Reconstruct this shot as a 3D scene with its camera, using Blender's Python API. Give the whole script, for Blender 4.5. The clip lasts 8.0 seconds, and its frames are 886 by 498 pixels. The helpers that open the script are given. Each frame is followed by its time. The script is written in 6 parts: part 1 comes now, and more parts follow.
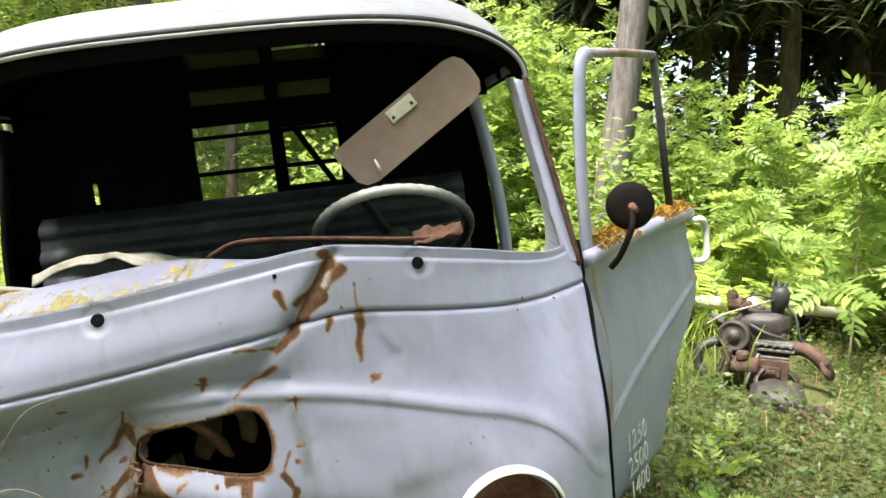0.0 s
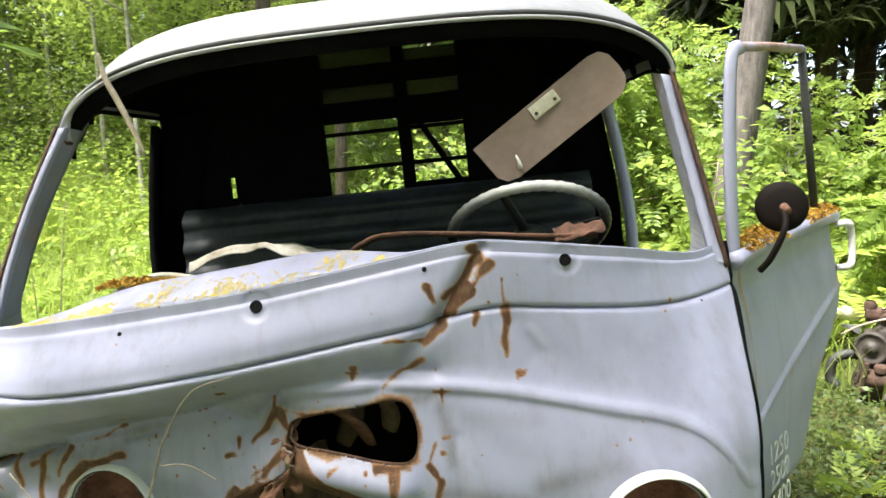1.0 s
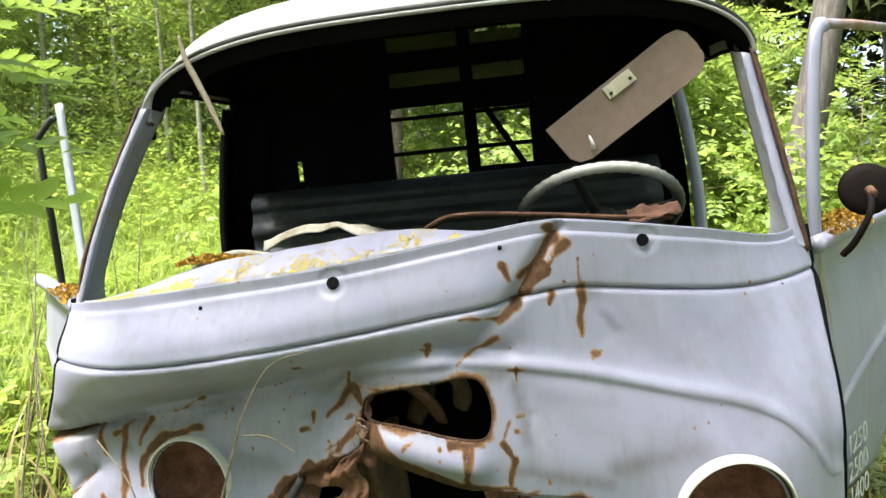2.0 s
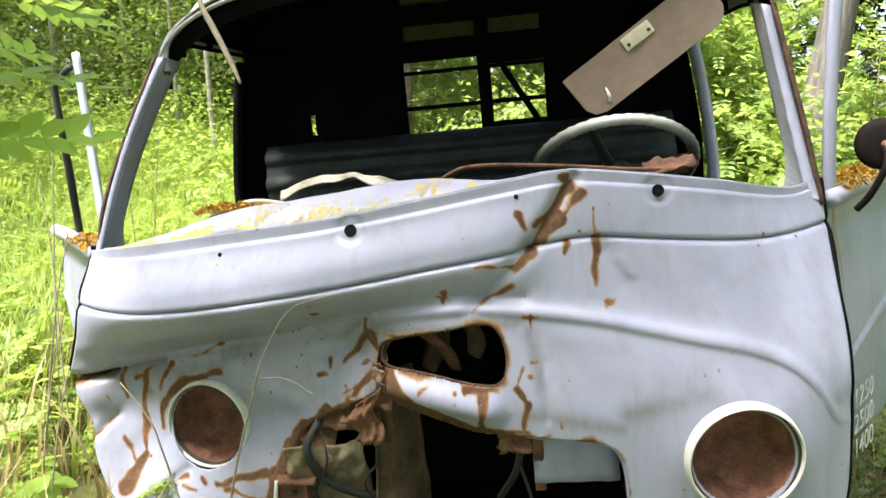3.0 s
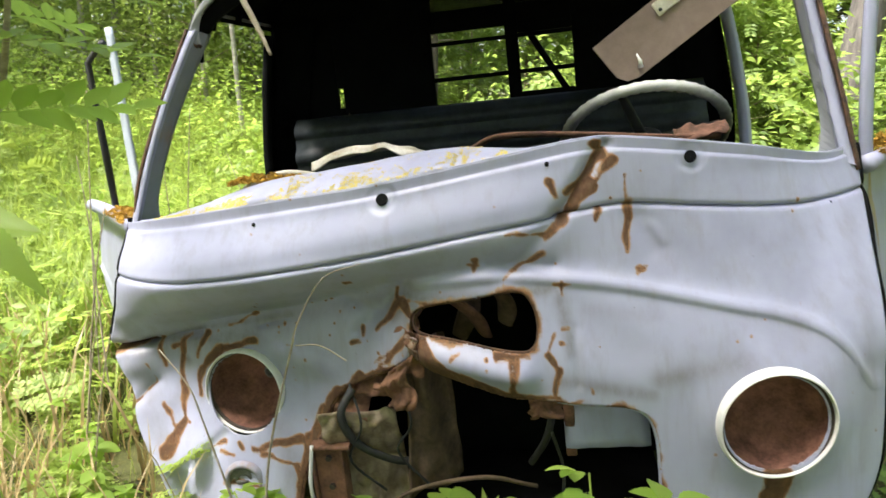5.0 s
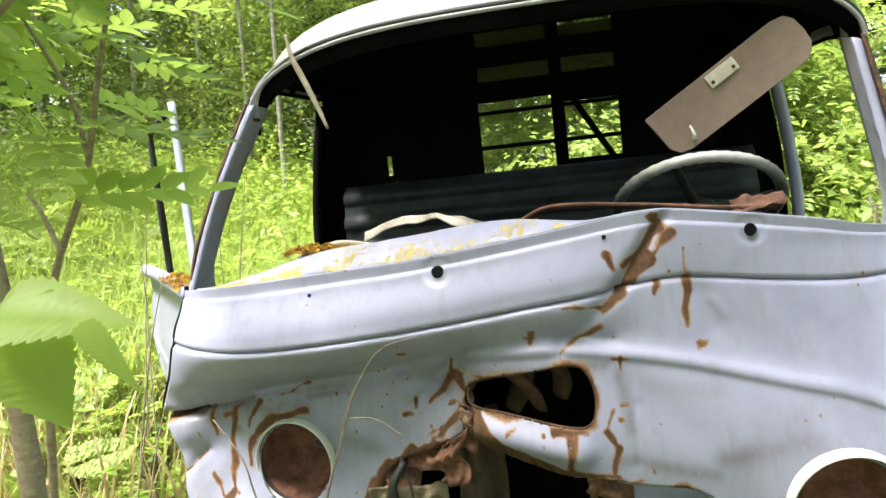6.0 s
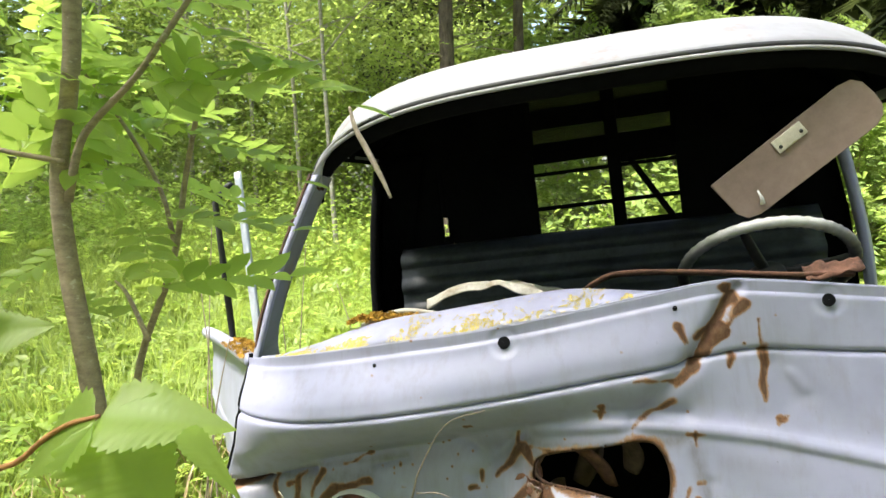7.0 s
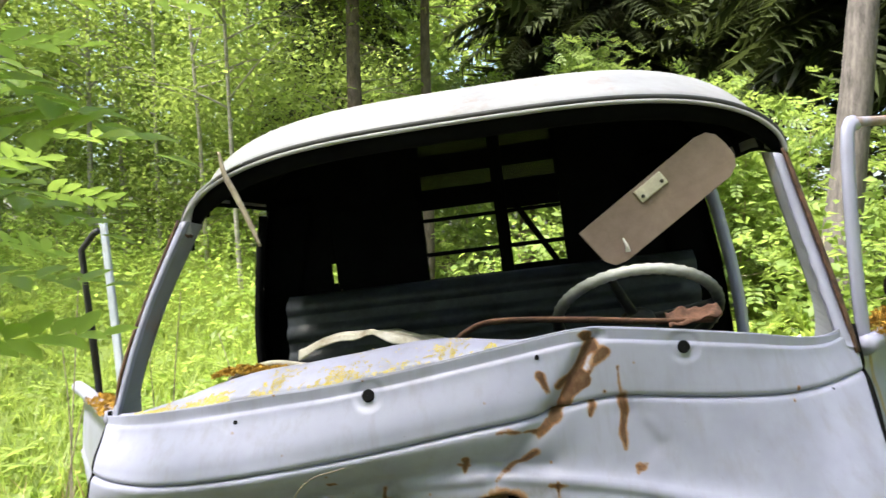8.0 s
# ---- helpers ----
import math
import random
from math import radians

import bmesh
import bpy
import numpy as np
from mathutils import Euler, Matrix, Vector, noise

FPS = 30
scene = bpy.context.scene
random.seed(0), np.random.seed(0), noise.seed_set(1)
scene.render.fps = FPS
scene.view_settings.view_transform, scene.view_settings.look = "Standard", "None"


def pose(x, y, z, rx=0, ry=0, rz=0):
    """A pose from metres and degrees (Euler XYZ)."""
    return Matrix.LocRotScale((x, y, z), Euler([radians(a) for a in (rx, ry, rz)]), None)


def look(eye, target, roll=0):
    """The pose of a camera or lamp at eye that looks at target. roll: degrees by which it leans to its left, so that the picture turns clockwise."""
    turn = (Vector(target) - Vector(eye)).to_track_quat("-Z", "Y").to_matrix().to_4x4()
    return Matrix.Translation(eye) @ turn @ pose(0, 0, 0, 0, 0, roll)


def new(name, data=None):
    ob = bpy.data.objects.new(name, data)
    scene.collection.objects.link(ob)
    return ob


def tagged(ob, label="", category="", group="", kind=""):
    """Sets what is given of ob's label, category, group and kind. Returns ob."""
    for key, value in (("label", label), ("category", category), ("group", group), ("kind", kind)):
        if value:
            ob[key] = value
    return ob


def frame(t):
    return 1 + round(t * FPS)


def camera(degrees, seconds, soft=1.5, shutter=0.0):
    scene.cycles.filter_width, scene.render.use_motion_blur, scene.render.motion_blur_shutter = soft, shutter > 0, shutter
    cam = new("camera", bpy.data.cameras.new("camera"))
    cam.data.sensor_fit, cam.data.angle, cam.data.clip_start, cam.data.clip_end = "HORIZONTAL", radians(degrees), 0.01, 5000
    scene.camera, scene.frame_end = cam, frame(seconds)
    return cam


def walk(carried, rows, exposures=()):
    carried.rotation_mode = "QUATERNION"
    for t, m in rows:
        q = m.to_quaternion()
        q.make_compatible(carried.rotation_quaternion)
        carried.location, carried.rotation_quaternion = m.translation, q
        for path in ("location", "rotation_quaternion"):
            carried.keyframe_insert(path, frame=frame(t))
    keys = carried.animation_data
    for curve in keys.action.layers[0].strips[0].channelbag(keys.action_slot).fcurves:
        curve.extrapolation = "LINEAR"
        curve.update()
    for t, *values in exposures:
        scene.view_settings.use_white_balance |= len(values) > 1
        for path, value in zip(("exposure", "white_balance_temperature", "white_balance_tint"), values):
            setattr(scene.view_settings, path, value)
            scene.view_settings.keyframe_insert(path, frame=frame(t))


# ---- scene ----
cam = camera(62.0, 8.0, shutter=0.2)
PATH = [
    (0, (-0.031, -0.294, 1.247), (0.056, 1.689, 0.998), 0.5),
    (0.5, (-0.095, -0.292, 1.239), (-0.112, 1.693, 0.992), 0.4),
    (1, (-0.158, -0.293, 1.234), (-0.318, 1.684, 0.983), 1.0),
    (1.5, (-0.202, -0.297, 1.228), (-0.441, 1.671, 0.965), 0.4),
    (1.7, (-0.208, -0.299, 1.217), (-0.478, 1.666, 0.954), 0.5),
    (3, (-0.234, -0.333, 1.172), (-0.537, 1.608, 0.799), 1.6),
    (3.5, (-0.21, -0.336, 1.153), (-0.484, 1.601, 0.734), 1.6),
    (4, (-0.195, -0.337, 1.147), (-0.465, 1.595, 0.706), 1.6),
    (4.5, (-0.193, -0.342, 1.137), (-0.455, 1.585, 0.669), 1.7),
    (5, (-0.243, -0.35, 1.156), (-0.611, 1.567, 0.718), 0.8),
    (5.2, (-0.268, -0.357, 1.163), (-0.682, 1.559, 0.765), 0.7),
    (6.3, (-0.302, -0.353, 1.202), (-0.796, 1.569, 0.95), 0.2),
    (6.5, (-0.317, -0.356, 1.213), (-0.843, 1.56, 0.986), -0.1),
    (7, (-0.342, -0.359, 1.24), (-0.93, 1.546, 1.085), -0.3),
    (7.5, (-0.301, -0.337, 1.264), (-0.845, 1.586, 1.202), -0.1),
    (8, (-0.223, -0.294, 1.254), (-0.605, 1.668, 1.212), -0.3),
]
walk(cam, [(t, look(eye, target, roll)) for t, eye, target, roll in PATH],
     [(0.0, 2.1), (1.0, 2.17), (1.5, 2.15), (3.0, 2.35), (3.5, 2.41), (4.0, 2.26), (4.5, 2.1), (5.2, 2.12), (6.5, 2.33), (7.0, 2.12), (8.0, 2.06)])

# ---- light ----
world = bpy.data.worlds.new("sky")
scene.world = world
world.use_nodes = True
wn = world.node_tree
sky = wn.nodes.new("ShaderNodeTexSky")
sky.sky_type, sky.sun_disc = "NISHITA", False
SUN_EL, SUN_AZ = 63.0, 232.0
sky.sun_elevation, sky.sun_rotation = radians(SUN_EL), radians(SUN_AZ)
sky.air_density, sky.dust_density = 1.0, 4.0
wn.links.new(sky.outputs[0], wn.nodes["Background"].inputs[0])
wn.nodes["Background"].inputs[1].default_value = 0.15
sun = new("sun", bpy.data.lights.new("sun", "SUN"))
sun.data.energy, sun.data.angle, sun.data.color = 3.7, radians(14), (1.0, 0.96, 0.9)
sun_dir = Vector((math.sin(radians(SUN_AZ)) * math.cos(radians(SUN_EL)), math.cos(radians(SUN_AZ)) * math.cos(radians(SUN_EL)), math.sin(radians(SUN_EL))))
sun.matrix_world = look(sun_dir * 30, (0, 0, 0))


# ---- materials ----
def material(name):
    m = bpy.data.materials.new(name)
    m.use_nodes = True
    nt = m.node_tree
    return m, nt, nt.nodes["Principled BSDF"]


def node(nt, kind, **values):
    n = nt.nodes.new(kind)
    for key, value in values.items():
        n.inputs[key.replace("_", " ")].default_value = value
    return n


def noise_tex(nt, scale, detail=4.0, rough=0.6, coords=None, stretch=None):
    n = node(nt, "ShaderNodeTexNoise", Scale=scale, Detail=detail, Roughness=rough)
    if coords is None:
        coords = nt.nodes.new("ShaderNodeTexCoord").outputs["Object"]
    if stretch:
        mp = nt.nodes.new("ShaderNodeMapping")
        mp.inputs["Scale"].default_value = stretch
        nt.links.new(coords, mp.inputs[0])
        coords = mp.outputs[0]
    nt.links.new(coords, n.inputs["Vector"])
    return n.outputs["Fac"]


def ramp(nt, fac, stops):
    r = nt.nodes.new("ShaderNodeValToRGB")
    els = r.color_ramp.elements
    while len(els) < len(stops):
        els.new(0.5)
    for e, (pos, col) in zip(els, stops):
        e.position = pos
        e.color = (*col, 1) if len(col) == 3 else (col[0], col[0], col[0], 1)
    nt.links.new(fac, r.inputs[0])
    return r.outputs[0]


def mix(nt, fac, a, b):
    m = nt.nodes.new("ShaderNodeMix")
    m.data_type = "RGBA"
    for sock, v in ((m.inputs[0], fac), (m.inputs[6], a), (m.inputs[7], b)):
        if isinstance(v, (int, float)):
            sock.default_value = v
        elif isinstance(v, tuple):
            sock.default_value = (*v, 1)
        else:
            nt.links.new(v, sock)
    return m.outputs[2]


def maths(nt, op, a, b=0.0, clamp=False):
    m = nt.nodes.new("ShaderNodeMath")
    m.operation, m.use_clamp = op, clamp
    for sock, v in zip(m.inputs, (a, b)):
        if isinstance(v, (int, float)):
            sock.default_value = v
        else:
            nt.links.new(v, sock)
    return m.outputs[0]


def bump(nt, bsdf, height, strength=0.3, distance=0.005):
    b = node(nt, "ShaderNodeBump", Strength=strength, Distance=distance)
    nt.links.new(height, b.inputs["Height"])
    nt.links.new(b.outputs[0], bsdf.inputs["Normal"])


def rusty_paint(name, base, rust_level, attribute=False, gloss=0.42):
    """Old enamel with chalking, dirt streaks and rust that breaks through."""
    m, nt, b = material(name)
    big = noise_tex(nt, 2.2, 5)
    streak = noise_tex(nt, 9, 5, 0.65, stretch=(3.0, 3.0, 0.35))
    fine = noise_tex(nt, 70, 4, 0.7)
    paint = ramp(nt, big, [(0.3, tuple(c * 0.74 for c in base)), (0.5, base), (0.72, tuple(min(1, c * 1.14) for c in base))])
    dirt = ramp(nt, streak, [(0.5, (0,)), (0.78, (1,))])
    paint = mix(nt, maths(nt, "MULTIPLY", dirt, 0.34), paint, (0.2, 0.185, 0.15))
    speck = ramp(nt, fine, [(0.69, (0,)), (0.74, (1,))])
    paint = mix(nt, maths(nt, "MULTIPLY", speck, 0.5), paint, (0.16, 0.13, 0.1))
    rn = noise_tex(nt, 38, 6, 0.72, stretch=(1.5, 1.5, 0.6))
    rn2 = noise_tex(nt, 15 if attribute else 6, 5, 0.6)
    rust_col = ramp(nt, rn, [(0.3, (0.03, 0.016, 0.008)), (0.42, (0.11, 0.048, 0.019)), (0.53, (0.235, 0.115, 0.055)), (0.68, (0.36, 0.225, 0.13))])
    if attribute:
        at = nt.nodes.new("ShaderNodeAttribute")
        at.attribute_name = "rust"
        field = maths(nt, "ADD", at.outputs["Fac"], maths(nt, "MULTIPLY", maths(nt, "SUBTRACT", rn, 0.5), 1.7))
        field = maths(nt, "ADD", field, maths(nt, "MULTIPLY", maths(nt, "SUBTRACT", rn2, 0.5), 1.1))
        # attribute with the stains and the painted shadow of the fold
        stain_shade = nt.nodes.new("ShaderNodeAttribute")
        stain_shade.attribute_name = "grime_shade"
        stain_shade_fac = maths(nt, "MULTIPLY", stain_shade.outputs["Fac"], maths(nt, "MULTIPLY", rn, 1.3, True), True)
        paint = mix(nt, stain_shade_fac, paint, (0.1, 0.085, 0.04))
    else:
        field = maths(nt, "ADD", maths(nt, "MULTIPLY", rn2, 1.6), maths(nt, "MULTIPLY", rn, 0.6))
        field = maths(nt, "SUBTRACT", field, 1.62 - rust_level)
        field = maths(nt, "ADD", field, 0.5)
    mask = ramp(nt, field, [(0.46, (0,)), (0.72, (1,))])
    halo = ramp(nt, field, [(0.18, (0,)), (0.5, (1,))])
    col = mix(nt, maths(nt, "MULTIPLY", halo, 0.72), paint, (0.29, 0.18, 0.095))
    col = mix(nt, mask, col, rust_col)
    core = ramp(nt, field, [(0.85, (0,)), (1.25, (0.75,))])
    col = mix(nt, core, col, (0.05, 0.024, 0.012))
    nt.links.new(col, b.inputs["Base Color"])
    nt.links.new(ramp(nt, mask, [(0, (gloss,)), (1, (0.9,))]), b.inputs["Roughness"])
    h = maths(nt, "ADD", maths(nt, "MULTIPLY", mask, 0.5), maths(nt, "MULTIPLY", rn, 0.25))
    h = maths(nt, "ADD", h, maths(nt, "MULTIPLY", big, 1.2))
    bump(nt, b, h, 0.25, 0.004)
    return m


def plain(name, dark, light, scale=12.0, rough=0.8, metal=0.0, bumps=0.3, stretch=None, spec=0.5):
    m, nt, b = material(name)
    n1 = noise_tex(nt, scale, 6, 0.65, stretch=stretch)
    n2 = noise_tex(nt, scale * 7, 4, 0.7, stretch=stretch)
    f = maths(nt, "ADD", maths(nt, "MULTIPLY", n1, 0.7), maths(nt, "MULTIPLY", n2, 0.3))
    nt.links.new(ramp(nt, f, [(0.35, dark), (0.65, light)]), b.inputs["Base Color"])
    b.inputs["Roughness"].default_value, b.inputs["Metallic"].default_value = rough, metal
    b.inputs["Specular IOR Level"].default_value = spec
    bump(nt, b, f, bumps, 0.004)
    return m


def leaf_mat(name, dark, light, through_col, amount=0.45, rough=0.5):
    """Leaves: a waxy upper side, and light that passes through."""
    m, nt, b = material(name)
    geo = nt.nodes.new("ShaderNodeNewGeometry")
    big = noise_tex(nt, 0.9, 3)
    f = maths(nt, "ADD", maths(nt, "MULTIPLY", geo.outputs["Random Per Island"], 0.6), maths(nt, "MULTIPLY", big, 0.4))
    col = ramp(nt, f, [(0.15, dark), (0.8, light)])
    nt.links.new(col, b.inputs["Base Color"])
    b.inputs["Roughness"].default_value = rough
    tr = nt.nodes.new("ShaderNodeBsdfTranslucent")
    nt.links.new(mix(nt, 0.5, col, through_col), tr.inputs[0])
    ms = nt.nodes.new("ShaderNodeMixShader")
    ms.inputs[0].default_value = amount
    nt.links.new(b.outputs[0], ms.inputs[1])
    nt.links.new(tr.outputs[0], ms.inputs[2])
    nt.links.new(ms.outputs[0], nt.nodes["Material Output"].inputs[0])
    return m


def sky_lit_rim(name):
    """Black plastic; sky light on the upper arc is painted in pale."""
    m, nt, b = material(name)
    tc = nt.nodes.new("ShaderNodeTexCoord")
    sp = nt.nodes.new("ShaderNodeSeparateXYZ")
    nt.links.new(tc.outputs["Object"], sp.inputs[0])
    f = maths(nt, "SUBTRACT", maths(nt, "MULTIPLY", maths(nt, "SUBTRACT", noise_tex(nt, 30, 5), 0.5), 0.12), sp.outputs[1])
    nt.links.new(ramp(nt, f, [(0.02, (0.02, 0.02, 0.021)), (0.16, (0.3, 0.3, 0.3)), (0.24, (0.62, 0.62, 0.61))]), b.inputs["Base Color"])
    b.inputs["Roughness"].default_value = 0.42
    return m


BLUE = (0.334, 0.341, 0.466)
PAINT_FRONT = rusty_paint("paint_front", BLUE, 0.0, True)
PAINT = rusty_paint("paint_grey_blue", BLUE, 0.02)
PAINT_ROOF = rusty_paint("paint_roof", (0.34, 0.34, 0.352), 0.06, gloss=0.55)
PAINT_RUSTY = rusty_paint("paint_flaking", BLUE, 0.42)
PALE_POST = plain("pale_blue_paint", (0.4, 0.45, 0.55), (0.56, 0.6, 0.68), 10, 0.45, bumps=0.1)
PAINT_INNER = rusty_paint("paint_inner_face", (0.22, 0.23, 0.26), 0.08, gloss=0.6)
SEAM_RUST = plain("seam_rust", (0.008, 0.006, 0.005), (0.15, 0.075, 0.042), 34, 0.92, bumps=0.6)
RUST = plain("rust", (0.05, 0.024, 0.015), (0.27, 0.13, 0.078), 14, 0.92, bumps=0.5)
RUST_BOWL = plain("rust_bowl", (0.07, 0.027, 0.018), (0.31, 0.145, 0.1), 17, 0.9, bumps=0.5)
CREAM = plain("cream_enamel", (0.62, 0.6, 0.58), (0.82, 0.8, 0.79), 9, 0.35, bumps=0.1)
# near-black: the shade of cab, engine bay, holes and gaps is put into the colour
SHADE_BLACK = plain("shade_black", (0.002, 0.002, 0.0025), (0.006, 0.0065, 0.007), 8, 0.85, spec=0.08)
SEAT = plain("seat_vinyl", (0.012, 0.015, 0.018), (0.045, 0.052, 0.06), 10, 0.5, spec=0.35)
RUBBER = plain("rubber", (0.012, 0.012, 0.012), (0.035, 0.035, 0.033), 30, 0.6)
BAKELITE = sky_lit_rim("wheel_plastic")
VISOR = plain("visor_board", (0.2, 0.14, 0.115), (0.3, 0.22, 0.185), 6, 0.75, bumps=0.1)
PLATE = plain("plate", (0.5, 0.45, 0.36), (0.7, 0.66, 0.55), 40, 0.5)
CLOTH = plain("torn_lining", (0.035, 0.022, 0.014), (0.17, 0.11, 0.068), 9, 0.9, bumps=0.5)
KHAKI = plain("khaki_panel", (0.11, 0.06, 0.034), (0.45, 0.36, 0.25), 7, 0.8, bumps=0.6)
PAPER = plain("dash_skin", (0.26, 0.22, 0.16), (0.6, 0.57, 0.52), 12, 0.85)
IRON = plain("old_iron", (0.015, 0.013, 0.012), (0.075, 0.05, 0.038), 22, 0.75, 0.0, 0.5)
ENGINE_RUST = plain("oily_rust", (0.018, 0.011, 0.008), (0.105, 0.056, 0.036), 30, 0.85, 0.0, 0.6)
GREASE = plain("greasy_casting", (0.012, 0.011, 0.01), (0.065, 0.052, 0.042), 26, 0.6, 0.0, 0.6)
ALLOY = plain("alloy", (0.08, 0.075, 0.07), (0.2, 0.19, 0.175), 22, 0.6, 0.4, 0.5)
MIRROR_BACK = plain("mirror_back", (0.003, 0.0025, 0.0025), (0.012, 0.007, 0.005), 20, 0.7, spec=0.12)
CHROME = plain("dull_chrome", (0.35, 0.35, 0.35), (0.6, 0.6, 0.6), 30, 0.35, 0.9, 0.1)
WHITE_MARK = plain("white_marking", (0.5, 0.5, 0.5), (0.7, 0.7, 0.7), 40, 0.7)
LICHEN = plain("lichen", (0.36, 0.27, 0.05), (0.62, 0.52, 0.18), 60, 0.95)
MOSS = plain("moss", (0.2, 0.1, 0.012), (0.5, 0.29, 0.03), 70, 0.95)
LITTER = plain("dead_leaves", (0.07, 0.045, 0.016), (0.26, 0.16, 0.055), 30, 0.95)
DASH_RUST = plain("dash_rust", (0.03, 0.016, 0.011), (0.2, 0.095, 0.06), 24, 0.9)
BARK = plain("pine_bark", (0.035, 0.031, 0.029), (0.17, 0.15, 0.14), 9, 0.95, bumps=1.0, stretch=(3.2, 3.2, 0.6))
BARK_DARK = plain("spruce_bark", (0.05, 0.038, 0.032), (0.2, 0.155, 0.135), 14, 0.95, bumps=0.8, stretch=(2, 2, 0.6))
BIRCH = plain("birch_bark", (0.2, 0.18, 0.15), (0.48, 0.45, 0.4), 12, 0.85, stretch=(0.5, 0.5, 3))
SAPLING = plain("sapling_bark", (0.2, 0.155, 0.105), (0.42, 0.34, 0.235), 45, 0.65, stretch=(1, 1, 2.5))
TWIG = plain("dry_twig", (0.22, 0.17, 0.12), (0.42, 0.36, 0.28), 40, 0.9)
LOG = plain("bare_log", (0.45, 0.4, 0.32), (0.7, 0.65, 0.56), 12, 0.85, stretch=(0.5, 3, 3))
# pale pores on the sapling's smooth bark
pnt = SAPLING.node_tree
pbs = next(k for k in pnt.nodes if k.type == "BSDF_PRINCIPLED")
pold = pbs.inputs["Base Color"].links[0].from_socket
pores = ramp(pnt, noise_tex(pnt, 130, 2, 0.5, stretch=(0.7, 0.7, 1.6)), [(0.66, (0,)), (0.7, (0.8,))])
pnt.links.new(mix(pnt, pores, pold, (0.5, 0.44, 0.34)), pbs.inputs["Base Color"])
BLUE_PLASTIC = plain("blue_plastic", (0.06, 0.13, 0.3), (0.1, 0.2, 0.42), 6, 0.5)
LEAF_NEAR = leaf_mat("leaf_near", (0.21, 0.33, 0.055), (0.36, 0.49, 0.1), (0.62, 0.8, 0.15), 0.64, 0.45)
LEAF_ROWAN = leaf_mat("leaf_rowan", (0.11, 0.185, 0.04), (0.29, 0.39, 0.09), (0.47, 0.6, 0.12), 0.52)
LEAF_BIRCH = leaf_mat("leaf_birch", (0.14, 0.21, 0.045), (0.33, 0.42, 0.1), (0.52, 0.64, 0.14), 0.55)
LEAF_FAR = leaf_mat("leaf_far", (0.15, 0.22, 0.05), (0.36, 0.46, 0.12), (0.55, 0.68, 0.15), 0.55)
NEEDLES = leaf_mat("needles", (0.0199, 0.0294, 0.0092), (0.0625, 0.0798, 0.023), (0.0855, 0.107, 0.0288), 0.3)
GRASS = leaf_mat("grass", (0.15, 0.225, 0.042), (0.33, 0.41, 0.085), (0.5, 0.62, 0.11), 0.5)
GRASS_DRY = leaf_mat("grass_dry", (0.228, 0.175, 0.069), (0.479, 0.349, 0.184), (0.513, 0.388, 0.172), 0.3)
FERN_DEEP = leaf_mat("fern_deep", (0.09, 0.17, 0.025), (0.24, 0.37, 0.07), (0.4, 0.56, 0.09), 0.45)
BILBERRY = leaf_mat("bilberry_leaf", (0.035, 0.066, 0.016), (0.11, 0.155, 0.04), (0.2, 0.27, 0.055), 0.35)
FERN = leaf_mat("fern", (0.213, 0.304, 0.0587), (0.388, 0.482, 0.108), (0.562, 0.678, 0.127), 0.5)

# ground: moss, litter and soil in patches
GROUND, gnt, gb = material("forest_floor")
g1 = noise_tex(gnt, 0.7, 6)
g2 = noise_tex(gnt, 9, 6, 0.7)
g3 = noise_tex(gnt, 60, 4, 0.7)
gcol = ramp(gnt, g2, [(0.3, (0.05, 0.045, 0.015)), (0.45, (0.11, 0.12, 0.025)), (0.6, (0.15, 0.15, 0.035)), (0.75, (0.27, 0.18, 0.07))])
gcol = mix(gnt, ramp(gnt, g1, [(0.45, (0,)), (0.7, (1,))]), gcol, (0.12, 0.16, 0.03))
gnt.links.new(mix(gnt, maths(gnt, "MULTIPLY", g3, 1.1, True), gcol, (0.02, 0.016, 0.007)), gb.inputs["Base Color"])
gb.inputs["Roughness"].default_value = 0.95
bump(gnt, gb, maths(gnt, "ADD", g2, maths(gnt, "MULTIPLY", g3, 0.4)), 0.8, 0.02)


# ---- mesh helpers ----
def mesh_of(name, verts, faces, mat=None, smooth=True):
    me = bpy.data.meshes.new(name)
    me.from_pydata([tuple(v) for v in verts], [], [tuple(f) for f in faces])
    me.update()
    if mat:
        me.materials.append(mat)
    if smooth:
        me.shade_smooth()
    return me


def tri_mesh(name, co, tris, mat, smooth=False):
    """A large mesh of triangles from arrays."""
    me = bpy.data.meshes.new(name)
    co = np.ascontiguousarray(co, dtype=np.float32)
    tris = np.ascontiguousarray(tris, dtype=np.int32)
    me.vertices.add(len(co))
    me.vertices.foreach_set("co", co.ravel())
    me.loops.add(tris.size)
    me.loops.foreach_set("vertex_index", tris.ravel())
    me.polygons.add(len(tris))
    me.polygons.foreach_set("loop_start", np.arange(0, tris.size, 3, dtype=np.int32))
    me.update(calc_edges=True)
    me.materials.append(mat)
    if smooth:
        me.shade_smooth()
    return me


def part(name, me, parent, label="", thick=0.0, bevel=0.0, offset=0.0):
    ob = new(name, me)
    ob.parent = parent
    if label:
        ob["label"] = label
    if thick:
        s = ob.modifiers.new("solid", "SOLIDIFY")
        s.thickness, s.offset = thick, offset
    if bevel:
        b = ob.modifiers.new("bevel", "BEVEL")
        b.width, b.segments, b.limit_method, b.angle_limit = bevel, 2, "ANGLE", radians(35)
    return ob


def thing(name, at=None, label="", category="", group="", kind=""):
    ob = new(name)
    ob.empty_display_size = 0.1
    if at is not None:
        ob.matrix_world = at
    return tagged(ob, label, category, group, kind)


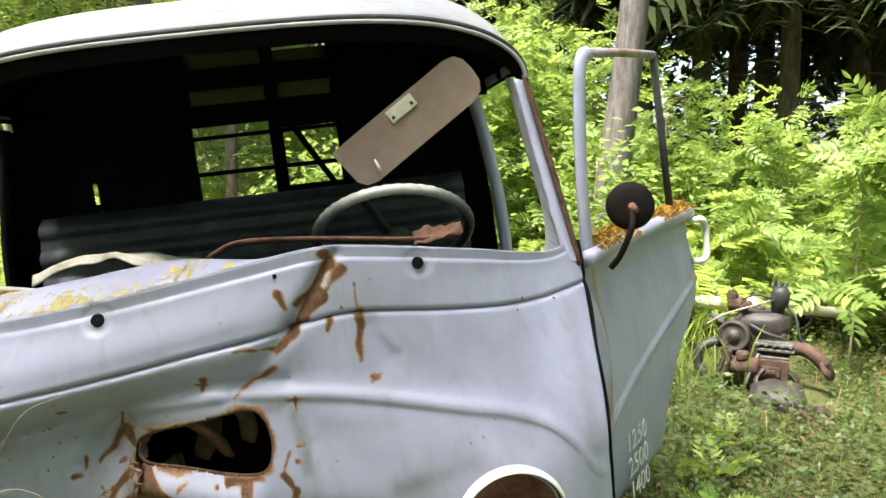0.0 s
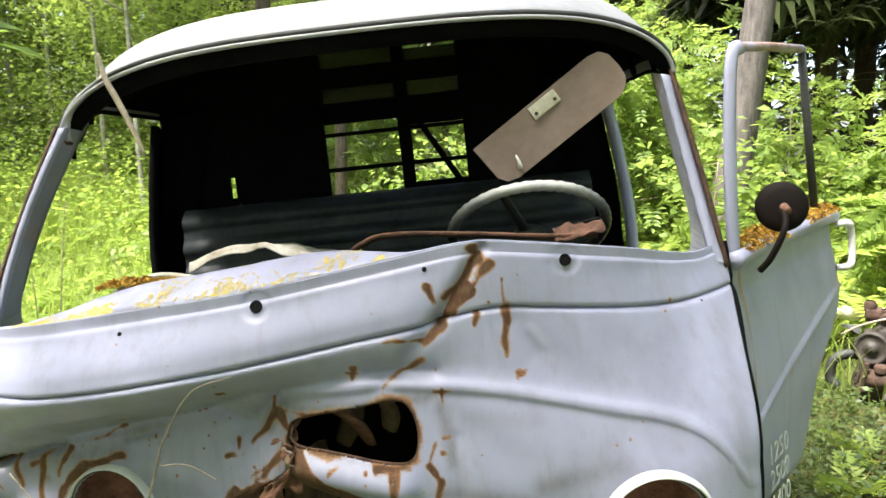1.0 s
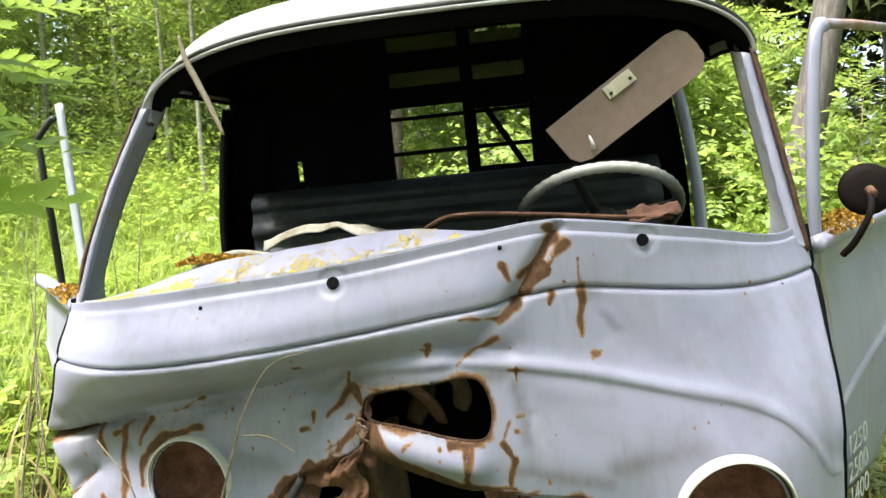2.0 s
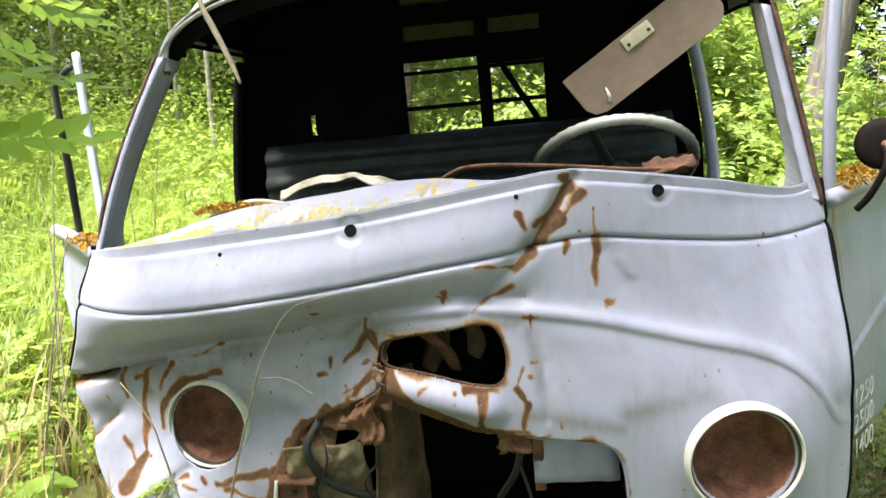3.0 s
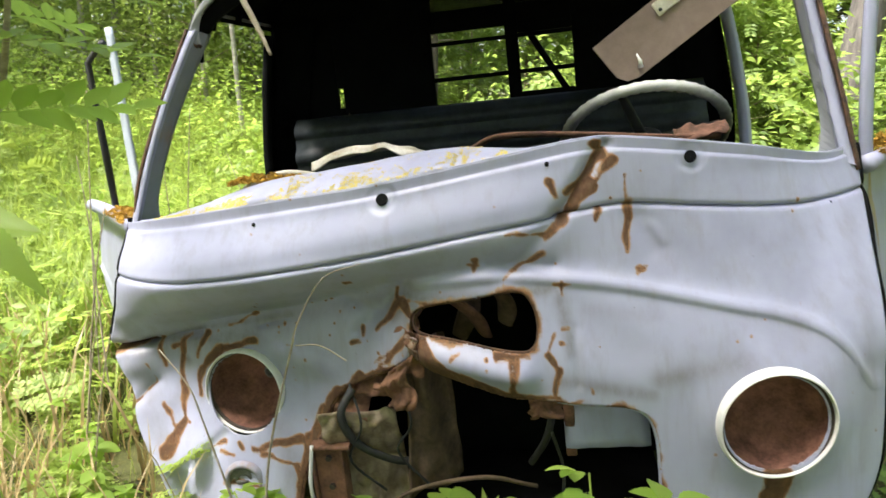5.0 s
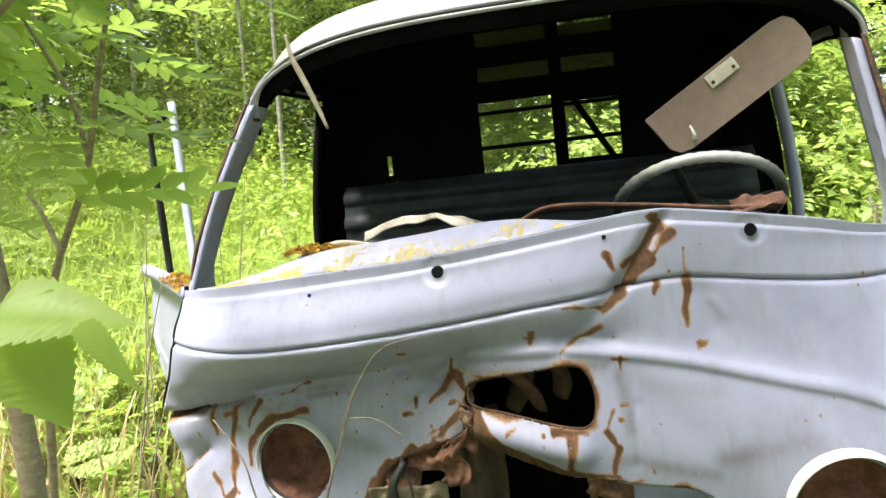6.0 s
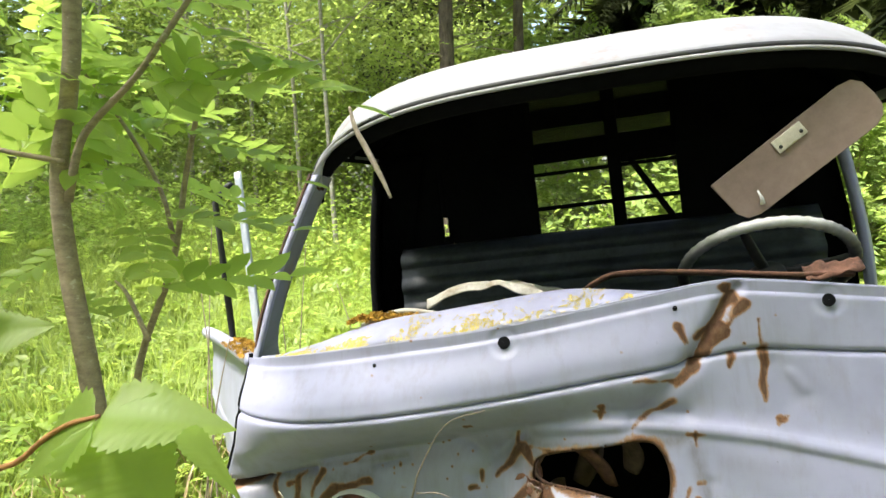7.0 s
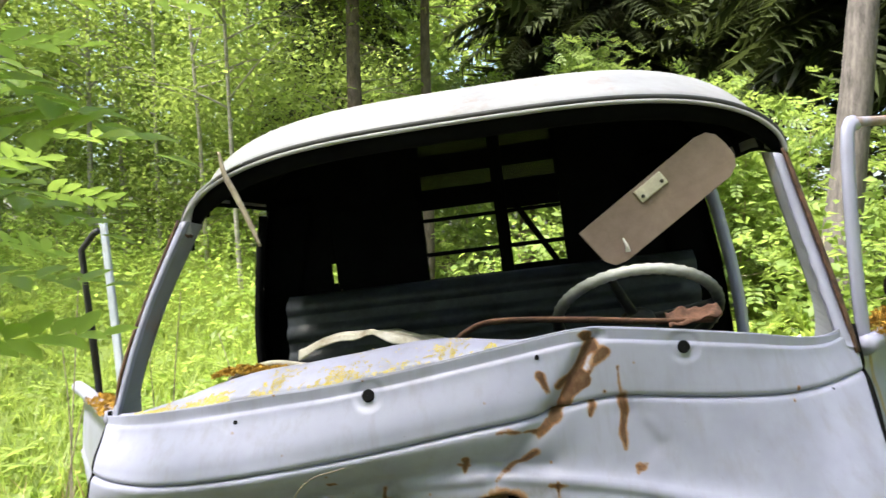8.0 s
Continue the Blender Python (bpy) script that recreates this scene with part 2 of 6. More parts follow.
def joined(*pieces):
    """Several (verts, faces) as one."""
    verts, faces = [], []
    for v, f in pieces:
        k = len(verts)
        verts += [tuple(p) for p in v]
        faces += [tuple(i + k for i in q) for q in f]
    return verts, faces


def smooth_path(pts, n):
    """Catmull-Rom through the points."""
    p = [Vector(q) for q in pts]
    p = [p[0] * 2 - p[1]] + p + [p[-1] * 2 - p[-2]]
    out = []
    for i in range(n + 1):
        x = i / n * (len(p) - 3)
        k = min(int(x), len(p) - 4)
        t = x - k
        a, b, c, d = p[k:k + 4]
        out.append(0.5 * (2 * b + (c - a) * t + (2 * a - 5 * b + 4 * c - d) * t * t + (3 * b - a - 3 * c + d) * t ** 3))
    return out


def tube(pts, radius, segs=8, wobble=0.0, squash=1.0):
    """A round bar along the points; radius is a number or a function of 0..1."""
    pts = [Vector(p) for p in pts]
    verts, faces = [], []
    up = Vector((0.13, 0.31, 0.94))
    n = len(pts)
    for i, p in enumerate(pts):
        d = (pts[min(i + 1, n - 1)] - pts[max(i - 1, 0)]).normalized()
        a = d.cross(up)
        a = a.normalized() if a.length > 1e-3 else d.orthogonal().normalized()
        b = a.cross(d)
        up = b.copy()
        r = radius(i / (n - 1)) if callable(radius) else radius
        for k in range(segs):
            w = 2 * math.pi * k / segs
            rr = r * (1 + wobble * (noise.noise(p * 6 + Vector((k * 1.7, 0, 0)))))
            verts.append(p + (a * math.cos(w) + b * math.sin(w) * squash) * rr)
    for i in range(n - 1):
        for k in range(segs):
            j = (k + 1) % segs
            faces.append((i * segs + k, i * segs + j, (i + 1) * segs + j, (i + 1) * segs + k))
    faces.append(tuple(range(segs))[::-1])
    faces.append(tuple((n - 1) * segs + k for k in range(segs)))
    return verts, faces


def box(x0, x1, y0, y1, z0, z1):
    v = [(x, y, z) for x in (x0, x1) for y in (y0, y1) for z in (z0, z1)]
    return v, [(0, 1, 3, 2), (4, 6, 7, 5), (0, 4, 5, 1), (2, 3, 7, 6), (0, 2, 6, 4), (1, 5, 7, 3)]


def moved(vf, m):
    return [m @ Vector(p) for p in vf[0]], vf[1]


def lathe(profile, segs=40):
    """Turns (radius, height) pairs round the z axis."""
    verts, faces = [], []
    for r, z in profile:
        for k in range(segs):
            w = 2 * math.pi * k / segs
            verts.append((r * math.cos(w), r * math.sin(w), z))
    for i in range(len(profile) - 1):
        for k in range(segs):
            j = (k + 1) % segs
            faces.append((i * segs + k, i * segs + j, (i + 1) * segs + j, (i + 1) * segs + k))
    return verts, faces


def sheet(nu, nv, f):
    verts = [f(i / nu, j / nv) for j in range(nv + 1) for i in range(nu + 1)]
    faces = [(j * (nu + 1) + i, j * (nu + 1) + i + 1, (j + 1) * (nu + 1) + i + 1, (j + 1) * (nu + 1) + i) for j in range(nv) for i in range(nu)]
    return verts, faces


def sm(a, b, x):
    t = min(1, max(0, (x - a) / (b - a)))
    return t * t * (3 - 2 * t)


def table(tab, x):
    """A smooth curve through a few (x, value) pairs."""
    if x <= tab[0][0]:
        return tab[0][1]
    for k in range(len(tab) - 1):
        (a, p), (b, q) = tab[k], tab[k + 1]
        if x <= b:
            t = (x - a) / (b - a)
            m0 = (q - tab[k - 1][1]) / (b - tab[k - 1][0]) if k else (q - p) / (b - a)
            m1 = (tab[k + 2][1] - p) / (tab[k + 2][0] - a) if k + 2 < len(tab) else (q - p) / (b - a)
            h = b - a
            return (2 * t ** 3 - 3 * t * t + 1) * p + (t ** 3 - 2 * t * t + t) * h * m0 + (3 * t * t - 2 * t ** 3) * q + (t ** 3 - t * t) * h * m1
    return tab[-1][1]


def gauss(x, s):
    return math.exp(-(x / s) ** 2)


def seg_dist(px, py, ax, ay, bx, by):
    dx, dy = bx - ax, by - ay
    t = max(0, min(1, ((px - ax) * dx + (py - ay) * dy) / (dx * dx + dy * dy + 1e-12)))
    qx, qy = ax + dx * t, ay + dy * t
    return math.hypot(px - qx, py - qy), qx, qy


def inside(poly, x, y):
    hit = False
    for (ax, ay), (bx, by) in zip(poly, poly[1:] + poly[:1]):
        if (ay > y) != (by > y) and x < ax + (y - ay) / (by - ay) * (bx - ax):
            hit = not hit
    return hit


def rounded(poly, rounds=2):
    """Cuts the corners of an outline."""
    for _ in range(rounds):
        out = []
        for (ax, ay), (bx, by) in zip(poly, poly[1:] + poly[:1]):
            out += [(ax * 0.75 + bx * 0.25, ay * 0.75 + by * 0.25), (ax * 0.25 + bx * 0.75, ay * 0.25 + by * 0.75)]
        poly = out
    return poly


# ---- ground ----
def ground_z(x, y):
    z = 0.045 * max(-2.5, min(3.5, x + 1.1))
    d = math.hypot(x + 0.4, y - 1.5)
    z += sm(2, 14, d) * 0.35 * (0.5 + 0.5 * sm(-3, 5, y))
    z += 0.55 * sm(2.5, 9, d) * sm(-0.6, -3.2, x)
    n = 0.05 * noise.noise(Vector((x * 0.9, y * 0.9, 3))) + 0.025 * noise.noise(Vector((x * 3.1, y * 3.1, 7)))
    return z + n * sm(0.3, 2.0, d) - 0.03


def build_ground():
    rings = [0.0] + [0.16 * 1.085 ** k for k in range(116)]
    segs = 96
    verts = [(-0.4, 1.5, ground_z(-0.4, 1.5))]
    for r in rings[1:]:
        for k in range(segs):
            a = 2 * math.pi * k / segs
            x, y = -0.4 + r * math.cos(a), 1.5 + r * math.sin(a)
            verts.append((x, y, ground_z(x, y)))
    faces = [(0, 1 + k, 1 + (k + 1) % segs) for k in range(segs)]
    for i in range(len(rings) - 2):
        for k in range(segs):
            j = (k + 1) % segs
            faces.append((1 + i * segs + k, 1 + (i + 1) * segs + k, 1 + (i + 1) * segs + j, 1 + i * segs + j))
    return tagged(new("ground", mesh_of("ground", verts, faces, GROUND)), "mossy forest floor with leaf litter and grass", "ground", kind="structure")


build_ground()

# ---- the van ----
VAN = pose(-0.420, 1.330, 0.0127, 0, -6.9, 3.0)
van = thing("wrecked_van", VAN, "abandoned grey-blue delivery van, dented rusty front, no glass, in grass", "van")

LIP = [(-1.0, 0.87), (-0.93, 0.872), (-0.525, 0.912), (-0.187, 0.941), (0.13, 0.982), (0.29, 1.0), (0.385, 0.994), (0.65, 0.946), (0.86, 0.897), (0.97, 0.905)]
CREASE = [(-1.03, 0.765), (-0.95, 0.74), (-0.78, 0.731), (-0.595, 0.74), (-0.365, 0.763), (-0.15, 0.788), (0.05, 0.815), (0.18, 0.829), (0.3, 0.846), (0.376, 0.848), (0.57, 0.822), (0.777, 0.797), (0.97, 0.797)]
SWAGE = [(-1.12, 0.508), (-1.0, 0.535), (-0.771, 0.585), (-0.487, 0.626), (-0.182, 0.682), (0.039, 0.706), (0.104, 0.706), (0.232, 0.69), (0.357, 0.667), (0.479, 0.636), (0.601, 0.603), (0.688, 0.58), (0.774, 0.54), (0.83, 0.486), (0.866, 0.424), (0.888, 0.395), (0.93, 0.388)]
LEFT = [(0.0, -0.83), (0.165, -0.91), (0.255, -0.96), (0.325, -0.988), (0.405, -1.0), (0.465, -1.022), (0.535, -1.058), (0.585, -1.035), (0.65, -0.992), (0.73, -0.965), (0.795, -0.967), (0.86, -0.98), (1.0, -0.98)]
RIGHT = [(0.0, 0.8), (0.08, 0.85), (0.155, 0.895), (0.235, 0.916), (0.45, 0.922), (0.62, 0.938), (0.8, 0.962), (1.0, 0.965)]
SLOT = rounded([(-0.146, 0.612), (-0.13, 0.64), (0.009, 0.662), (0.122, 0.68), (0.152, 0.645), (0.162, 0.59), (0.146, 0.537), (0.09, 0.54), (-0.035, 0.568), (-0.125, 0.577), (-0.146, 0.59)])
GRILLE = rounded([(-0.505, -0.1), (-0.505, 0.125), (-0.478, 0.215), (-0.436, 0.285), (-0.405, 0.36), (-0.365, 0.405), (-0.295, 0.445), (-0.2, 0.487), (-0.128, 0.54), (-0.112, 0.5), (-0.018, 0.473), (0.079, 0.436), (0.155, 0.429), (0.25, 0.408), (0.375, 0.397), (0.41, 0.34), (0.412, 0.2), (0.41, -0.1)])
TEAR = [(-0.148, 0.605), (-0.128, 0.595), (-0.122, 0.54), (-0.12, 0.49), (-0.16, 0.5), (-0.15, 0.55)]
LAMP_R, LAMP_L = (0.661, 0.349), (-0.66, 0.391)


def front_y(u, w):
    """Depth of the front skin: a bowed cab front, crushed inwards below the belt on one side."""
    a = abs(u)
    hi = -0.02 + 0.17 * u * u + (0.9 if u > 0 else 0.45) * max(0, a - 0.55) ** 2
    lo = -0.105 + 0.05 * u * u + (1.6 if u > 0 else 0.5) * max(0, a - 0.72) ** 2
    k = sm(0.45, 0.9, w)
    y = lo + (hi - lo) * k
    l0, l1, l2 = table(LIP, u), table(CREASE, u), table(SWAGE, u)
    crushed = sm(0.12, -0.6, u) * (1 - 0.35 * sm(-0.82, -1.02, u))
    half = sm(0.32, 0.1, u)
    if w > l1:
        v = (l0 - w) / (l0 - l1)
        y -= (0.008 + 0.03 * half) * sm(0.1, 0.8, v)
        y += 0.007 * sm(0.22, 0.17, v)
    else:
        t = (l1 - w) / (l1 - l2)
        if t < 1:
            y -= (0.008 + 0.03 * half) * (1 - sm(0.05, 0.8, t))
            y += 0.2 * crushed * (0.75 * max(0, t) ** 1.25 + 0.25 * sm(0.5, 1.0, t))
        else:
            y += 0.2 * crushed * table([(0.0, 0.35), (0.12, 0.45), (0.19, 0.58), (0.40, 1.0), (0.56, 1.0), (0.7, 1.0)], w)
    # pressed groove and ridge
    y += 0.017 * gauss(w - l1, 0.006)
    ridge = 1 - 0.75 * crushed
    y -= 0.011 * ridge * gauss(w - l2 - 0.003, 0.012) * sm(0.95, 0.8, u)
    y += 0.003 * ridge * sm(0.05, 0.3, u) * gauss(w - l2 - 0.04, 0.03)
    # knocks
    y += 0.022 * gauss(seg_dist(u, w, 0.335, 0.985, 0.222, 0.835)[0], 0.016)
    y += 0.012 * gauss(seg_dist(u, w, 0.222, 0.835, 0.09, 0.715)[0], 0.02)
    y += 0.012 * gauss(seg_dist(u, w, 0.4, 0.81, 0.43, 0.74)[0], 0.035)
    y += 0.008 * gauss(seg_dist(u, w, 0.24, 0.60, 0.36, 0.52)[0], 0.05)
    y += 0.05 * gauss(seg_dist(u, w, -1.08, 0.522, -0.93, 0.54)[0], 0.012)
    y += 0.02 * gauss(seg_dist(u, w, -0.93, 0.54, -0.78, 0.56)[0], 0.012)
    y += 0.016 * gauss(seg_dist(u, w, -0.97, 0.42, -0.86, 0.48)[0], 0.05)
    y += 0.02 * gauss(seg_dist(u, w, -0.16, 0.69, -0.3, 0.56)[0], 0.02)
    for ax, ay, bx, by, d, s in ((-0.99, 0.375, -0.93, 0.425, 0.008, 0.014), (-0.6, 0.57, -0.5, 0.59, 0.008, 0.009),
                                 (-0.34, 0.66, -0.2, 0.6, 0.012, 0.02), (-0.55, 0.5, -0.4, 0.46, -0.012, 0.03), (-0.83, 0.2, -0.72, 0.28, 0.012, 0.02),
                                 (0.05, 0.74, 0.2, 0.72, 0.012, 0.02), (0.24, 0.58, 0.24, 0.46, 0.006, 0.014), (0.43, 0.79, 0.45, 0.76, -0.004, 0.012)):
        if abs(u - (ax + bx) / 2) < 0.2:
            y += d * gauss(seg_dist(u, w, ax, ay, bx, by)[0], s)
    y -= 0.036 * gauss(seg_dist(u, w, -0.115, 0.54, 0.11, 0.492)[0], 0.034)
    for hu, hw in ((-0.18, 0.907), (0.523, 0.938)):
        y += 0.004 * sm(0.042, 0.026, math.hypot(u - hu, w - hw))
    y -= 0.018 * gauss(math.hypot(u - LAMP_R[0], w - LAMP_R[1]) - 0.12, 0.05)
    y += 0.006 * noise.noise(Vector((u * 5, w * 5, 1.3))) * (0.3 + crushed)
    y += 0.0035 * crushed * abs(noise.noise(Vector((u * 11, w * 11, 2.7))))
    return y


RUST_STROKES = [(0.313, 0.985, 0.325, 0.956, 0.01), (0.328, 0.958, 0.24, 0.885, 0.013), (0.356, 0.948, 0.3, 0.9, 0.007), (0.285, 0.895, 0.243, 0.84, 0.024), (0.275, 0.89, 0.262, 0.845, 0.014), (0.213, 0.912, 0.222, 0.88, 0.008),
                (0.236, 0.827, 0.187, 0.787, 0.011), (0.181, 0.757, 0.093, 0.707, 0.0045), (0.37, 0.908, 0.38, 0.86, 0.0025), (0.38, 0.852, 0.361, 0.735, 0.008), (0.316, 0.842, 0.301, 0.819, 0.004), (0.174, 0.799, 0.1, 0.81, 0.003),
                (0.187, 0.79, 0.17, 0.8, 0.008), (0.026, 0.752, 0.023, 0.722, 0.009), (0.012, 0.74, 0.034, 0.732, 0.004), (0.402, 0.698, 0.393, 0.69, 0.007), (0.39, 0.7, 0.412, 0.706, 0.003),
                (-0.908, 0.55, -0.899, 0.465, 0.006), (-0.841, 0.53, -0.852, 0.416, 0.011), (-0.852, 0.42, -0.848, 0.31, 0.009), (-0.9, 0.24, -0.85, 0.32, 0.021), (-0.762, 0.552, -0.793, 0.489, 0.008), (-0.87, 0.52, -0.815, 0.545, 0.006),
                (-0.906, 0.368, -0.881, 0.305, 0.004), (-0.62, 0.53, -0.719, 0.515, 0.009), (-0.719, 0.515, -0.785, 0.457, 0.014), (-0.785, 0.457, -0.8, 0.38, 0.009), (-0.598, 0.604, -0.692, 0.569, 0.004),
                (-0.494, 0.276, -0.63, 0.249, 0.011), (-0.664, 0.249, -0.672, 0.262, 0.007), (-0.608, 0.242, -0.511, 0.208, 0.005), (-0.511, 0.208, -0.495, 0.16, 0.006), (-0.72, 0.26, -0.765, 0.248, 0.006), (-0.73, 0.24, -0.69, 0.235, 0.004),
                (-1.03, 0.43, -1.02, 0.33, 0.004), (-1.03, 0.3, -0.97, 0.14, 0.01), (-1.08, 0.512, -0.93, 0.54, 0.01), (-0.945, 0.48, -0.935, 0.42, 0.001), (-0.935, 0.42, -1.0, 0.375, 0.003),
                (-0.2, 0.492, -0.297, 0.45, 0.009), (-0.297, 0.45, -0.385, 0.4, 0.014), (-0.38, 0.4, -0.425, 0.34, 0.018), (-0.425, 0.345, -0.465, 0.265, 0.02), (-0.465, 0.27, -0.515, 0.1, 0.022),
                (-0.286, 0.576, -0.285, 0.556, 0.006), (-0.315, 0.538, -0.29, 0.541, 0.005), (-0.516, 0.517, -0.508, 0.517, 0.003), (-0.165, 0.645, -0.145, 0.615, 0.013), (-0.178, 0.642, -0.244, 0.573, 0.008), (-0.154, 0.567, -0.247, 0.498, 0.006),
                (-0.172, 0.551, -0.24, 0.483, 0.006), (-0.178, 0.655, -0.175, 0.69, 0.0025), (-0.16, 0.648, -0.1, 0.65, 0.004), (0.191, 0.577, 0.177, 0.528, 0.0025), (0.177, 0.53, 0.198, 0.485, 0.007), (0.198, 0.49, 0.191, 0.437, 0.01),
                (0.102, 0.525, 0.091, 0.45, 0.011), (-0.125, 0.57, -0.112, 0.5, 0.022), (-0.12, 0.54, -0.07, 0.512, 0.028), (-0.112, 0.51, 0.0, 0.478, 0.024), (-0.02, 0.482, 0.09, 0.444, 0.016), (0.08, 0.446, 0.2, 0.435, 0.008), (-0.04, 0.53, -0.02, 0.546, 0.003), (0.06, 0.536, 0.135, 0.53, 0.007),
                (0.216, 0.685, 0.218, 0.659, 0.0025), (0.195, 0.683, 0.243, 0.68, 0.002), (0.208, 0.584, 0.226, 0.583, 0.0025), (0.21, 0.558, 0.218, 0.558, 0.003), (0.264, 0.432, 0.262, 0.442, 0.003), (0.114, 0.432, 0.24, 0.416, 0.006),
                (0.665, 0.225, 0.645, 0.05, 0.03), (-0.72, 0.17, -0.6, 0.165, 0.005), (-0.3, 0.71, -0.28, 0.713, 0.0015)]


def rust_at(u, w):
    best = -1.0
    n1, n2, n3 = noise.noise(Vector((u * 17, w * 17, 1))), noise.noise(Vector((u * 17, w * 17, 6))), noise.noise(Vector((u * 42, w * 30, 3)))
    for ax, ay, bx, by, r in RUST_STROKES:
        if min(ax, bx) - 0.06 < u < max(ax, bx) + 0.06 and min(ay, by) - 0.06 < w < max(ay, by) + 0.06:
            d, qx, qy = seg_dist(u + 0.012 * n1, w + 0.01 * n2, ax, ay, bx, by)
            along = math.hypot(qx - ax, qy - ay) / (math.hypot(bx - ax, by - ay) + 1e-6)
            best = max(best, 0.7 + 0.5 * n3 - (d - r * (1.05 - 0.65 * along)) / 0.008)
    for poly, reach in ((SLOT, 0.006), (GRILLE, 0.004)):
        d = min(seg_dist(u, w, *p, *q)[0] for p, q in zip(poly, poly[1:] + poly[:1]))
        best = max(best, 0.42 + 0.75 * n1 + 0.35 * n3 - (d - reach) / 0.018)
    return max(-1.0, min(1.0, best))


# soot, algae and damp stains round openings and over lamps; fold's shadow painted in
GRIME_SHADE_STROKES = [(-1.08, 0.522, -0.93, 0.545, 0.016, 1.0), (-0.93, 0.545, -0.5, 0.6, 0.014, 0.6), (-0.19, 0.62, -0.15, 0.66, 0.02, 0.9), (-0.86, 0.53, -0.83, 0.48, 0.014, 0.8), (-0.77, 0.55, -0.79, 0.5, 0.01, 0.8), (-1.05, 0.525, -0.62, 0.545, 0.03, 0.75), (-0.62, 0.56, -0.2, 0.66, 0.022, 0.35), (0.42, 0.462, 0.6, 0.492, 0.022, 0.55), (-0.12, 0.655, 0.2, 0.675, 0.014, 0.75),
                 (0.21, 0.66, 0.23, 0.53, 0.014, 0.7), (0.2, 0.47, 0.4, 0.425, 0.016, 0.6), (0.28, 0.62, 0.42, 0.6, 0.02, 0.25), (-0.16, 0.52, -0.13, 0.66, 0.03, 0.7),
                 (0.7, 0.2, 0.69, 0.12, 0.02, 0.5), (0.9, 0.75, 0.86, 0.2, 0.02, 0.22), (-0.55, 0.3, -0.5, 0.1, 0.03, 0.4), (-0.98, 0.45, -0.9, 0.2, 0.035, 0.35)]


def grime_shade_at(u, w):
    best = 0.0
    for ax, ay, bx, by, r, k in GRIME_SHADE_STROKES:
        best = max(best, k * gauss(seg_dist(u, w, ax, ay, bx, by)[0], r))
    return best


def build_front():
    rng = random.Random(4)
    specks = [(rng.uniform(-0.95, 0.9), rng.uniform(0.12, 0.95), rng.uniform(0.001, 0.0035)) for _ in range(46)]
    specks += [(rng.uniform(-0.6, 0.1), rng.uniform(0.4, 0.68), rng.uniform(0.001, 0.004)) for _ in range(45)]
    cols, rows = 470, (54, 36, 126)
    holes = [SLOT, GRILLE, TEAR]
    for cx, cy, r in ((*LAMP_R, 0.112), (*LAMP_L, 0.108)):
        holes.append([(cx + r * math.cos(k * math.pi / 14), cy + r * math.sin(k * math.pi / 14)) for k in range(28)])
    bounds = [(min(p[0] for p in h) - 0.012, max(p[0] for p in h) + 0.012, min(p[1] for p in h) - 0.012, max(p[1] for p in h) + 0.012) for h in holes]
    flat = []
    lines = sum(rows)
    for j in range(lines + 1):
        for i in range(cols + 1):
            c = -1 + 2 * i / cols
            g = c * 0.95
            l0, l1, l2 = table(LIP, g), table(CREASE, g * 1.02), table(SWAGE, g * (1.1 if g < 0 else 0.98))
            if j <= rows[0]:
                w = l0 + (l1 - l0) * (1 - (1 - j / rows[0]) ** 1.2)
            elif j <= rows[0] + rows[1]:
                w = l1 + (l2 - l1) * ((j - rows[0]) / rows[1]) ** 1.4
            else:
                w = l2 + (0.03 - l2) * (j - rows[0] - rows[1]) / rows[2]
            u = c * table(RIGHT, w) if c > 0 else -c * table(LEFT, w)
            for h, bnd in zip(holes, bounds):
                if bnd[0] < u < bnd[1] and bnd[2] < w < bnd[3]:
                    d, qx, qy = min(seg_dist(u, w, *p, *q) for p, q in zip(h, h[1:] + h[:1]))
                    if d < 0.0024:
                        u, w = qx, qy
            flat.append((u, w))
    verts = [(u, front_y(u, w), w) for u, w in flat]
    faces = []
    for j in range(lines):
        for i in range(cols):
            q = (j * (cols + 1) + i, j * (cols + 1) + i + 1, (j + 1) * (cols + 1) + i + 1, (j + 1) * (cols + 1) + i)
            mu, mw = sum(flat[k][0] for k in q) / 4, sum(flat[k][1] for k in q) / 4
            if not any(b[0] < mu < b[1] and b[2] < mw < b[3] and inside(h, mu, mw) for h, b in zip(holes, bounds)):
                faces.append(q)
    me = mesh_of("front_panel", verts, faces, PAINT_FRONT)
    at = me.attributes.new("rust", "FLOAT", "POINT")
    vals = []
    for u, w in flat:
        v = rust_at(u, w)
        for su, sw, r in specks:
            if abs(u - su) < 0.03 and abs(w - sw) < 0.03:
                v = max(v, 0.66 - (math.hypot(u - su, w - sw) - r) / 0.006)
        vals.append(v)
    at.data.foreach_set("value", vals)
    me.attributes.new("grime_shade", "FLOAT", "POINT").data.foreach_set("value", [grime_shade_at(u, w) for u, w in flat])
    return part("front_panel", me, van, "dented grey-blue sheet metal front with rust streaks", thick=0.004, offset=-1)


build_front()


def on_front(u, w, out=0.0):
    return Vector((u, front_y(u, w) - out, w))


def ring_along(poly, r, mat, name, label, closed=True, out=0.0, n=None):
    pts = [on_front(u, w, out) for u, w in poly]
    if closed:
        pts.append(pts[0])
    return part(name, mesh_of(name, *tube(pts, r, 6), mat), van, label)


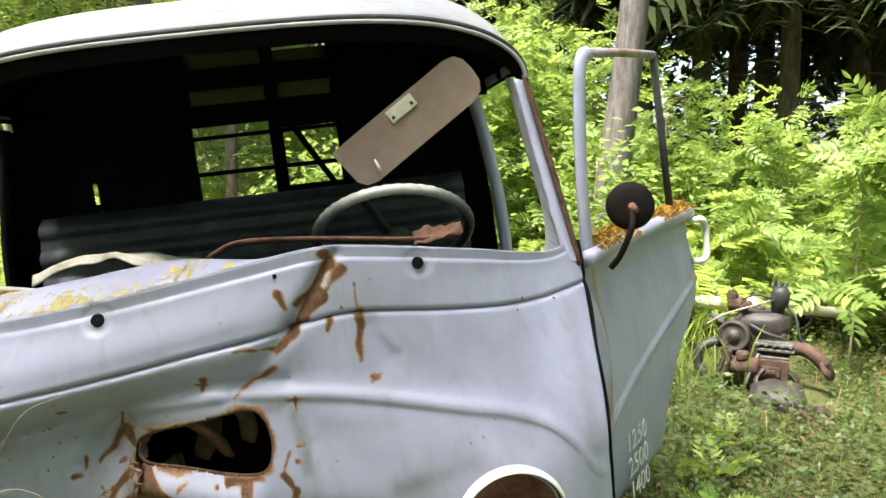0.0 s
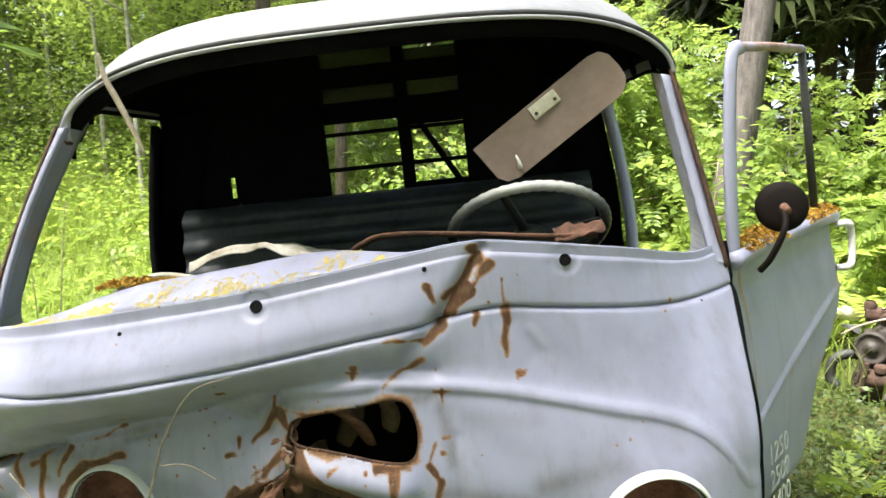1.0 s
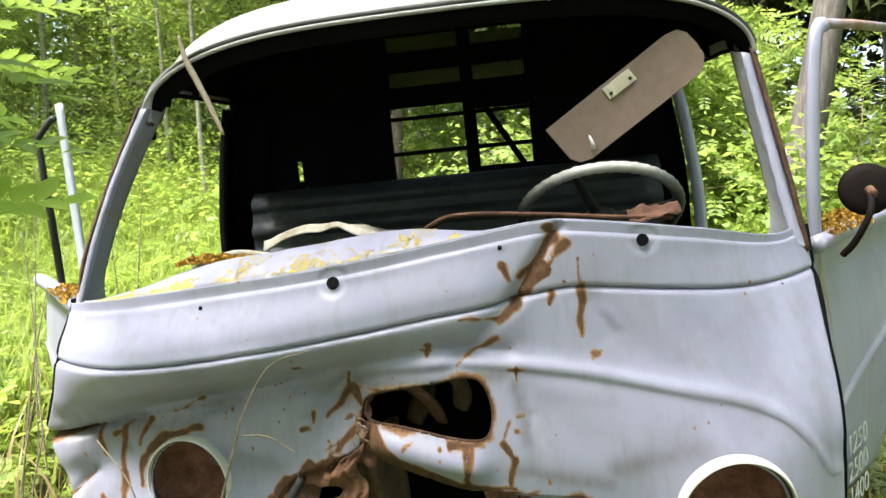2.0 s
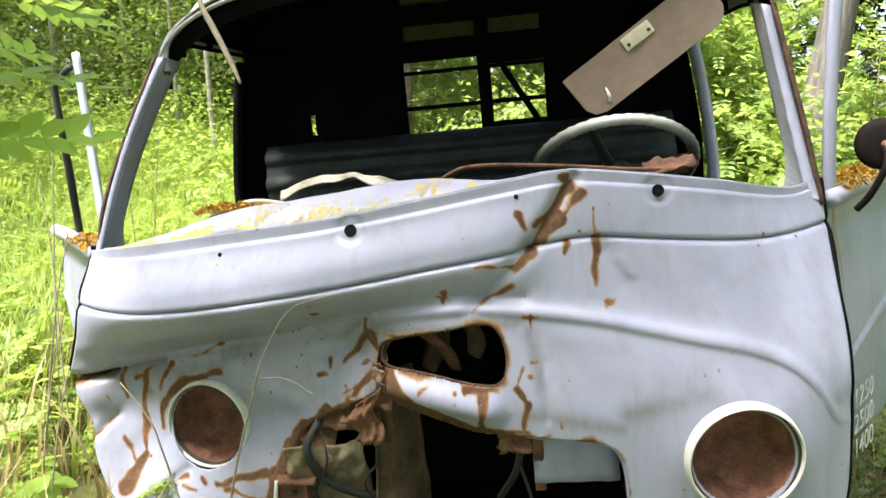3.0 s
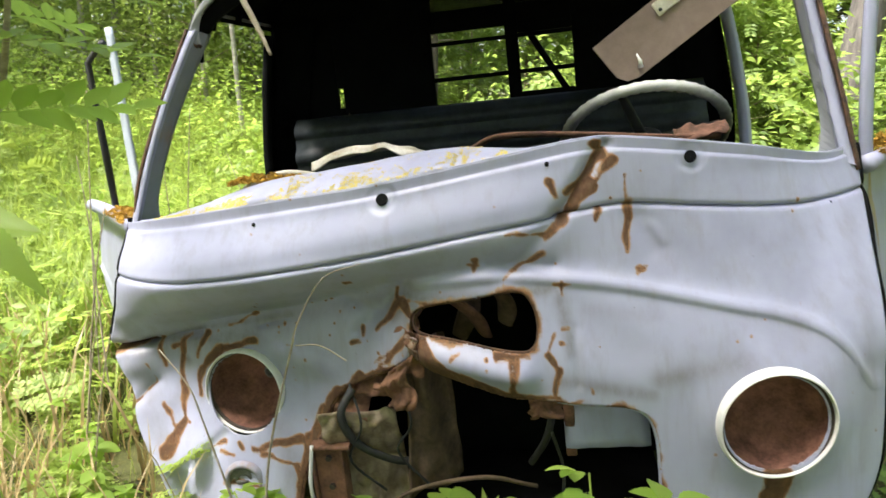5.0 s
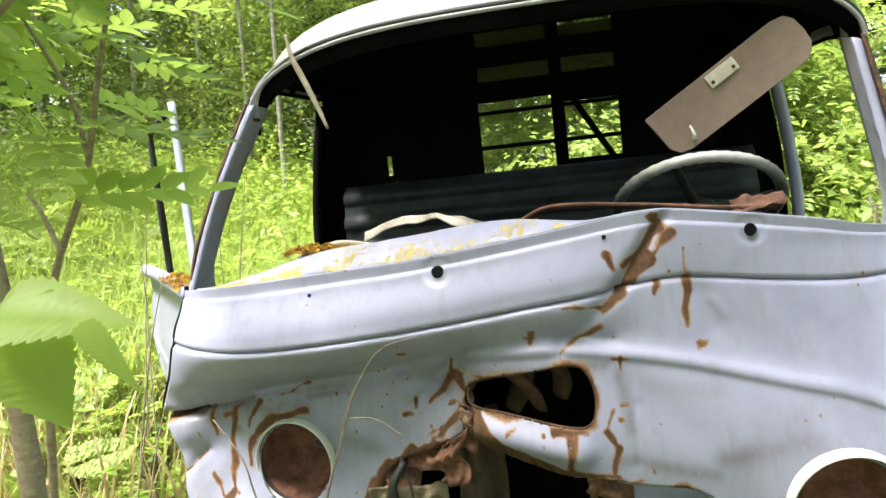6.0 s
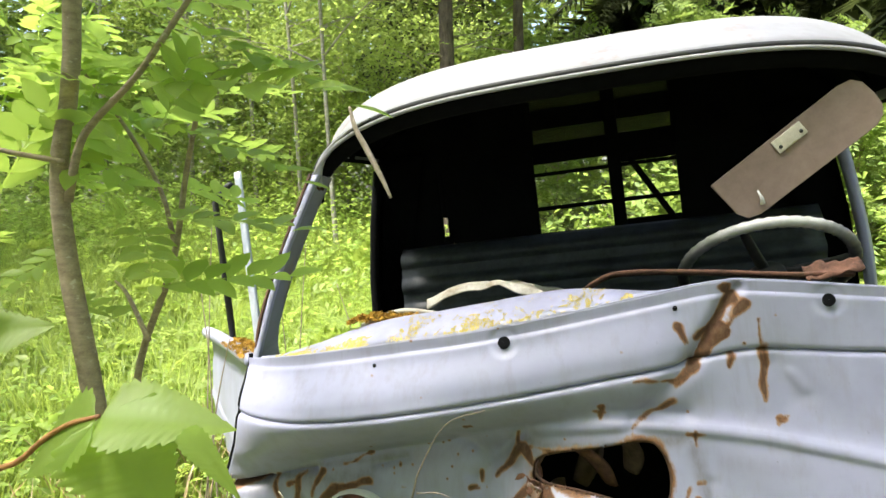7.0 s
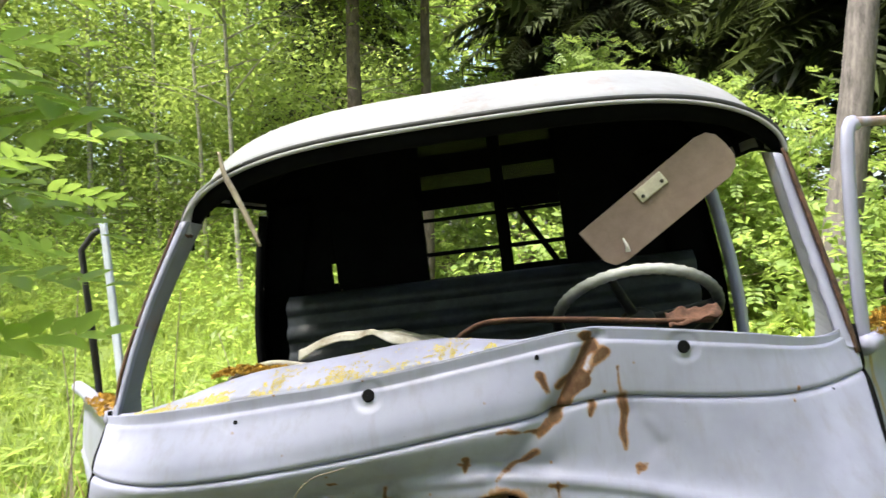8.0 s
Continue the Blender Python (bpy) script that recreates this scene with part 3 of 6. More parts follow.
# folded edges of the openings
SLOT_IN = [(0.004 + u * 0.985, w) for u, w in SLOT]
ring_along(SLOT_IN, 0.0045, SEAM_RUST, "slot_edge", "rusty folded edge of the air slot", out=-0.006)
ring_along([p for p in GRILLE if p[0] > 0.17 and p[1] > 0.0], 0.006, PAINT, "grille_edge", "folded grille edge", closed=False, out=-0.004)
ring_along([p for p in GRILLE if p[0] < -0.2 and p[1] > 0.0][::-1], 0.006, RUST, "grille_edge", "torn rusty grille edge", closed=False, out=-0.004)

def front_turn(u, w):
    """Turns z to the outward normal of the front skin."""
    e = 0.01
    n = (on_front(u, w + e) - on_front(u, w - e)).cross(on_front(u + e, w) - on_front(u - e, w))
    n = n if n.y < 0 else -n
    return n.to_track_quat("Z", "X").to_matrix().to_4x4()


# screw holes below the windscreen, their inner shade put in as black discs
for hu, hw, hr in ((-0.18, 0.907, 0.0145), (0.523, 0.938, 0.0135), (-0.517, 0.867, 0.005), (0.206, 0.954, 0.005)):
    turn = Matrix.Translation(on_front(hu, hw, 0.0075)) @ front_turn(hu, hw)
    part("hole_shade_disc", mesh_of("hole_shade_disc", *moved(lathe([(0.0005, 0.0), (hr, 0.0), (hr * 1.05, -0.012)], 24), turn), SHADE_BLACK, False), van, "black disc in place of a shaded screw hole")


def headlight(c, lean, ring_r, mat, label, sink=0.0, socket=True):
    base = new("headlight")
    base.parent = van
    base.matrix_local = Matrix.Translation((c[0], front_y(c[0] + 0.1, c[1]) * 0.5 + front_y(c[0] - 0.1, c[1]) * 0.5 + sink, c[1])) @ lean @ Matrix.Rotation(radians(90), 4, "X")
    base["label"] = label
    r = ring_r
    part("trim_ring", mesh_of("trim_ring", *lathe([(r * 1.01, -0.02), (r * 1.005, 0.0), (r * 0.99, 0.014), (r * 0.97, 0.023), (r * 0.95, 0.026), (r * 0.935, 0.024), (r * 0.928, 0.014), (r * 0.925, -0.012)], 56), mat), base, "cream trim ring, chipped")
    part("inner_rim", mesh_of("inner_rim", *lathe([(r * 0.927, 0.012), (r * 0.915, 0.017), (r * 0.9, 0.015), (r * 0.89, 0.004), (r * 0.888, -0.02)], 56), IRON), base, "dull metal rim")
    prof = [(r * 0.888, 0.006)] + [(r * 0.886 * math.cos(a), -0.005 - 0.11 * math.sin(a)) for a in [k * math.pi / 2 / 12 for k in range(12)]] + [(0.0006, -0.115)]
    part("bowl", mesh_of("bowl", *lathe(prof, 40), RUST_BOWL), base, "rusty empty lamp bowl")
    if socket:
        part("bulb_socket", mesh_of("bulb_socket", *moved(lathe([(0.019, -0.116), (0.019, -0.094), (0.013, -0.09), (0.012, -0.102), (0.0005, -0.104)], 20), Matrix.Translation((0.022, 0.02, 0))), ALLOY), base)
    return base


headlight(LAMP_R, pose(0, 0, 0, 4, 0, 6), 0.131, CREAM, "round headlight with a cream ring and an empty rusty bowl", socket=False)
headlight(LAMP_L, pose(0, 0, 0, -2, 0, -8), 0.122, CREAM, "round headlight with a bent cream ring and an empty rusty bowl", sink=0.01)

# round indicator
ind = new("indicator")
ind.parent = van
ind.matrix_local = Matrix.Translation(on_front(-0.662, 0.172)) @ Matrix.Rotation(radians(90), 4, "X")
ind["label"] = "round indicator housing without its lens"
part("rim", mesh_of("rim", *lathe([(0.058, -0.004), (0.054, 0.01), (0.048, 0.014), (0.043, 0.01), (0.041, -0.006)], 32), PAINT_RUSTY), ind)
part("socket", mesh_of("socket", *joined(lathe([(0.042, 0.002), (0.03, -0.002), (0.024, 0.004), (0.018, 0.004), (0.016, -0.006), (0.0004, -0.006)], 28), box(-0.02, 0.014, -0.004, 0.004, 0.0, 0.009)), ALLOY), ind)
ind2 = new("indicator")
ind2.parent = van
ind2.matrix_local = Matrix.Translation(on_front(0.64, 0.055)) @ Matrix.Rotation(radians(90), 4, "X")
part("rim", mesh_of("rim", *lathe([(0.052, -0.004), (0.05, 0.014), (0.042, 0.022), (0.03, 0.026), (0.0005, 0.027)], 32), CREAM), ind2)

def flap(u0, w0, du, dw, curl, seed, mat, name="torn_flap"):
    def f(s, t):
        u, w = u0 + du * s, w0 + dw * t
        y = front_y(u, w) + 0.01 + curl * s * t + 0.02 * noise.noise(Vector((s * 3 + seed, t * 3, seed)))
        return (u + 0.012 * noise.noise(Vector((s * 4, t * 4, seed + 5))), y, w + 0.012 * noise.noise(Vector((s * 4, t * 4, seed + 9))))
    return part(name, mesh_of(name, *sheet(8, 8, f), mat), van, "crumpled rusty sheet", thick=0.003)


flap(-0.225, 0.47, 0.1, 0.1, 0.03, 2, RUST)
flap(-0.2, 0.53, 0.07, 0.06, -0.05, 6, RUST)
flap(-0.33, 0.4, 0.11, 0.08, 0.05, 11, RUST)
flap(-0.19, 0.585, 0.06, 0.05, 0.06, 21, RUST)
flap(-0.175, 0.52, 0.045, 0.06, -0.05, 31, PAINT_RUSTY)
flap(-0.4, 0.33, 0.1, 0.08, 0.08, 41, RUST)
flap(0.125, 0.375, 0.075, 0.05, 0.04, 15, RUST)

# windscreen ledge and dash top behind the lip
def ledge(s, t):
    u = -0.93 + 1.86 * s
    y0, w0 = front_y(u, table(LIP, u)) - 0.002, table(LIP, u)
    left = sm(0.25, -0.1, u)
    back = 0.02 + 0.17 * left * sm(-0.93, -0.6, u)
    rise = 0.045 * left * sm(-0.9, -0.45, u) * math.sin(math.pi * min(1, t * 0.75))
    return (u, y0 + back * t, w0 + rise - 0.01 * t * (1 - left) + 0.004 * noise.noise(Vector((u * 9, t * 3, 2))))


part("dash_ledge", mesh_of("dash_ledge", *sheet(120, 10, ledge), PAINT), van, "windscreen ledge with flaking paint", thick=0.004)
rim_pts = [Vector((u, front_y(u, table(LIP, u)) - 0.001, table(LIP, u) + 0.001)) for u in [-0.93 + 1.86 * k / 90 for k in range(91)]]
part("sill_lip", mesh_of("sill_lip", *tube(rim_pts, 0.0025, 6), PAINT), van)
rng = random.Random(9)
lv, lf = [], []
for _ in range(26000):
    s = rng.random()
    u = -0.86 + 0.98 * s
    t = min(1, abs(rng.gauss(0.05, 0.25)))
    x, y, z = ledge((u + 0.93) / 1.86, t)
    if 0.75 * noise.noise(Vector((x * 9, y * 12, 4))) + 0.5 * noise.noise(Vector((x * 70, y * 70, 9))) + rng.uniform(-0.35, 0.35) + 0.22 * (1 - 3 * t) < 0.4:
        continue
    r = rng.uniform(0.0008, 0.0028)
    k = len(lv)
    for a in range(6):
        lv.append((x + r * math.cos(a * 1.047) * rng.uniform(0.7, 1.2), y + r * math.sin(a * 1.047) * rng.uniform(0.7, 1.2), z + 0.003))
    lv.append((x, y, z + 0.004 + r * 0.5))
    lf += [(k + a, k + (a + 1) % 6, k + 6) for a in range(6)]
tagged(part("lichen", mesh_of("lichen", lv, lf, LICHEN), van, "yellow lichen crust on the ledge"), kind="stuff")

# ---- roof, pillars, cab ----
def section(u, al, ar, side, h):
    a, p = (al, 3.6) if u < 0 else (ar, 4.0)
    return side + h * max(0.0, 1 - abs(u / a) ** p) ** 0.5


def roof_point(s, r, lift=0.0):
    """s: across, -1 to 1; r: 0 at the windscreen, 1 at the back."""
    al, ar = 0.775 + 0.1 * sm(0, 0.5, r), 0.888 + 0.045 * sm(0, 0.4, r)
    e = math.sin(s * math.pi / 2)
    u = e * (al if s < 0 else ar)
    y0 = 0.275 + 0.1 * e * e
    y = y0 + (1.32 - y0) * r
    h = 0.19 + 0.165 * (1 - (1 - min(1, r / 0.55)) ** 2.2) - (0.12 if s < 0 else 0.04) * sm(0.06, 0.5, r)
    side = 1.358 + 0.008 * s + (0.12 if s < 0 else 0.04) * sm(0.06, 0.5, r)
    return Vector((u, y, section(u, al, ar, side, h) + lift))


part("roof", mesh_of("roof", *sheet(90, 26, lambda s, t: roof_point(2 * s - 1, t)), PAINT_ROOF), van, "pale weathered van roof with dirt and lichen", thick=0.006, offset=-1)
lip = [roof_point(-1 + 2 * k / 100, 0) for k in range(101)]
part("rain_gutter", mesh_of("rain_gutter", *tube([p + Vector((0, -0.008, -0.016)) for p in lip], 0.006, 8), PAINT_ROOF), van, "white gutter lip over the windscreen")
part("roof_seal", mesh_of("roof_seal", *tube([p + Vector((0, 0.0, -0.005)) for p in lip], 0.009, 8), RUBBER), van, "dark rubber seal under the roof edge")
# header, ceiling and ribs are near-black, their shade given by colour
part("windscreen_header", mesh_of("windscreen_header", *sheet(80, 4, lambda s, t: roof_point(2 * s - 1, 0) * 1 + Vector((0, 0.01 + 0.05 * t, -0.02 - 0.035 * math.sin(t * 2)))), SHADE_BLACK), van, "inner windscreen frame, shade put in as near-black", thick=0.004)
part("headliner", mesh_of("headliner", *sheet(60, 16, lambda s, t: roof_point((2 * s - 1) * 0.985, 0.04 + 0.955 * t) + Vector((0, 0.0, -0.022)) ), SHADE_BLACK), van, "bare cab ceiling, near-black in place of shade", thick=0.003)
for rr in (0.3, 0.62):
    part("roof_rib", mesh_of("roof_rib", *tube([roof_point(-0.95 + 1.9 * k / 40, rr) + Vector((0, 0, -0.035)) for k in range(41)], 0.016, 6), SHADE_BLACK), van)
part("roof_rib", mesh_of("roof_rib", *tube([roof_point(0.09, 0.05 + 0.95 * k / 20) + Vector((0, 0, -0.035)) for k in range(21)], 0.014, 6), SHADE_BLACK), van)


def strip(pts, across, half, bulge, mat, name, label, thick=0.012):
    """A pressed post: a bowed strip along the points."""
    ps = smooth_path(pts, 24)
    ax = Vector(across).normalized()
    def f(s, t):
        p = ps[round(t * 24)]
        k = 2 * s - 1
        d = (ps[min(24, round(t * 24) + 1)] - ps[max(0, round(t * 24) - 1)]).normalized()
        n = ax.cross(d).normalized()
        hw = half(t) if callable(half) else half
        return p + ax * hw * k + n * bulge * (1 - k * k)
    return part(name, mesh_of(name, *sheet(6, 24, f), mat), van, label, thick=thick)


def pillar(outer, ridge, inner, inner_mat, name, label):
    """A hollow pressed post: outer face, ridge and a deeper inner face that closes behind."""
    n = 28
    rows = []
    for k in range(n + 1):
        t = k / n
        bow = math.sin(math.pi * t)
        a, m, i = (Vector(e[0]).lerp(Vector(e[1]), t) for e in (outer, ridge, inner))
        flare = 0.03 * (1 - t) ** 8
        side = 1 if a.x > 0 else -1
        shift = Vector((side * (0.016 if side < 0 else -0.002) * bow, (-0.012 if side < 0 else -0.004) * bow, 0))
        back = Vector((side * 0.004, 0.05, 0))
        edge = Vector((0.002 * noise.noise(Vector((t * 14, side, 2))), 0, 0))
        rows.append([a + shift, a.lerp(m, 0.5) + shift + Vector((0, -0.006, 0)), m + shift + edge, m.lerp(i, 0.12) + shift + edge + Vector((0, 0.008, 0)), i + shift - Vector((side * flare, 0, 0)), i + shift + back * 0.4, a + shift + back])
    w = len(rows[0])
    verts = [tuple(v) for row in rows for v in row]
    faces = [(r * w + c, r * w + (c + 1) % w, (r + 1) * w + (c + 1) % w, (r + 1) * w + c) for r in range(n) for c in range(w)]
    faces += [tuple(range(w)), tuple(range(n * w, n * w + w))]
    me = mesh_of(name, verts, faces, PAINT, False)
    me.materials.append(inner_mat)
    for f in me.polygons:
        f.use_smooth = f.index % w in (0, 1)
        # inner faces take a darker grey than the outer face
        if f.index % w in (3, 4, 5):
            f.material_index = 1
    return part(name, me, van, label)


pillar(((0.96, 0.262, 0.85), (0.884, 0.375, 1.345)), ((0.918, 0.246, 0.868), (0.852, 0.358, 1.352)), ((0.905, 0.285, 0.885), (0.84, 0.398, 1.36)), PAINT_INNER, "windscreen_pillar", "grey-blue windscreen pillar with rusty edge")
strip([(0.964, 0.272, 0.84), (0.94, 0.292, 1.0), (0.912, 0.332, 1.18), (0.886, 0.38, 1.36)], (0.5, 0.85, 0), lambda t: 0.016 + 0.006 * noise.noise(Vector((t * 19, 5, 4))), 0.004, SEAM_RUST, "pillar_flange", "rusted seam along the pillar", 0.006)
pillar(((-0.986, 0.245, 0.855), (-0.77, 0.36, 1.38)), ((-0.958, 0.232, 0.857), (-0.743, 0.345, 1.378)), ((-0.944, 0.285, 0.865), (-0.73, 0.4, 1.368)), PAINT_INNER, "windscreen_pillar", "grey-blue windscreen pillar with rusty edge")
strip([(-0.98, 0.255, 0.84), (-0.945, 0.262, 0.98), (-0.866, 0.308, 1.18), (-0.778, 0.37, 1.385)], (-0.5, 0.85, 0), lambda t: 0.013 + 0.006 * noise.noise(Vector((t * 19, 1, 4))), -0.004, SEAM_RUST, "pillar_flange", "rusted seam along the pillar", 0.006)

def roof_corner(s, t):
    """The roof skin turned down round the corner over the pillar."""
    q = -1 + 0.5 * t
    p = roof_point(q, 0)
    inward = Vector((0.0 - p.x, 0, 1.15 - p.z)).normalized()
    return p + inward * (0.036 * (1 - t) ** 1.3 * s) + Vector((0, -0.006 - 0.006 * math.sin(s * 3), -0.004 * (1 - t)))


part("roof_corner", mesh_of("roof_corner", *sheet(5, 24, roof_corner), PAINT_ROOF), van, "roof skin turned down to the pillar, rusty joint", thick=0.005)
part("corner_joint", mesh_of("corner_joint", *tube([roof_corner(k / 6, 0.0) + Vector((0, -0.003, -0.004 + 0.004 * (k % 2))) for k in range(7)], 0.005, 6, wobble=0.5), SEAM_RUST), van, "rusted joint between roof and pillar")

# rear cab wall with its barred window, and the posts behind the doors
def wall_piece(u0, u1, w0, w1, name="rear_wall_sheet", mat=SHADE_BLACK, y=1.3):
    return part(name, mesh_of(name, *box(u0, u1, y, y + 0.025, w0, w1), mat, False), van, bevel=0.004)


# near-black sheets; the dark of the cab is in their colour
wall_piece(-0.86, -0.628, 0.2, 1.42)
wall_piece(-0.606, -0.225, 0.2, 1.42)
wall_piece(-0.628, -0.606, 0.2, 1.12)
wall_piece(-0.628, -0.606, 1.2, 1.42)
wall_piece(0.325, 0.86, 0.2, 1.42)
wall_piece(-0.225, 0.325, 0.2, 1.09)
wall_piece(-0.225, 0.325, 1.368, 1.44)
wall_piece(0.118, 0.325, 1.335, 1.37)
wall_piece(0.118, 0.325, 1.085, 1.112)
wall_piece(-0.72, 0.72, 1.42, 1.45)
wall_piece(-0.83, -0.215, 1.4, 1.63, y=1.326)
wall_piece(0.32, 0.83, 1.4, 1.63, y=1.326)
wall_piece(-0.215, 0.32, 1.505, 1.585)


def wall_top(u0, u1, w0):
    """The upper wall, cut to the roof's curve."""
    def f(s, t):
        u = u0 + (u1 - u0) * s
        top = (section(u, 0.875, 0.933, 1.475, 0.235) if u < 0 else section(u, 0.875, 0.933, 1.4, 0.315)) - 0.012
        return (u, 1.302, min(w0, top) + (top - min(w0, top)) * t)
    return part("rear_wall_sheet", mesh_of("rear_wall_sheet", *sheet(24, 4, f), SHADE_BLACK), van, thick=0.01)


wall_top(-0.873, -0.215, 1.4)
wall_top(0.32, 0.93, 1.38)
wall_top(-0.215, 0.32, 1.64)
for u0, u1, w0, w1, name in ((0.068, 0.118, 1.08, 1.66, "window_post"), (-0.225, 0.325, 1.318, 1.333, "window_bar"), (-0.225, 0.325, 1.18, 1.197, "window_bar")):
    part(name, mesh_of(name, *box(u0, u1, 1.29, 1.315, w0, w1), SHADE_BLACK, False), van, bevel=0.003)
part("window_bar", mesh_of("window_bar", *tube([(0.15, 1.31, 1.35), (0.3, 1.31, 1.09)], 0.013, 8), SHADE_BLACK), van, "diagonal bar across the rear window")
# olive glass added to give the green light patches under the roof
GLASS, glnt, glb = material("olive_glass")
glb.inputs["Base Color"].default_value = (0.1, 0.12, 0.045, 1)
glb.inputs["Roughness"].default_value = 0.25
glb.inputs["Transmission Weight"].default_value = 0.45
for u0, u1, w0, w1 in ((-0.215, 0.068, 1.44, 1.505), (0.118, 0.32, 1.44, 1.505), (-0.215, 0.068, 1.585, 1.64), (0.118, 0.32, 1.585, 1.63)):
    part("tint_patch", mesh_of("tint_patch", *box(u0, u1, 1.308, 1.312, w0, w1), GLASS, False), van, "added olive glass giving the green-tinted patches under the roof")
# one post keeps its paint, the other is near-black for shade
for s in (1, -1):
    strip([(0.9 * s + (0.02 if s < 0 else 0), 1.2, 0.15), (0.925 * s, 1.2, 0.8), (0.895 * s, 1.2, 1.15), (0.845 * s, 1.2, 1.42)], (0.35 * s, 1, 0), 0.05 if s > 0 else 0.1, 0.008 * s, PAINT if s > 0 else SHADE_BLACK, "door_post", "post behind the door opening, one peeling, one near-black for shade", 0.03)
    part("cab_side", mesh_of("cab_side", *sheet(4, 10, lambda a, b: ((0.86 + 0.03 * math.sin(b * 3)) * s - 0.035 * s * sm(0.6, 1, b), 1.22 + 0.1 * a, 0.2 + 1.24 * b)), SHADE_BLACK), van, thick=0.01)

# sheets added to close the cab corners, near-black for shade
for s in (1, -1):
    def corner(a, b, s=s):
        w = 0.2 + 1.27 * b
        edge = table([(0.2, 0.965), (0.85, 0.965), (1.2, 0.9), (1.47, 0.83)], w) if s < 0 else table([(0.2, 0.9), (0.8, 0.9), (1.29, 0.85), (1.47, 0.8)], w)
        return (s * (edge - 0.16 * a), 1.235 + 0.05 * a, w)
    part("corner_post", mesh_of("corner_post", *sheet(4, 16, corner), SHADE_BLACK), van, "inner corner post, near-black in place of shade", thick=0.012)

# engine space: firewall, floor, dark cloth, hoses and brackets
# near-black back wall closes the bay; its shade is in the colour
part("firewall", mesh_of("firewall", *sheet(10, 10, lambda s, t: (-0.86 + 1.72 * s, 0.42 + 0.04 * noise.noise(Vector((s * 4, t * 4, 8))), 0.02 + 0.78 * t)), SHADE_BLACK), van, thick=0.01)
# unseen near-black sheets added below and beside the bay to keep it dark
part("bay_dark_floor", mesh_of("bay_dark_floor", *box(-0.5, 0.45, 0.02, 0.44, 0.0, 0.03), SHADE_BLACK, False), van, bevel=0.005)
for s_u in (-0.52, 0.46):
    part("bay_dark_side", mesh_of("bay_dark_side", *box(s_u, s_u + 0.01, 0.06 if s_u > 0 else 0.2, 0.42, 0.0, 0.75), SHADE_BLACK, False), van, bevel=0.003)
# near-black tubes stand in for the shade inside the door gaps
seam_r = [(table(RIGHT, w) + 0.006, front_y(table(RIGHT, w), w) + 0.012, w) for w in [0.06 + 0.84 * k / 40 for k in range(41)]]
seam_l = [(table(LEFT, w) - 0.006, front_y(table(LEFT, w), w) + 0.012, w) for w in [0.55 + 0.33 * k / 30 for k in range(31)]]
for pts in (seam_r, seam_l):
    part("door_gap_shade", mesh_of("door_gap_shade", *tube(pts, 0.009, 6, wobble=0.6), SHADE_BLACK), van, "near-black tube for the shade in the rusty door gap")
# unseen lid added so that no light enters the bay from above
part("bay_light_block", mesh_of("bay_light_block", *box(-0.86, 0.86, 0.14, 0.45, 0.77, 0.79), SHADE_BLACK, False), van, bevel=0.004)
part("cab_floor", mesh_of("cab_floor", *box(-0.84, 0.84, 0.42, 1.31, 0.3, 0.34), SHADE_BLACK, False), van, bevel=0.005)
part("inner_panel", mesh_of("inner_panel", *sheet(8, 6, lambda s, t: (0.2 + 0.2 * s, front_y(0.3, 0.35) + 0.07 + 0.03 * t, 0.268 + 0.125 * t + 0.01 * noise.noise(Vector((s * 3, t * 3, 1))))), PAINT), van, "bare inner wing panel, grey paint", thick=0.004)
def hung(s, t):
    return (-0.215 + 0.13 * s * (1 - 0.3 * t) + 0.03 * t, 0.03 + 0.1 * s + 0.02 * math.sin(s * 7 + t * 3) + 0.03 * noise.noise(Vector((s * 3, t * 4, 5))), 0.1 + 0.41 * t + 0.02 * s)
def arch_panel(s, t):
    u, w = -0.42 + 0.19 * s, 0.06 + 0.31 * t - 0.02 * s * t
    return (u, 0.02 + 0.06 * s + 0.03 * math.sin(t * 5) + 0.035 * abs(noise.noise(Vector((s * 3, t * 4, 6)))) + 0.012 * noise.noise(Vector((s * 9, t * 9, 6))), w + 0.015 * noise.noise(Vector((s * 5, t * 5, 2))))


part("arch_panel", mesh_of("arch_panel", *sheet(30, 36, arch_panel), KHAKI), van, "dented khaki inner panel", thick=0.004)


def curled_edge(s, t):
    a = 0.5 + 3.6 * t
    r0 = 0.016 + 0.006 * noise.noise(Vector((s * 5, 0, 3)))
    return (-0.27 + 0.13 * s + 0.01 * noise.noise(Vector((s * 6, t * 2, 4))), 0.02 - r0 * math.cos(a), 0.42 + 0.14 * s - 0.03 * math.sin(s * 7) + r0 * math.sin(a))


part("curled_edge", mesh_of("curled_edge", *sheet(18, 10, curled_edge), RUST), van, "curled torn edge of rusty sheet", thick=0.003)
part("torn_lining", mesh_of("torn_lining", *sheet(20, 20, hung), CLOTH), van, "torn brown lining hanging in the engine space", thick=0.004)
part("bracket", mesh_of("bracket", *joined(box(-0.45, -0.375, 0.01, 0.022, 0.02, 0.265), box(-0.46, -0.35, -0.005, 0.06, 0.265, 0.277), box(-0.46, -0.45, 0.0, 0.08, 0.0, 0.265), box(-0.38, -0.372, 0.0, 0.05, 0.02, 0.262)), RUST, False), van, "rusty channel bracket", bevel=0.004)
part("bracket", mesh_of("bracket", *joined(box(0.2, 0.226, -0.02, 0.0, 0.24, 0.39)), RUST, False), van, "rusty channel bracket", bevel=0.004)
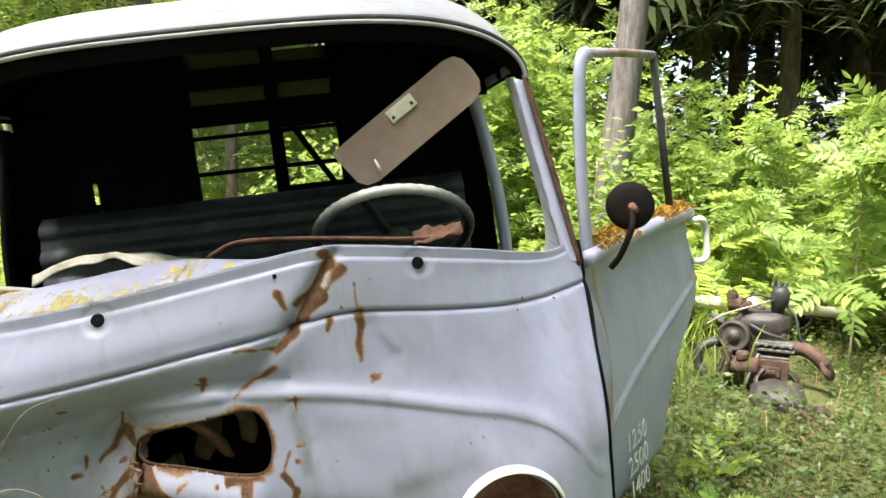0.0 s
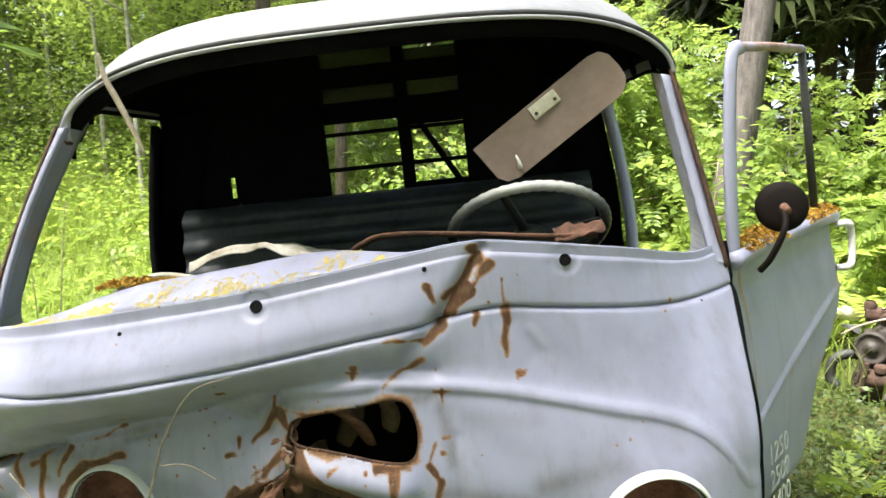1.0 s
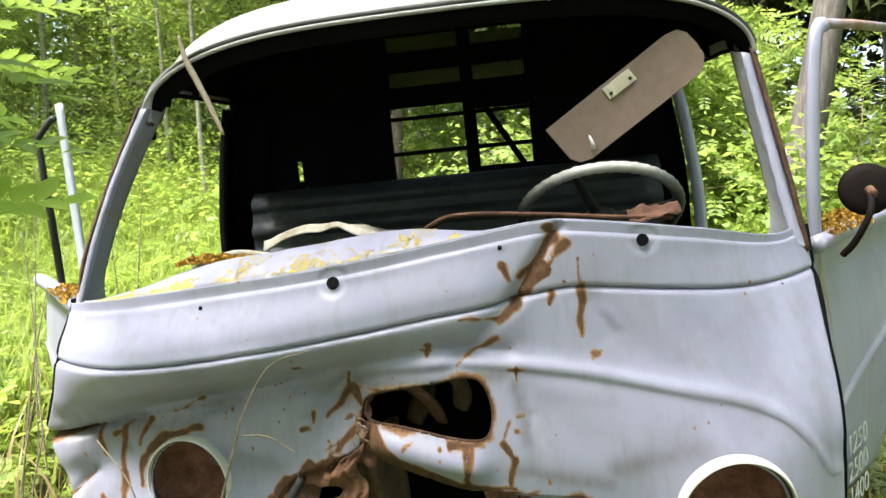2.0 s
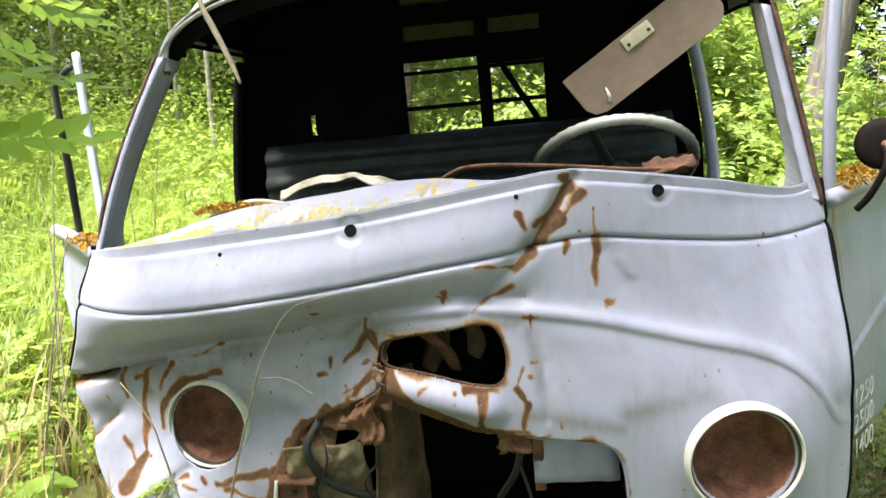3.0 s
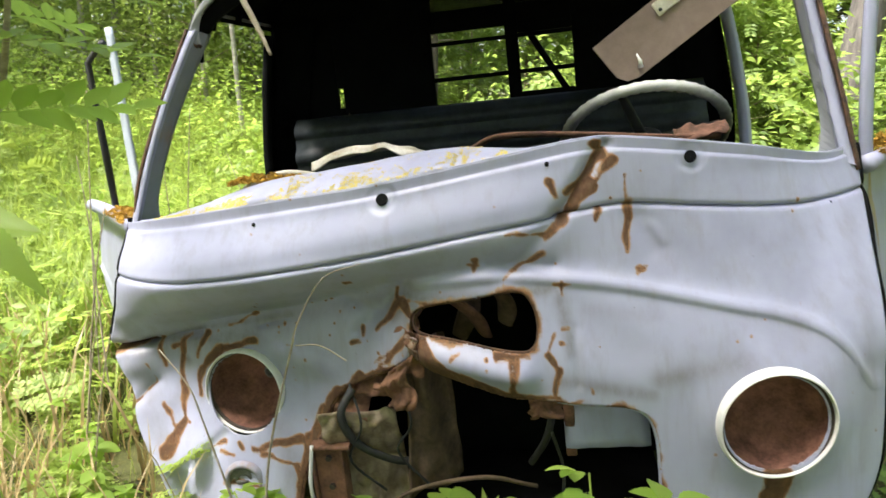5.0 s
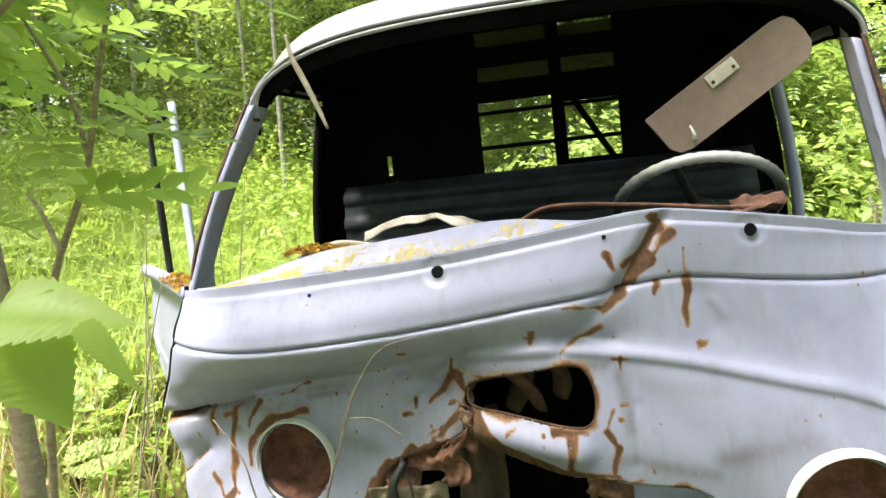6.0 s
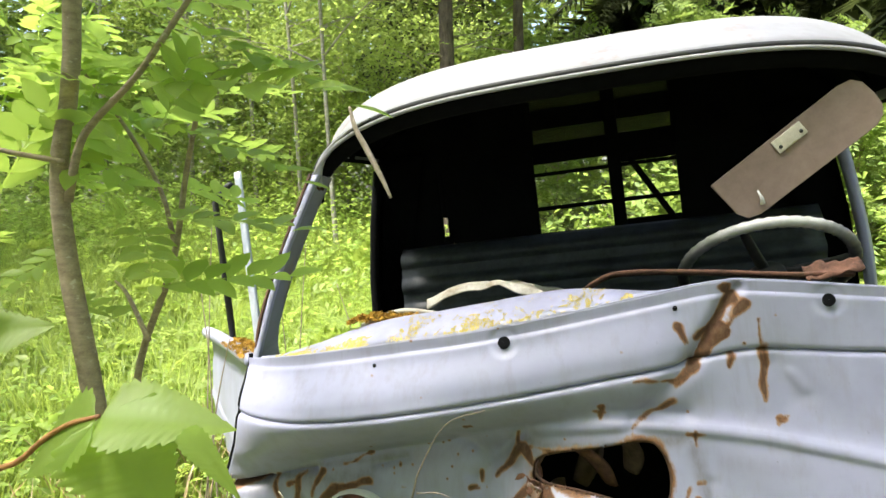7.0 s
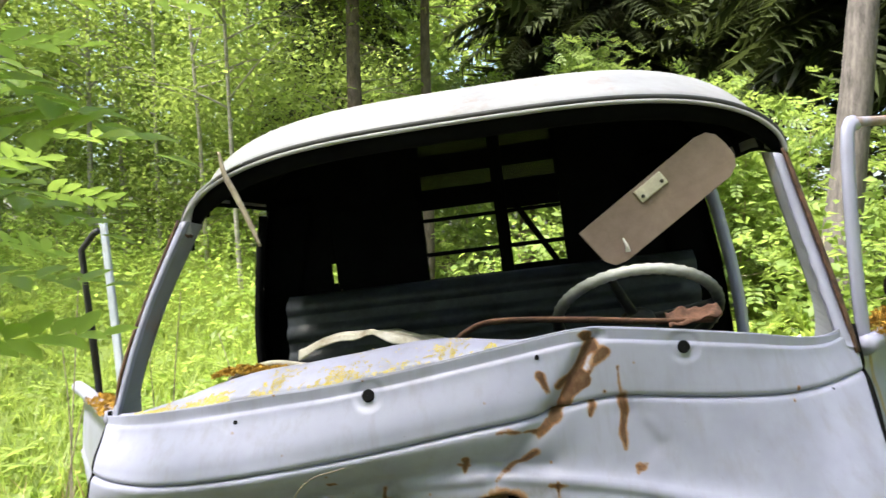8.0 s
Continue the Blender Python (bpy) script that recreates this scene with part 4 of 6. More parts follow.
for bw in (0.24, 0.16, 0.08):
    part("bolt", mesh_of("bolt", *moved(lathe([(0.0004, 0.008), (0.008, 0.008), (0.009, 0.0)], 6), pose(-0.412, 0.01, bw, 90, 0, 0)), IRON, False), van, "rusted bolt head")


def crumple(s, t):
    a = 2.2 * s
    return (-0.225 + 0.07 * s + 0.012 * math.sin(t * 8), -0.03 - 0.03 * math.sin(a) + 0.03 * noise.noise(Vector((s * 4, t * 4, 31))), 0.395 + 0.09 * t + 0.05 * s * t + 0.012 * noise.noise(Vector((s * 7, t * 7, 33))))


part("torn_flap", mesh_of("torn_flap", *sheet(16, 16, crumple), RUST), van, "crumpled rusty sheet folded out of the tear", thick=0.003)
for k in range(2):
    a0 = -0.34 + 0.13 * k
    part("wire", mesh_of("wire", *tube(smooth_path([(a0, 0.04, 0.43 - 0.02 * k), (a0 + 0.03, 0.0, 0.33), (a0 - 0.02, 0.03, 0.22 + 0.02 * k), (a0 + 0.06, 0.05, 0.12)], 16), 0.0035, 5), RUBBER), van, "loose black wire")
for pts, r, mat, lab in (([(-0.33, 0.03, 0.42), (-0.36, 0.0, 0.36), (-0.33, 0.02, 0.27), (-0.24, 0.06, 0.2), (-0.18, 0.1, 0.19)], 0.011, RUBBER, "black rubber hose"),
                         ([(0.178, -0.04, 0.41), (0.175, -0.035, 0.37), (0.155, -0.02, 0.29), (0.11, 0.03, 0.2)], 0.009, RUBBER, "black rubber hose"),
                         ([(-0.3, -0.02, 0.03), (-0.22, -0.03, 0.15), (-0.02, -0.02, 0.19), (0.12, 0.02, 0.14)], 0.006, CLOTH, "bent brown cable"),
                         ([(0.17, -0.05, 0.32), (0.19, -0.04, 0.2), (0.16, -0.05, 0.02)], 0.004, RUBBER, "loose wire"),
                         ([(-0.45, 0.0, 0.28), (-0.46, -0.02, 0.16), (-0.44, 0.0, 0.02)], 0.005, CREAM, "loose white wire")):
    part("hose", mesh_of("hose", *tube(smooth_path(pts, 24), r, 8), mat), van, lab)
for k, (a, b) in enumerate((((-0.07, 0.02, 0.66), (0.02, 0.1, 0.52)), ((0.05, 0.05, 0.67), (0.07, 0.1, 0.55)), ((-0.02, 0.12, 0.68), (-0.06, 0.16, 0.5)))):
    part("duct_scrap", mesh_of("duct_scrap", *tube(smooth_path([a, (Vector(a) + Vector(b)) / 2 + Vector((0.02, 0, 0)), b], 10), lambda q: 0.02 + 0.01 * math.sin(q * 3), 8, squash=0.4), CLOTH if k else RUST), van, "scrap of duct inside the slot")

# cab fittings
wheel = new("steering_wheel")
wheel.parent = van
wheel.matrix_local = pose(0.485, 0.53, 0.955, -38, 0, 0)
wheel["label"] = "dark steering wheel with finger grips, sky light painted pale on top"
seg = 120
rv, rf = [], []
for k in range(seg):
    a = 2 * math.pi * k / seg
    r = 0.0165 + 0.0018 * math.sin(a * 46)
    for j in range(10):
        b = 2 * math.pi * j / 10
        rv.append(((0.225 + r * math.cos(b)) * math.cos(a), (0.225 + r * math.cos(b)) * math.sin(a), r * 0.9 * math.sin(b)))
for k in range(seg):
    for j in range(10):
        rf.append((k * 10 + j, ((k + 1) % seg) * 10 + j, ((k + 1) % seg) * 10 + (j + 1) % 10, k * 10 + (j + 1) % 10))
part("rim", mesh_of("rim", rv, rf, BAKELITE), wheel)
part("hub", mesh_of("hub", *lathe([(0.0005, 0.01), (0.03, 0.006), (0.048, -0.008), (0.052, -0.03), (0.035, -0.06), (0.025, -0.3)], 28), RUBBER), wheel)
for a in (250, 352, 125):
    c, s = math.cos(radians(a)), math.sin(radians(a))
    part("spoke", mesh_of("spoke", *tube(smooth_path([(0.03 * c, 0.03 * s, -0.02), (0.12 * c, 0.12 * s, -0.014), (0.223 * c, 0.223 * s, 0)], 10), lambda q: 0.017 - 0.005 * q, 8, squash=0.6), RUBBER), wheel)

def bench(s, t):
    u = -0.78 + 1.56 * s
    return (u, 1.2 - 0.07 * math.sin(math.pi * min(1, max(0, t))) ** 0.5 - 0.02 * (0.5 + 0.5 * math.cos(t * 40)) ** 3, 0.45 + 0.63 * t)
part("seat_backrest", mesh_of("seat_backrest", *sheet(20, 90, bench), SEAT), van, "dark ribbed bench backrest", thick=0.03)
part("seat_cushion", mesh_of("seat_cushion", *box(-0.78, 0.78, 0.72, 1.16, 0.34, 0.56), SEAT, False), van, "dark bench cushion", bevel=0.04)

# torn dash skin and rusty rails behind the ledge
def dash_skin(s, t):
    u = -0.45 + 0.43 * s
    return (u, 0.32 + 0.3 * t, 0.94 + 0.09 * math.sin(math.pi * min(1, 0.15 + 0.8 * s)) * (1 - 0.4 * t) - 0.04 * s + 0.016 * noise.noise(Vector((s * 7, t * 3, 2))))
part("dash_skin", mesh_of("dash_skin", *sheet(24, 8, dash_skin), PAPER), van, "torn pale dash skin with scorched edge", thick=0.002)
def dash_skirt(s, t):
    x, y, z = dash_skin(s, 0)
    return (x, y - 0.015 * t, z + 0.002 - t * (0.014 + 0.035 * min(1, abs(s - 0.4) * 1.6) ** 2 + 0.006 * noise.noise(Vector((s * 9, 3, 1)))))
part("dash_skirt", mesh_of("dash_skirt", *sheet(24, 4, dash_skirt), PAPER), van, "torn hanging edge of the dash skin", thick=0.003)
part("dash_rail", mesh_of("dash_rail", *tube(smooth_path([(-0.04, 0.3, 0.94), (0.02, 0.3, 0.985), (0.1, 0.3, 1.005), (0.3, 0.28, 0.99), (0.5, 0.27, 0.965), (0.64, 0.27, 0.955)], 40), 0.013, 6, squash=0.55), DASH_RUST), van, "rusty dash rail")
part("dash_bracket", mesh_of("dash_bracket", *sheet(12, 6, lambda s, t: (0.53 + 0.13 * s, 0.25 + 0.05 * t, 0.945 + 0.025 * s + 0.035 * t * (1 - 0.4 * s) + 0.015 * noise.noise(Vector((s * 5, t * 3, 3))))), DASH_RUST), van, "bent rusty dash bracket", thick=0.004)
part("demister", mesh_of("demister", *tube(smooth_path([(-0.62, 0.25, 0.93), (-0.5, 0.22, 0.965), (-0.4, 0.22, 0.95)], 12), 0.02, 10, squash=0.5), PAPER), van, "pale vent cap with lichen")

# sun visor hanging by one end
visor = new("sun_visor")
visor.parent = van
VX = Vector((0.36, 0.0, 0.235)).normalized()
visor.matrix_local = Matrix.Translation((0.562, 0.36, 1.268)) @ Matrix(((VX.x, 0, -VX.z, 0), (0, 1, 0, 0), (VX.z, 0, VX.x, 0), (0, 0, 0, 1)))
visor["label"] = "brown board sun visor hanging askew"
hx, hz = 0.217, 0.068
vout = [(-hx, hz - 0.002), (-hx + 0.002, hz), (hx - 0.05, hz), (hx - 0.02, hz - 0.008), (hx - 0.004, hz - 0.03), (hx, 0.0), (hx - 0.003, -hz + 0.035), (hx - 0.018, -hz + 0.012), (hx - 0.045, -hz), (-hx + 0.05, -hz), (-hx + 0.02, -hz + 0.01), (-hx + 0.004, -hz + 0.035)]
n = len(vout)
part("board", mesh_of("board", [(x, -0.007, z) for x, z in vout] + [(x, 0.007, z) for x, z in vout], [tuple(range(n))[::-1], tuple(range(n, 2 * n))] + [(k, (k + 1) % n, n + (k + 1) % n, n + k) for k in range(n)], VISOR, False), visor, bevel=0.003)
part("hinge_plate", mesh_of("hinge_plate", *box(-0.04, 0.045, -0.013, -0.007, hz - 0.045, hz - 0.008), PLATE, False), visor, "cream metal plate with screws", bevel=0.003)
for px in (-0.028, 0.033):
    part("screw", mesh_of("screw", *moved(lathe([(0.005, 0), (0.004, 0.003), (0.0004, 0.0035)], 12), pose(px, -0.013, hz - 0.032, 90, 0, 0)), RUBBER), visor)
part("clip", mesh_of("clip", *tube([(-0.15, -0.01, -0.05), (-0.142, -0.014, -0.035), (-0.138, -0.01, -0.015)], lambda q: 0.007 - 0.005 * q, 8), CREAM), visor)


# ---- doors ----
def door(hinge, turn, side, label, full):
    d = new("door")
    d.parent = van
    d.matrix_local = Matrix.Translation(hinge) @ Matrix.Rotation(radians(turn), 4, "Z")
    d["label"] = label
    out = -1 if side > 0 else 1
    def skin(s, t):
        w = 0.1 + 0.75 * t
        length = table([(0.1, 0.5), (0.25, 0.56), (0.38, 0.66), (0.47, 0.82), (0.55, 0.93), (0.65, 0.95), (0.9, 0.95)], w)
        x = 0.01 + length * s
        y = -0.03 * math.sin(math.pi * min(1, t * 1.15)) ** 0.7 - 0.01 * gauss(w - 0.33 - 0.27 * s ** 0.8, 0.009)
        return (x, out * -y if side < 0 else y, w)
    part("door_skin", mesh_of("door_skin", *sheet(50, 60, skin), PAINT), d, "grey-blue door skin with pressed line and rust run", thick=0.02, offset=1 if side < 0 else -1)
    if full:
        def run(s, t):
            x, y, w = skin(max(0.0, (0.075 + 0.012 * math.sin(t * 3) + (s - 0.5) * (0.012 + 0.01 * math.sin(t * 9)) - 0.01) / 0.9), 0.97 - 0.62 * t)
            return (x, y - 0.0012, w)
        part("rust_run", mesh_of("rust_run", *sheet(3, 30, run), plain("rust_stain", (0.3, 0.2, 0.09), (0.38, 0.33, 0.26), 30, 0.7)), d, "thin ochre rust run on the door")
    roll = [(0.02 + 0.94 * k / 30, out * (0.012), 0.848 + 0.01 * math.sin(k / 30 * 3)) for k in range(31)]
    part("door_top_roll", mesh_of("door_top_roll", *tube(roll, 0.024, 10), PAINT), d)
    if not full:
        return d
    f1 = [(0.055, 0, 0.84), (0.06, 0.0, 1.05), (0.085, 0.0, 1.25), (0.11, 0.0, 1.36), (0.135, 0.0, 1.395), (0.18, 0.0, 1.405)]
    part("window_post", mesh_of("window_post", *tube(smooth_path(f1, 26), 0.021, 8, squash=0.6), PAINT), d, "pale blue front window frame")
    part("window_frame", mesh_of("window_frame", *tube([(0.17, 0, 1.405), (0.4, 0, 1.415), (0.72, 0, 1.42)], 0.014, 8), PAINT_RUSTY), d)
    part("window_channel", mesh_of("window_channel", *tube([(0.72, 0, 1.42), (0.76, 0, 1.1), (0.79, 0, 0.85)], 0.013, 8), RUBBER), d, "black rear window channel")
    return d


HINGE_R, HINGE_L = (0.968, 0.285, 0.0), (-0.985, 0.28, 0.0)
door_r = door(HINGE_R, 50, 1, "open grey-blue cab door with moss on its sill", True)
door_l = door(HINGE_L, 130, -1, "open grey-blue cab door, window frame broken", False)
# the other door keeps a straight bare post and a bent black channel
to_l = (Matrix.Translation(HINGE_L) @ Matrix.Rotation(radians(130), 4, "Z")).inverted()
post_a, post_b = to_l @ Vector((-1.052, 0.42, 0.84)), to_l @ Vector((-1.064, 0.45, 1.432))
flat = to_l.to_3x3() @ Vector((0.9, -0.45, 0))
part("window_post", mesh_of("window_post", *sheet(3, 20, lambda s, t: post_a.lerp(post_b, t) + flat.normalized() * (0.036 - 0.008 * t) * (s - 0.5)), PALE_POST), door_l, "straight pale blue post of the broken window frame", thick=0.009)
part("window_channel", mesh_of("window_channel", *tube([to_l @ Vector(v) for v in ((-1.17, 0.58, 1.405), (-1.2, 0.6, 1.398), (-1.248, 0.6, 1.352), (-1.25, 0.6, 1.2), (-1.262, 0.62, 1.07), (-1.275, 0.64, 0.84))], 0.011, 6, wobble=0.3), RUBBER), door_l, "black bent window channel")
part("check_strap", mesh_of("check_strap", *moved(box(-0.02, 0.02, -0.006, 0.006, -0.012, 0.012), to_l @ pose(-1.02, 0.33, 0.82, 0, 0, 30)), CREAM, False), door_l, "pale hinge plate", bevel=0.003)
part("door_handle", mesh_of("door_handle", *tube(smooth_path([(0.95, -0.02, 0.82), (0.97, -0.055, 0.82), (0.995, -0.06, 0.79), (0.995, -0.06, 0.69), (0.975, -0.05, 0.665), (0.955, -0.02, 0.665)], 26), 0.0125, 10), CREAM), door_r, "pale pull handle")
mirror = new("mirror")
mirror.parent = door_r
mirror.matrix_local = pose(0.07, -0.02, 0.0)
mirror["label"] = "round rusty wing mirror on a bent arm"
part("arm", mesh_of("arm", *tube(smooth_path([(0.0, -0.04, 0.815), (0.0, -0.07, 0.85), (0.005, -0.1, 0.91), (0.03, -0.1, 0.945), (0.06, -0.085, 0.968)], 22), 0.009, 8), MIRROR_BACK), mirror)
part("mirror_back", mesh_of("mirror_back", *moved(lathe([(0.0005, 0.01), (0.042, 0.008), (0.06, 0.003), (0.066, -0.004), (0.067, -0.01), (0.06, -0.014), (0.0005, -0.012)], 36), pose(0.075, -0.08, 0.975, 80, 0, -62)), MIRROR_BACK), mirror, "black round mirror back with rust")
part("ball_joint", mesh_of("ball_joint", *tube([(0.05, -0.1, 0.963), (0.07, -0.085, 0.974)], 0.012, 10), RUST), mirror)
# chalky load figures on the door, the digits as they stand
for row, word in enumerate(("1250", "2500", "1400")):
    cu = bpy.data.curves.new("load_marking", "FONT")
    cu.body, cu.size, cu.extrude, cu.space_character = word, 0.083, 0.0006, 1.0
    tmp = new("load_marking_tmp", cu)
    me = bpy.data.meshes.new_from_object(tmp)
    bpy.data.objects.remove(tmp)
    me.materials.append(WHITE_MARK)
    ob = part("load_marking", me, door_r, "white stencilled load figures")
    ob.matrix_local = pose(0.145, -0.034, 0.238 - 0.075 * row, 90, 0, 0)


def moss(m, length, h, depth, seed, label):
    r = random.Random(seed)
    co, tr = [], []
    for _ in range(1500):
        s = r.random()
        a, b = r.uniform(-1, 1), r.random()
        x, y = length * s, depth * a
        top = h * (0.35 + 0.65 * abs(noise.noise(Vector((s * 4, seed, 1)))) * 1.6) * math.sqrt(max(0, 1 - a * a)) * math.sin(math.pi * min(0.97, max(0.03, s))) ** 0.4
        z = top * b ** 0.4
        k = len(co)
        q = 0.004 + 0.006 * r.random()
        for _ in range(3):
            co.append((x + r.uniform(-q, q), y + r.uniform(-q, q), z + r.uniform(-q, q)))
        tr.append((k, k + 1, k + 2))
    ob = new("moss_clump", tri_mesh("moss_clump", co, tr, MOSS))
    ob.matrix_world = m
    return tagged(ob, label, "moss", kind="stuff")


DR = VAN @ Matrix.Translation(HINGE_R) @ Matrix.Rotation(radians(50), 4, "Z")
DL = VAN @ Matrix.Translation(HINGE_L) @ Matrix.Rotation(radians(130), 4, "Z")
moss(DR @ pose(0.08, 0.0, 0.865), 0.28, 0.07, 0.05, 1, "orange-brown moss on the door sill")
moss(DR @ pose(0.62, 0.0, 0.872), 0.3, 0.08, 0.05, 2, "orange-brown moss on the door sill")
moss(DL @ pose(0.03, 0.0, 0.865), 0.4, 0.035, 0.04, 3, "orange-brown moss on the door sill")
moss(VAN @ pose(-0.64, 0.2, 0.955), 0.2, 0.02, 0.03, 4, "orange moss on the dash ledge")

# ---- plants ----
RNG = np.random.default_rng(7)


def scatter(tv, tf, mats):
    """Copies a small template by many 3 x 4 matrices into one array mesh."""
    tv, tf, mats = np.asarray(tv, float), np.asarray(tf, int), np.asarray(mats, float)
    co = np.einsum("kij,nj->kni", mats[:, :, :3], tv) + mats[:, None, :, 3]
    tris = tf[None] + (np.arange(len(mats)) * len(tv))[:, None, None]
    return co.reshape(-1, 3), tris.reshape(-1, 3)


def merged(*meshes):
    cos, trs, k = [], [], 0
    for co, tr in meshes:
        cos.append(co)
        trs.append(tr + k)
        k += len(co)
    return np.concatenate(cos), np.concatenate(trs)


def frames_for(pos, along, size, rng, roll=0.6, up=(0, 0, 1)):
    """Matrices whose x axis runs along, with z near up."""
    k = len(pos)
    a = along / (np.linalg.norm(along, axis=1, keepdims=True) + 1e-9)
    u = np.broadcast_to(np.asarray(up, float), (k, 3)) + rng.normal(0, roll, (k, 3))
    b = np.cross(u, a)
    b /= np.linalg.norm(b, axis=1, keepdims=True) + 1e-9
    c = np.cross(a, b)
    s = np.broadcast_to(np.asarray(size, float), (k,))[:, None]
    return np.stack([a * s, b * s, c * s, pos], axis=2)


# templates: a leaf along x, one unit long
LEAF4 = ([(0, 0, 0), (0.45, 0.3, 0.07), (1, 0, -0.06), (0.45, -0.3, 0.07)], [(0, 2, 1), (0, 3, 2)])


def oval_leaf(width=0.26, n=4, droop=0.1, teeth=0.0, veins=0.0):
    v, f = [], []
    for i in range(n + 1):
        x = i / n
        w = width * math.sin(math.pi * x ** 0.85) ** 0.75 if 0 < i < n else 0.004
        w *= 1 + teeth * (1 if i % 2 else -1)
        z = -droop * x * x
        w, z = w, z + veins * (0.012 if i % 4 < 2 else -0.012)
        v += [(x, w, z + 0.25 * w), (x, 0, z), (x, -w, z + 0.25 * w)]
    for i in range(n):
        a, b = 3 * i, 3 * i + 3
        f += [(a, a + 1, b + 1), (a, b + 1, b), (a + 1, a + 2, b + 2), (a + 1, b + 2, b + 1)]
    return np.array(v), np.array(f)


def pinnate(pairs, leaflet, width, droop, leaf=None, taper=0.25, lift=0.12):
    """A rachis with paired leaflets and one at the tip, one unit long."""
    tv, tf = leaf if leaf else oval_leaf(width, 3)
    mats = []
    for i in range(pairs + 1):
        x = 0.22 + 0.78 * i / pairs
        z = -droop * x * x
        size = leaflet * (math.sin(math.pi * (0.28 + 0.62 * x)) ** 0.7 * (1 - taper) + taper) if taper < 1 else leaflet
        sides = (0,) if i == pairs else (1, -1)
        for s in sides:
            ang = 0 if s == 0 else s * radians(64 - 18 * x)
            m = Matrix.Translation((x, 0, z)) @ Matrix.Rotation(ang, 4, "Z") @ Matrix.Rotation(radians(-4 + 10 * ((i * 37) % 5 - 2) / 2), 4, "Y") @ Matrix.Rotation(s * lift, 4, "X") @ Matrix.Scale(size, 4)
            mats.append(np.array(m)[:3])
    leaves = scatter(tv, tf, mats)
    stem = []
    for i in range(5):
        x = i / 4
        stem += [(x, 0.008 * (1.2 - x), -droop * x * x), (x, -0.008 * (1.2 - x), -droop * x * x)]
    sf = []
    for i in range(4):
        sf += [(2 * i, 2 * i + 1, 2 * i + 3), (2 * i, 2 * i + 3, 2 * i + 2)]
    return merged(leaves, (np.array(stem), np.array(sf)))


ROWAN = pinnate(6, 0.36, 0.17, 0.18, taper=0.55)
ROWAN_FAR = pinnate(4, 0.42, 0.2, 0.2, leaf=(np.array(LEAF4[0]) * (1, 0.75, 1), np.array(LEAF4[1])), taper=0.6)
FERN_FROND = pinnate(15, 0.34, 0.1, 0.35, leaf=(np.array(LEAF4[0]) * (1, 0.55, 1), np.array(LEAF4[1])), taper=0.12, lift=0.05)
FERN_FINE = pinnate(11, 0.4, 0.1, 0.35, leaf=pinnate(5, 0.3, 0.2, 0.1, leaf=(np.array(LEAF4[0]), np.array(LEAF4[1])), taper=0.3), taper=0.12, lift=0.05)


def trefoil():
    tv, tf = oval_leaf(0.36, 13, 0.22, 0.045)
    ms = [Matrix.Translation((0.3, 0, 0)) @ Matrix.Rotation(a, 4, "Z") @ Matrix.Rotation(b, 4, "Y") @ Matrix.Scale(s, 4) for a, b, s in ((0, -0.1, 0.75), (1.25, 0.15, 0.6), (-1.25, 0.15, 0.6))]
    stem = (np.array([(0, 0.012, 0), (0, -0.012, 0), (0.32, 0.008, 0), (0.32, -0.008, 0)]), np.array([(0, 1, 3), (0, 3, 2)]))
    return merged(scatter(tv, tf, [np.array(m)[:3] for m in ms]), stem)


TREFOIL = trefoil()


def toothed_leaf(width=0.36, n=48, droop=0.18):
    """A broad pointed leaf with coarse saw teeth, sunken midrib and side veins."""
    v, f, m = [], [], 4
    for i in range(n + 1):
        x = i / n
        w = width * math.sin(math.pi * min(1, x ** 0.55)) ** 0.8 * (1.15 - 0.4 * x) if 0 < i < n else 0.003
        w *= 1.07 - 0.05 * (i % 4) if 0 < i < n else 1
        for j in range(-m, m + 1):
            q = j / m
            ripple = 0.0045 * math.cos((x * 13 - abs(q) * 2.2) * math.pi * 2) * abs(q) ** 0.4 * math.sin(math.pi * x)
            v.append((x - 0.06 * abs(q) * w / width + 0.03 * abs(q), w * q, -droop * x * x + 0.2 * w * abs(q) - 0.12 * w * q * q + ripple))
    k = 2 * m + 1
    for i in range(n):
        for j in range(2 * m):
            a, b = i * k + j, (i + 1) * k + j
            f += [(a, a + 1, b + 1), (a, b + 1, b)]
    return np.array(v), np.array(f)


LUSH = pinnate(9, 0.44, 0.1, 0.3, leaf=oval_leaf(0.2, 13, 0.15, 0.32), taper=0.08, lift=0.1)


def blade(n=4):
    v, f = [], []
    for i in range(n + 1):
        t = i / n
        w = 0.012 * (1 - t) ** 0.7
        v += [(0.35 * t * t, w, t * (1 - 0.12 * t)), (0.35 * t * t, -w, t * (1 - 0.12 * t))]
    for i in range(n):
        f += [(2 * i, 2 * i + 1, 2 * i + 3), (2 * i, 2 * i + 3, 2 * i + 2)]
    return np.array(v), np.array(f)


BLADE = blade(3)


def bough():
    """A spruce bough: a spine with rows of drooping twigs."""
    v, f = [], []
    rb = random.Random(5)
    for i in range(17):
        x = 0.06 + 0.92 * (i + rb.uniform(-0.5, 0.5)) / 16
        for s in (1, -1):
            for d in (0.0, 0.6):
                k = len(v)
                ln = (0.34 * (1 - 0.75 * x) + 0.05) * rb.uniform(0.5, 1.25)
                z = -0.25 * x * x
                v += [(x - 0.035, 0, z), (x + 0.035, 0, z), (x + ln * 0.55, s * ln * (1 - d * 0.5), z - ln * (0.15 + d * 0.75))]
                f.append((k, k + 1, k + 2))
    return np.array(v), np.array(f)


BOUGH = bough()


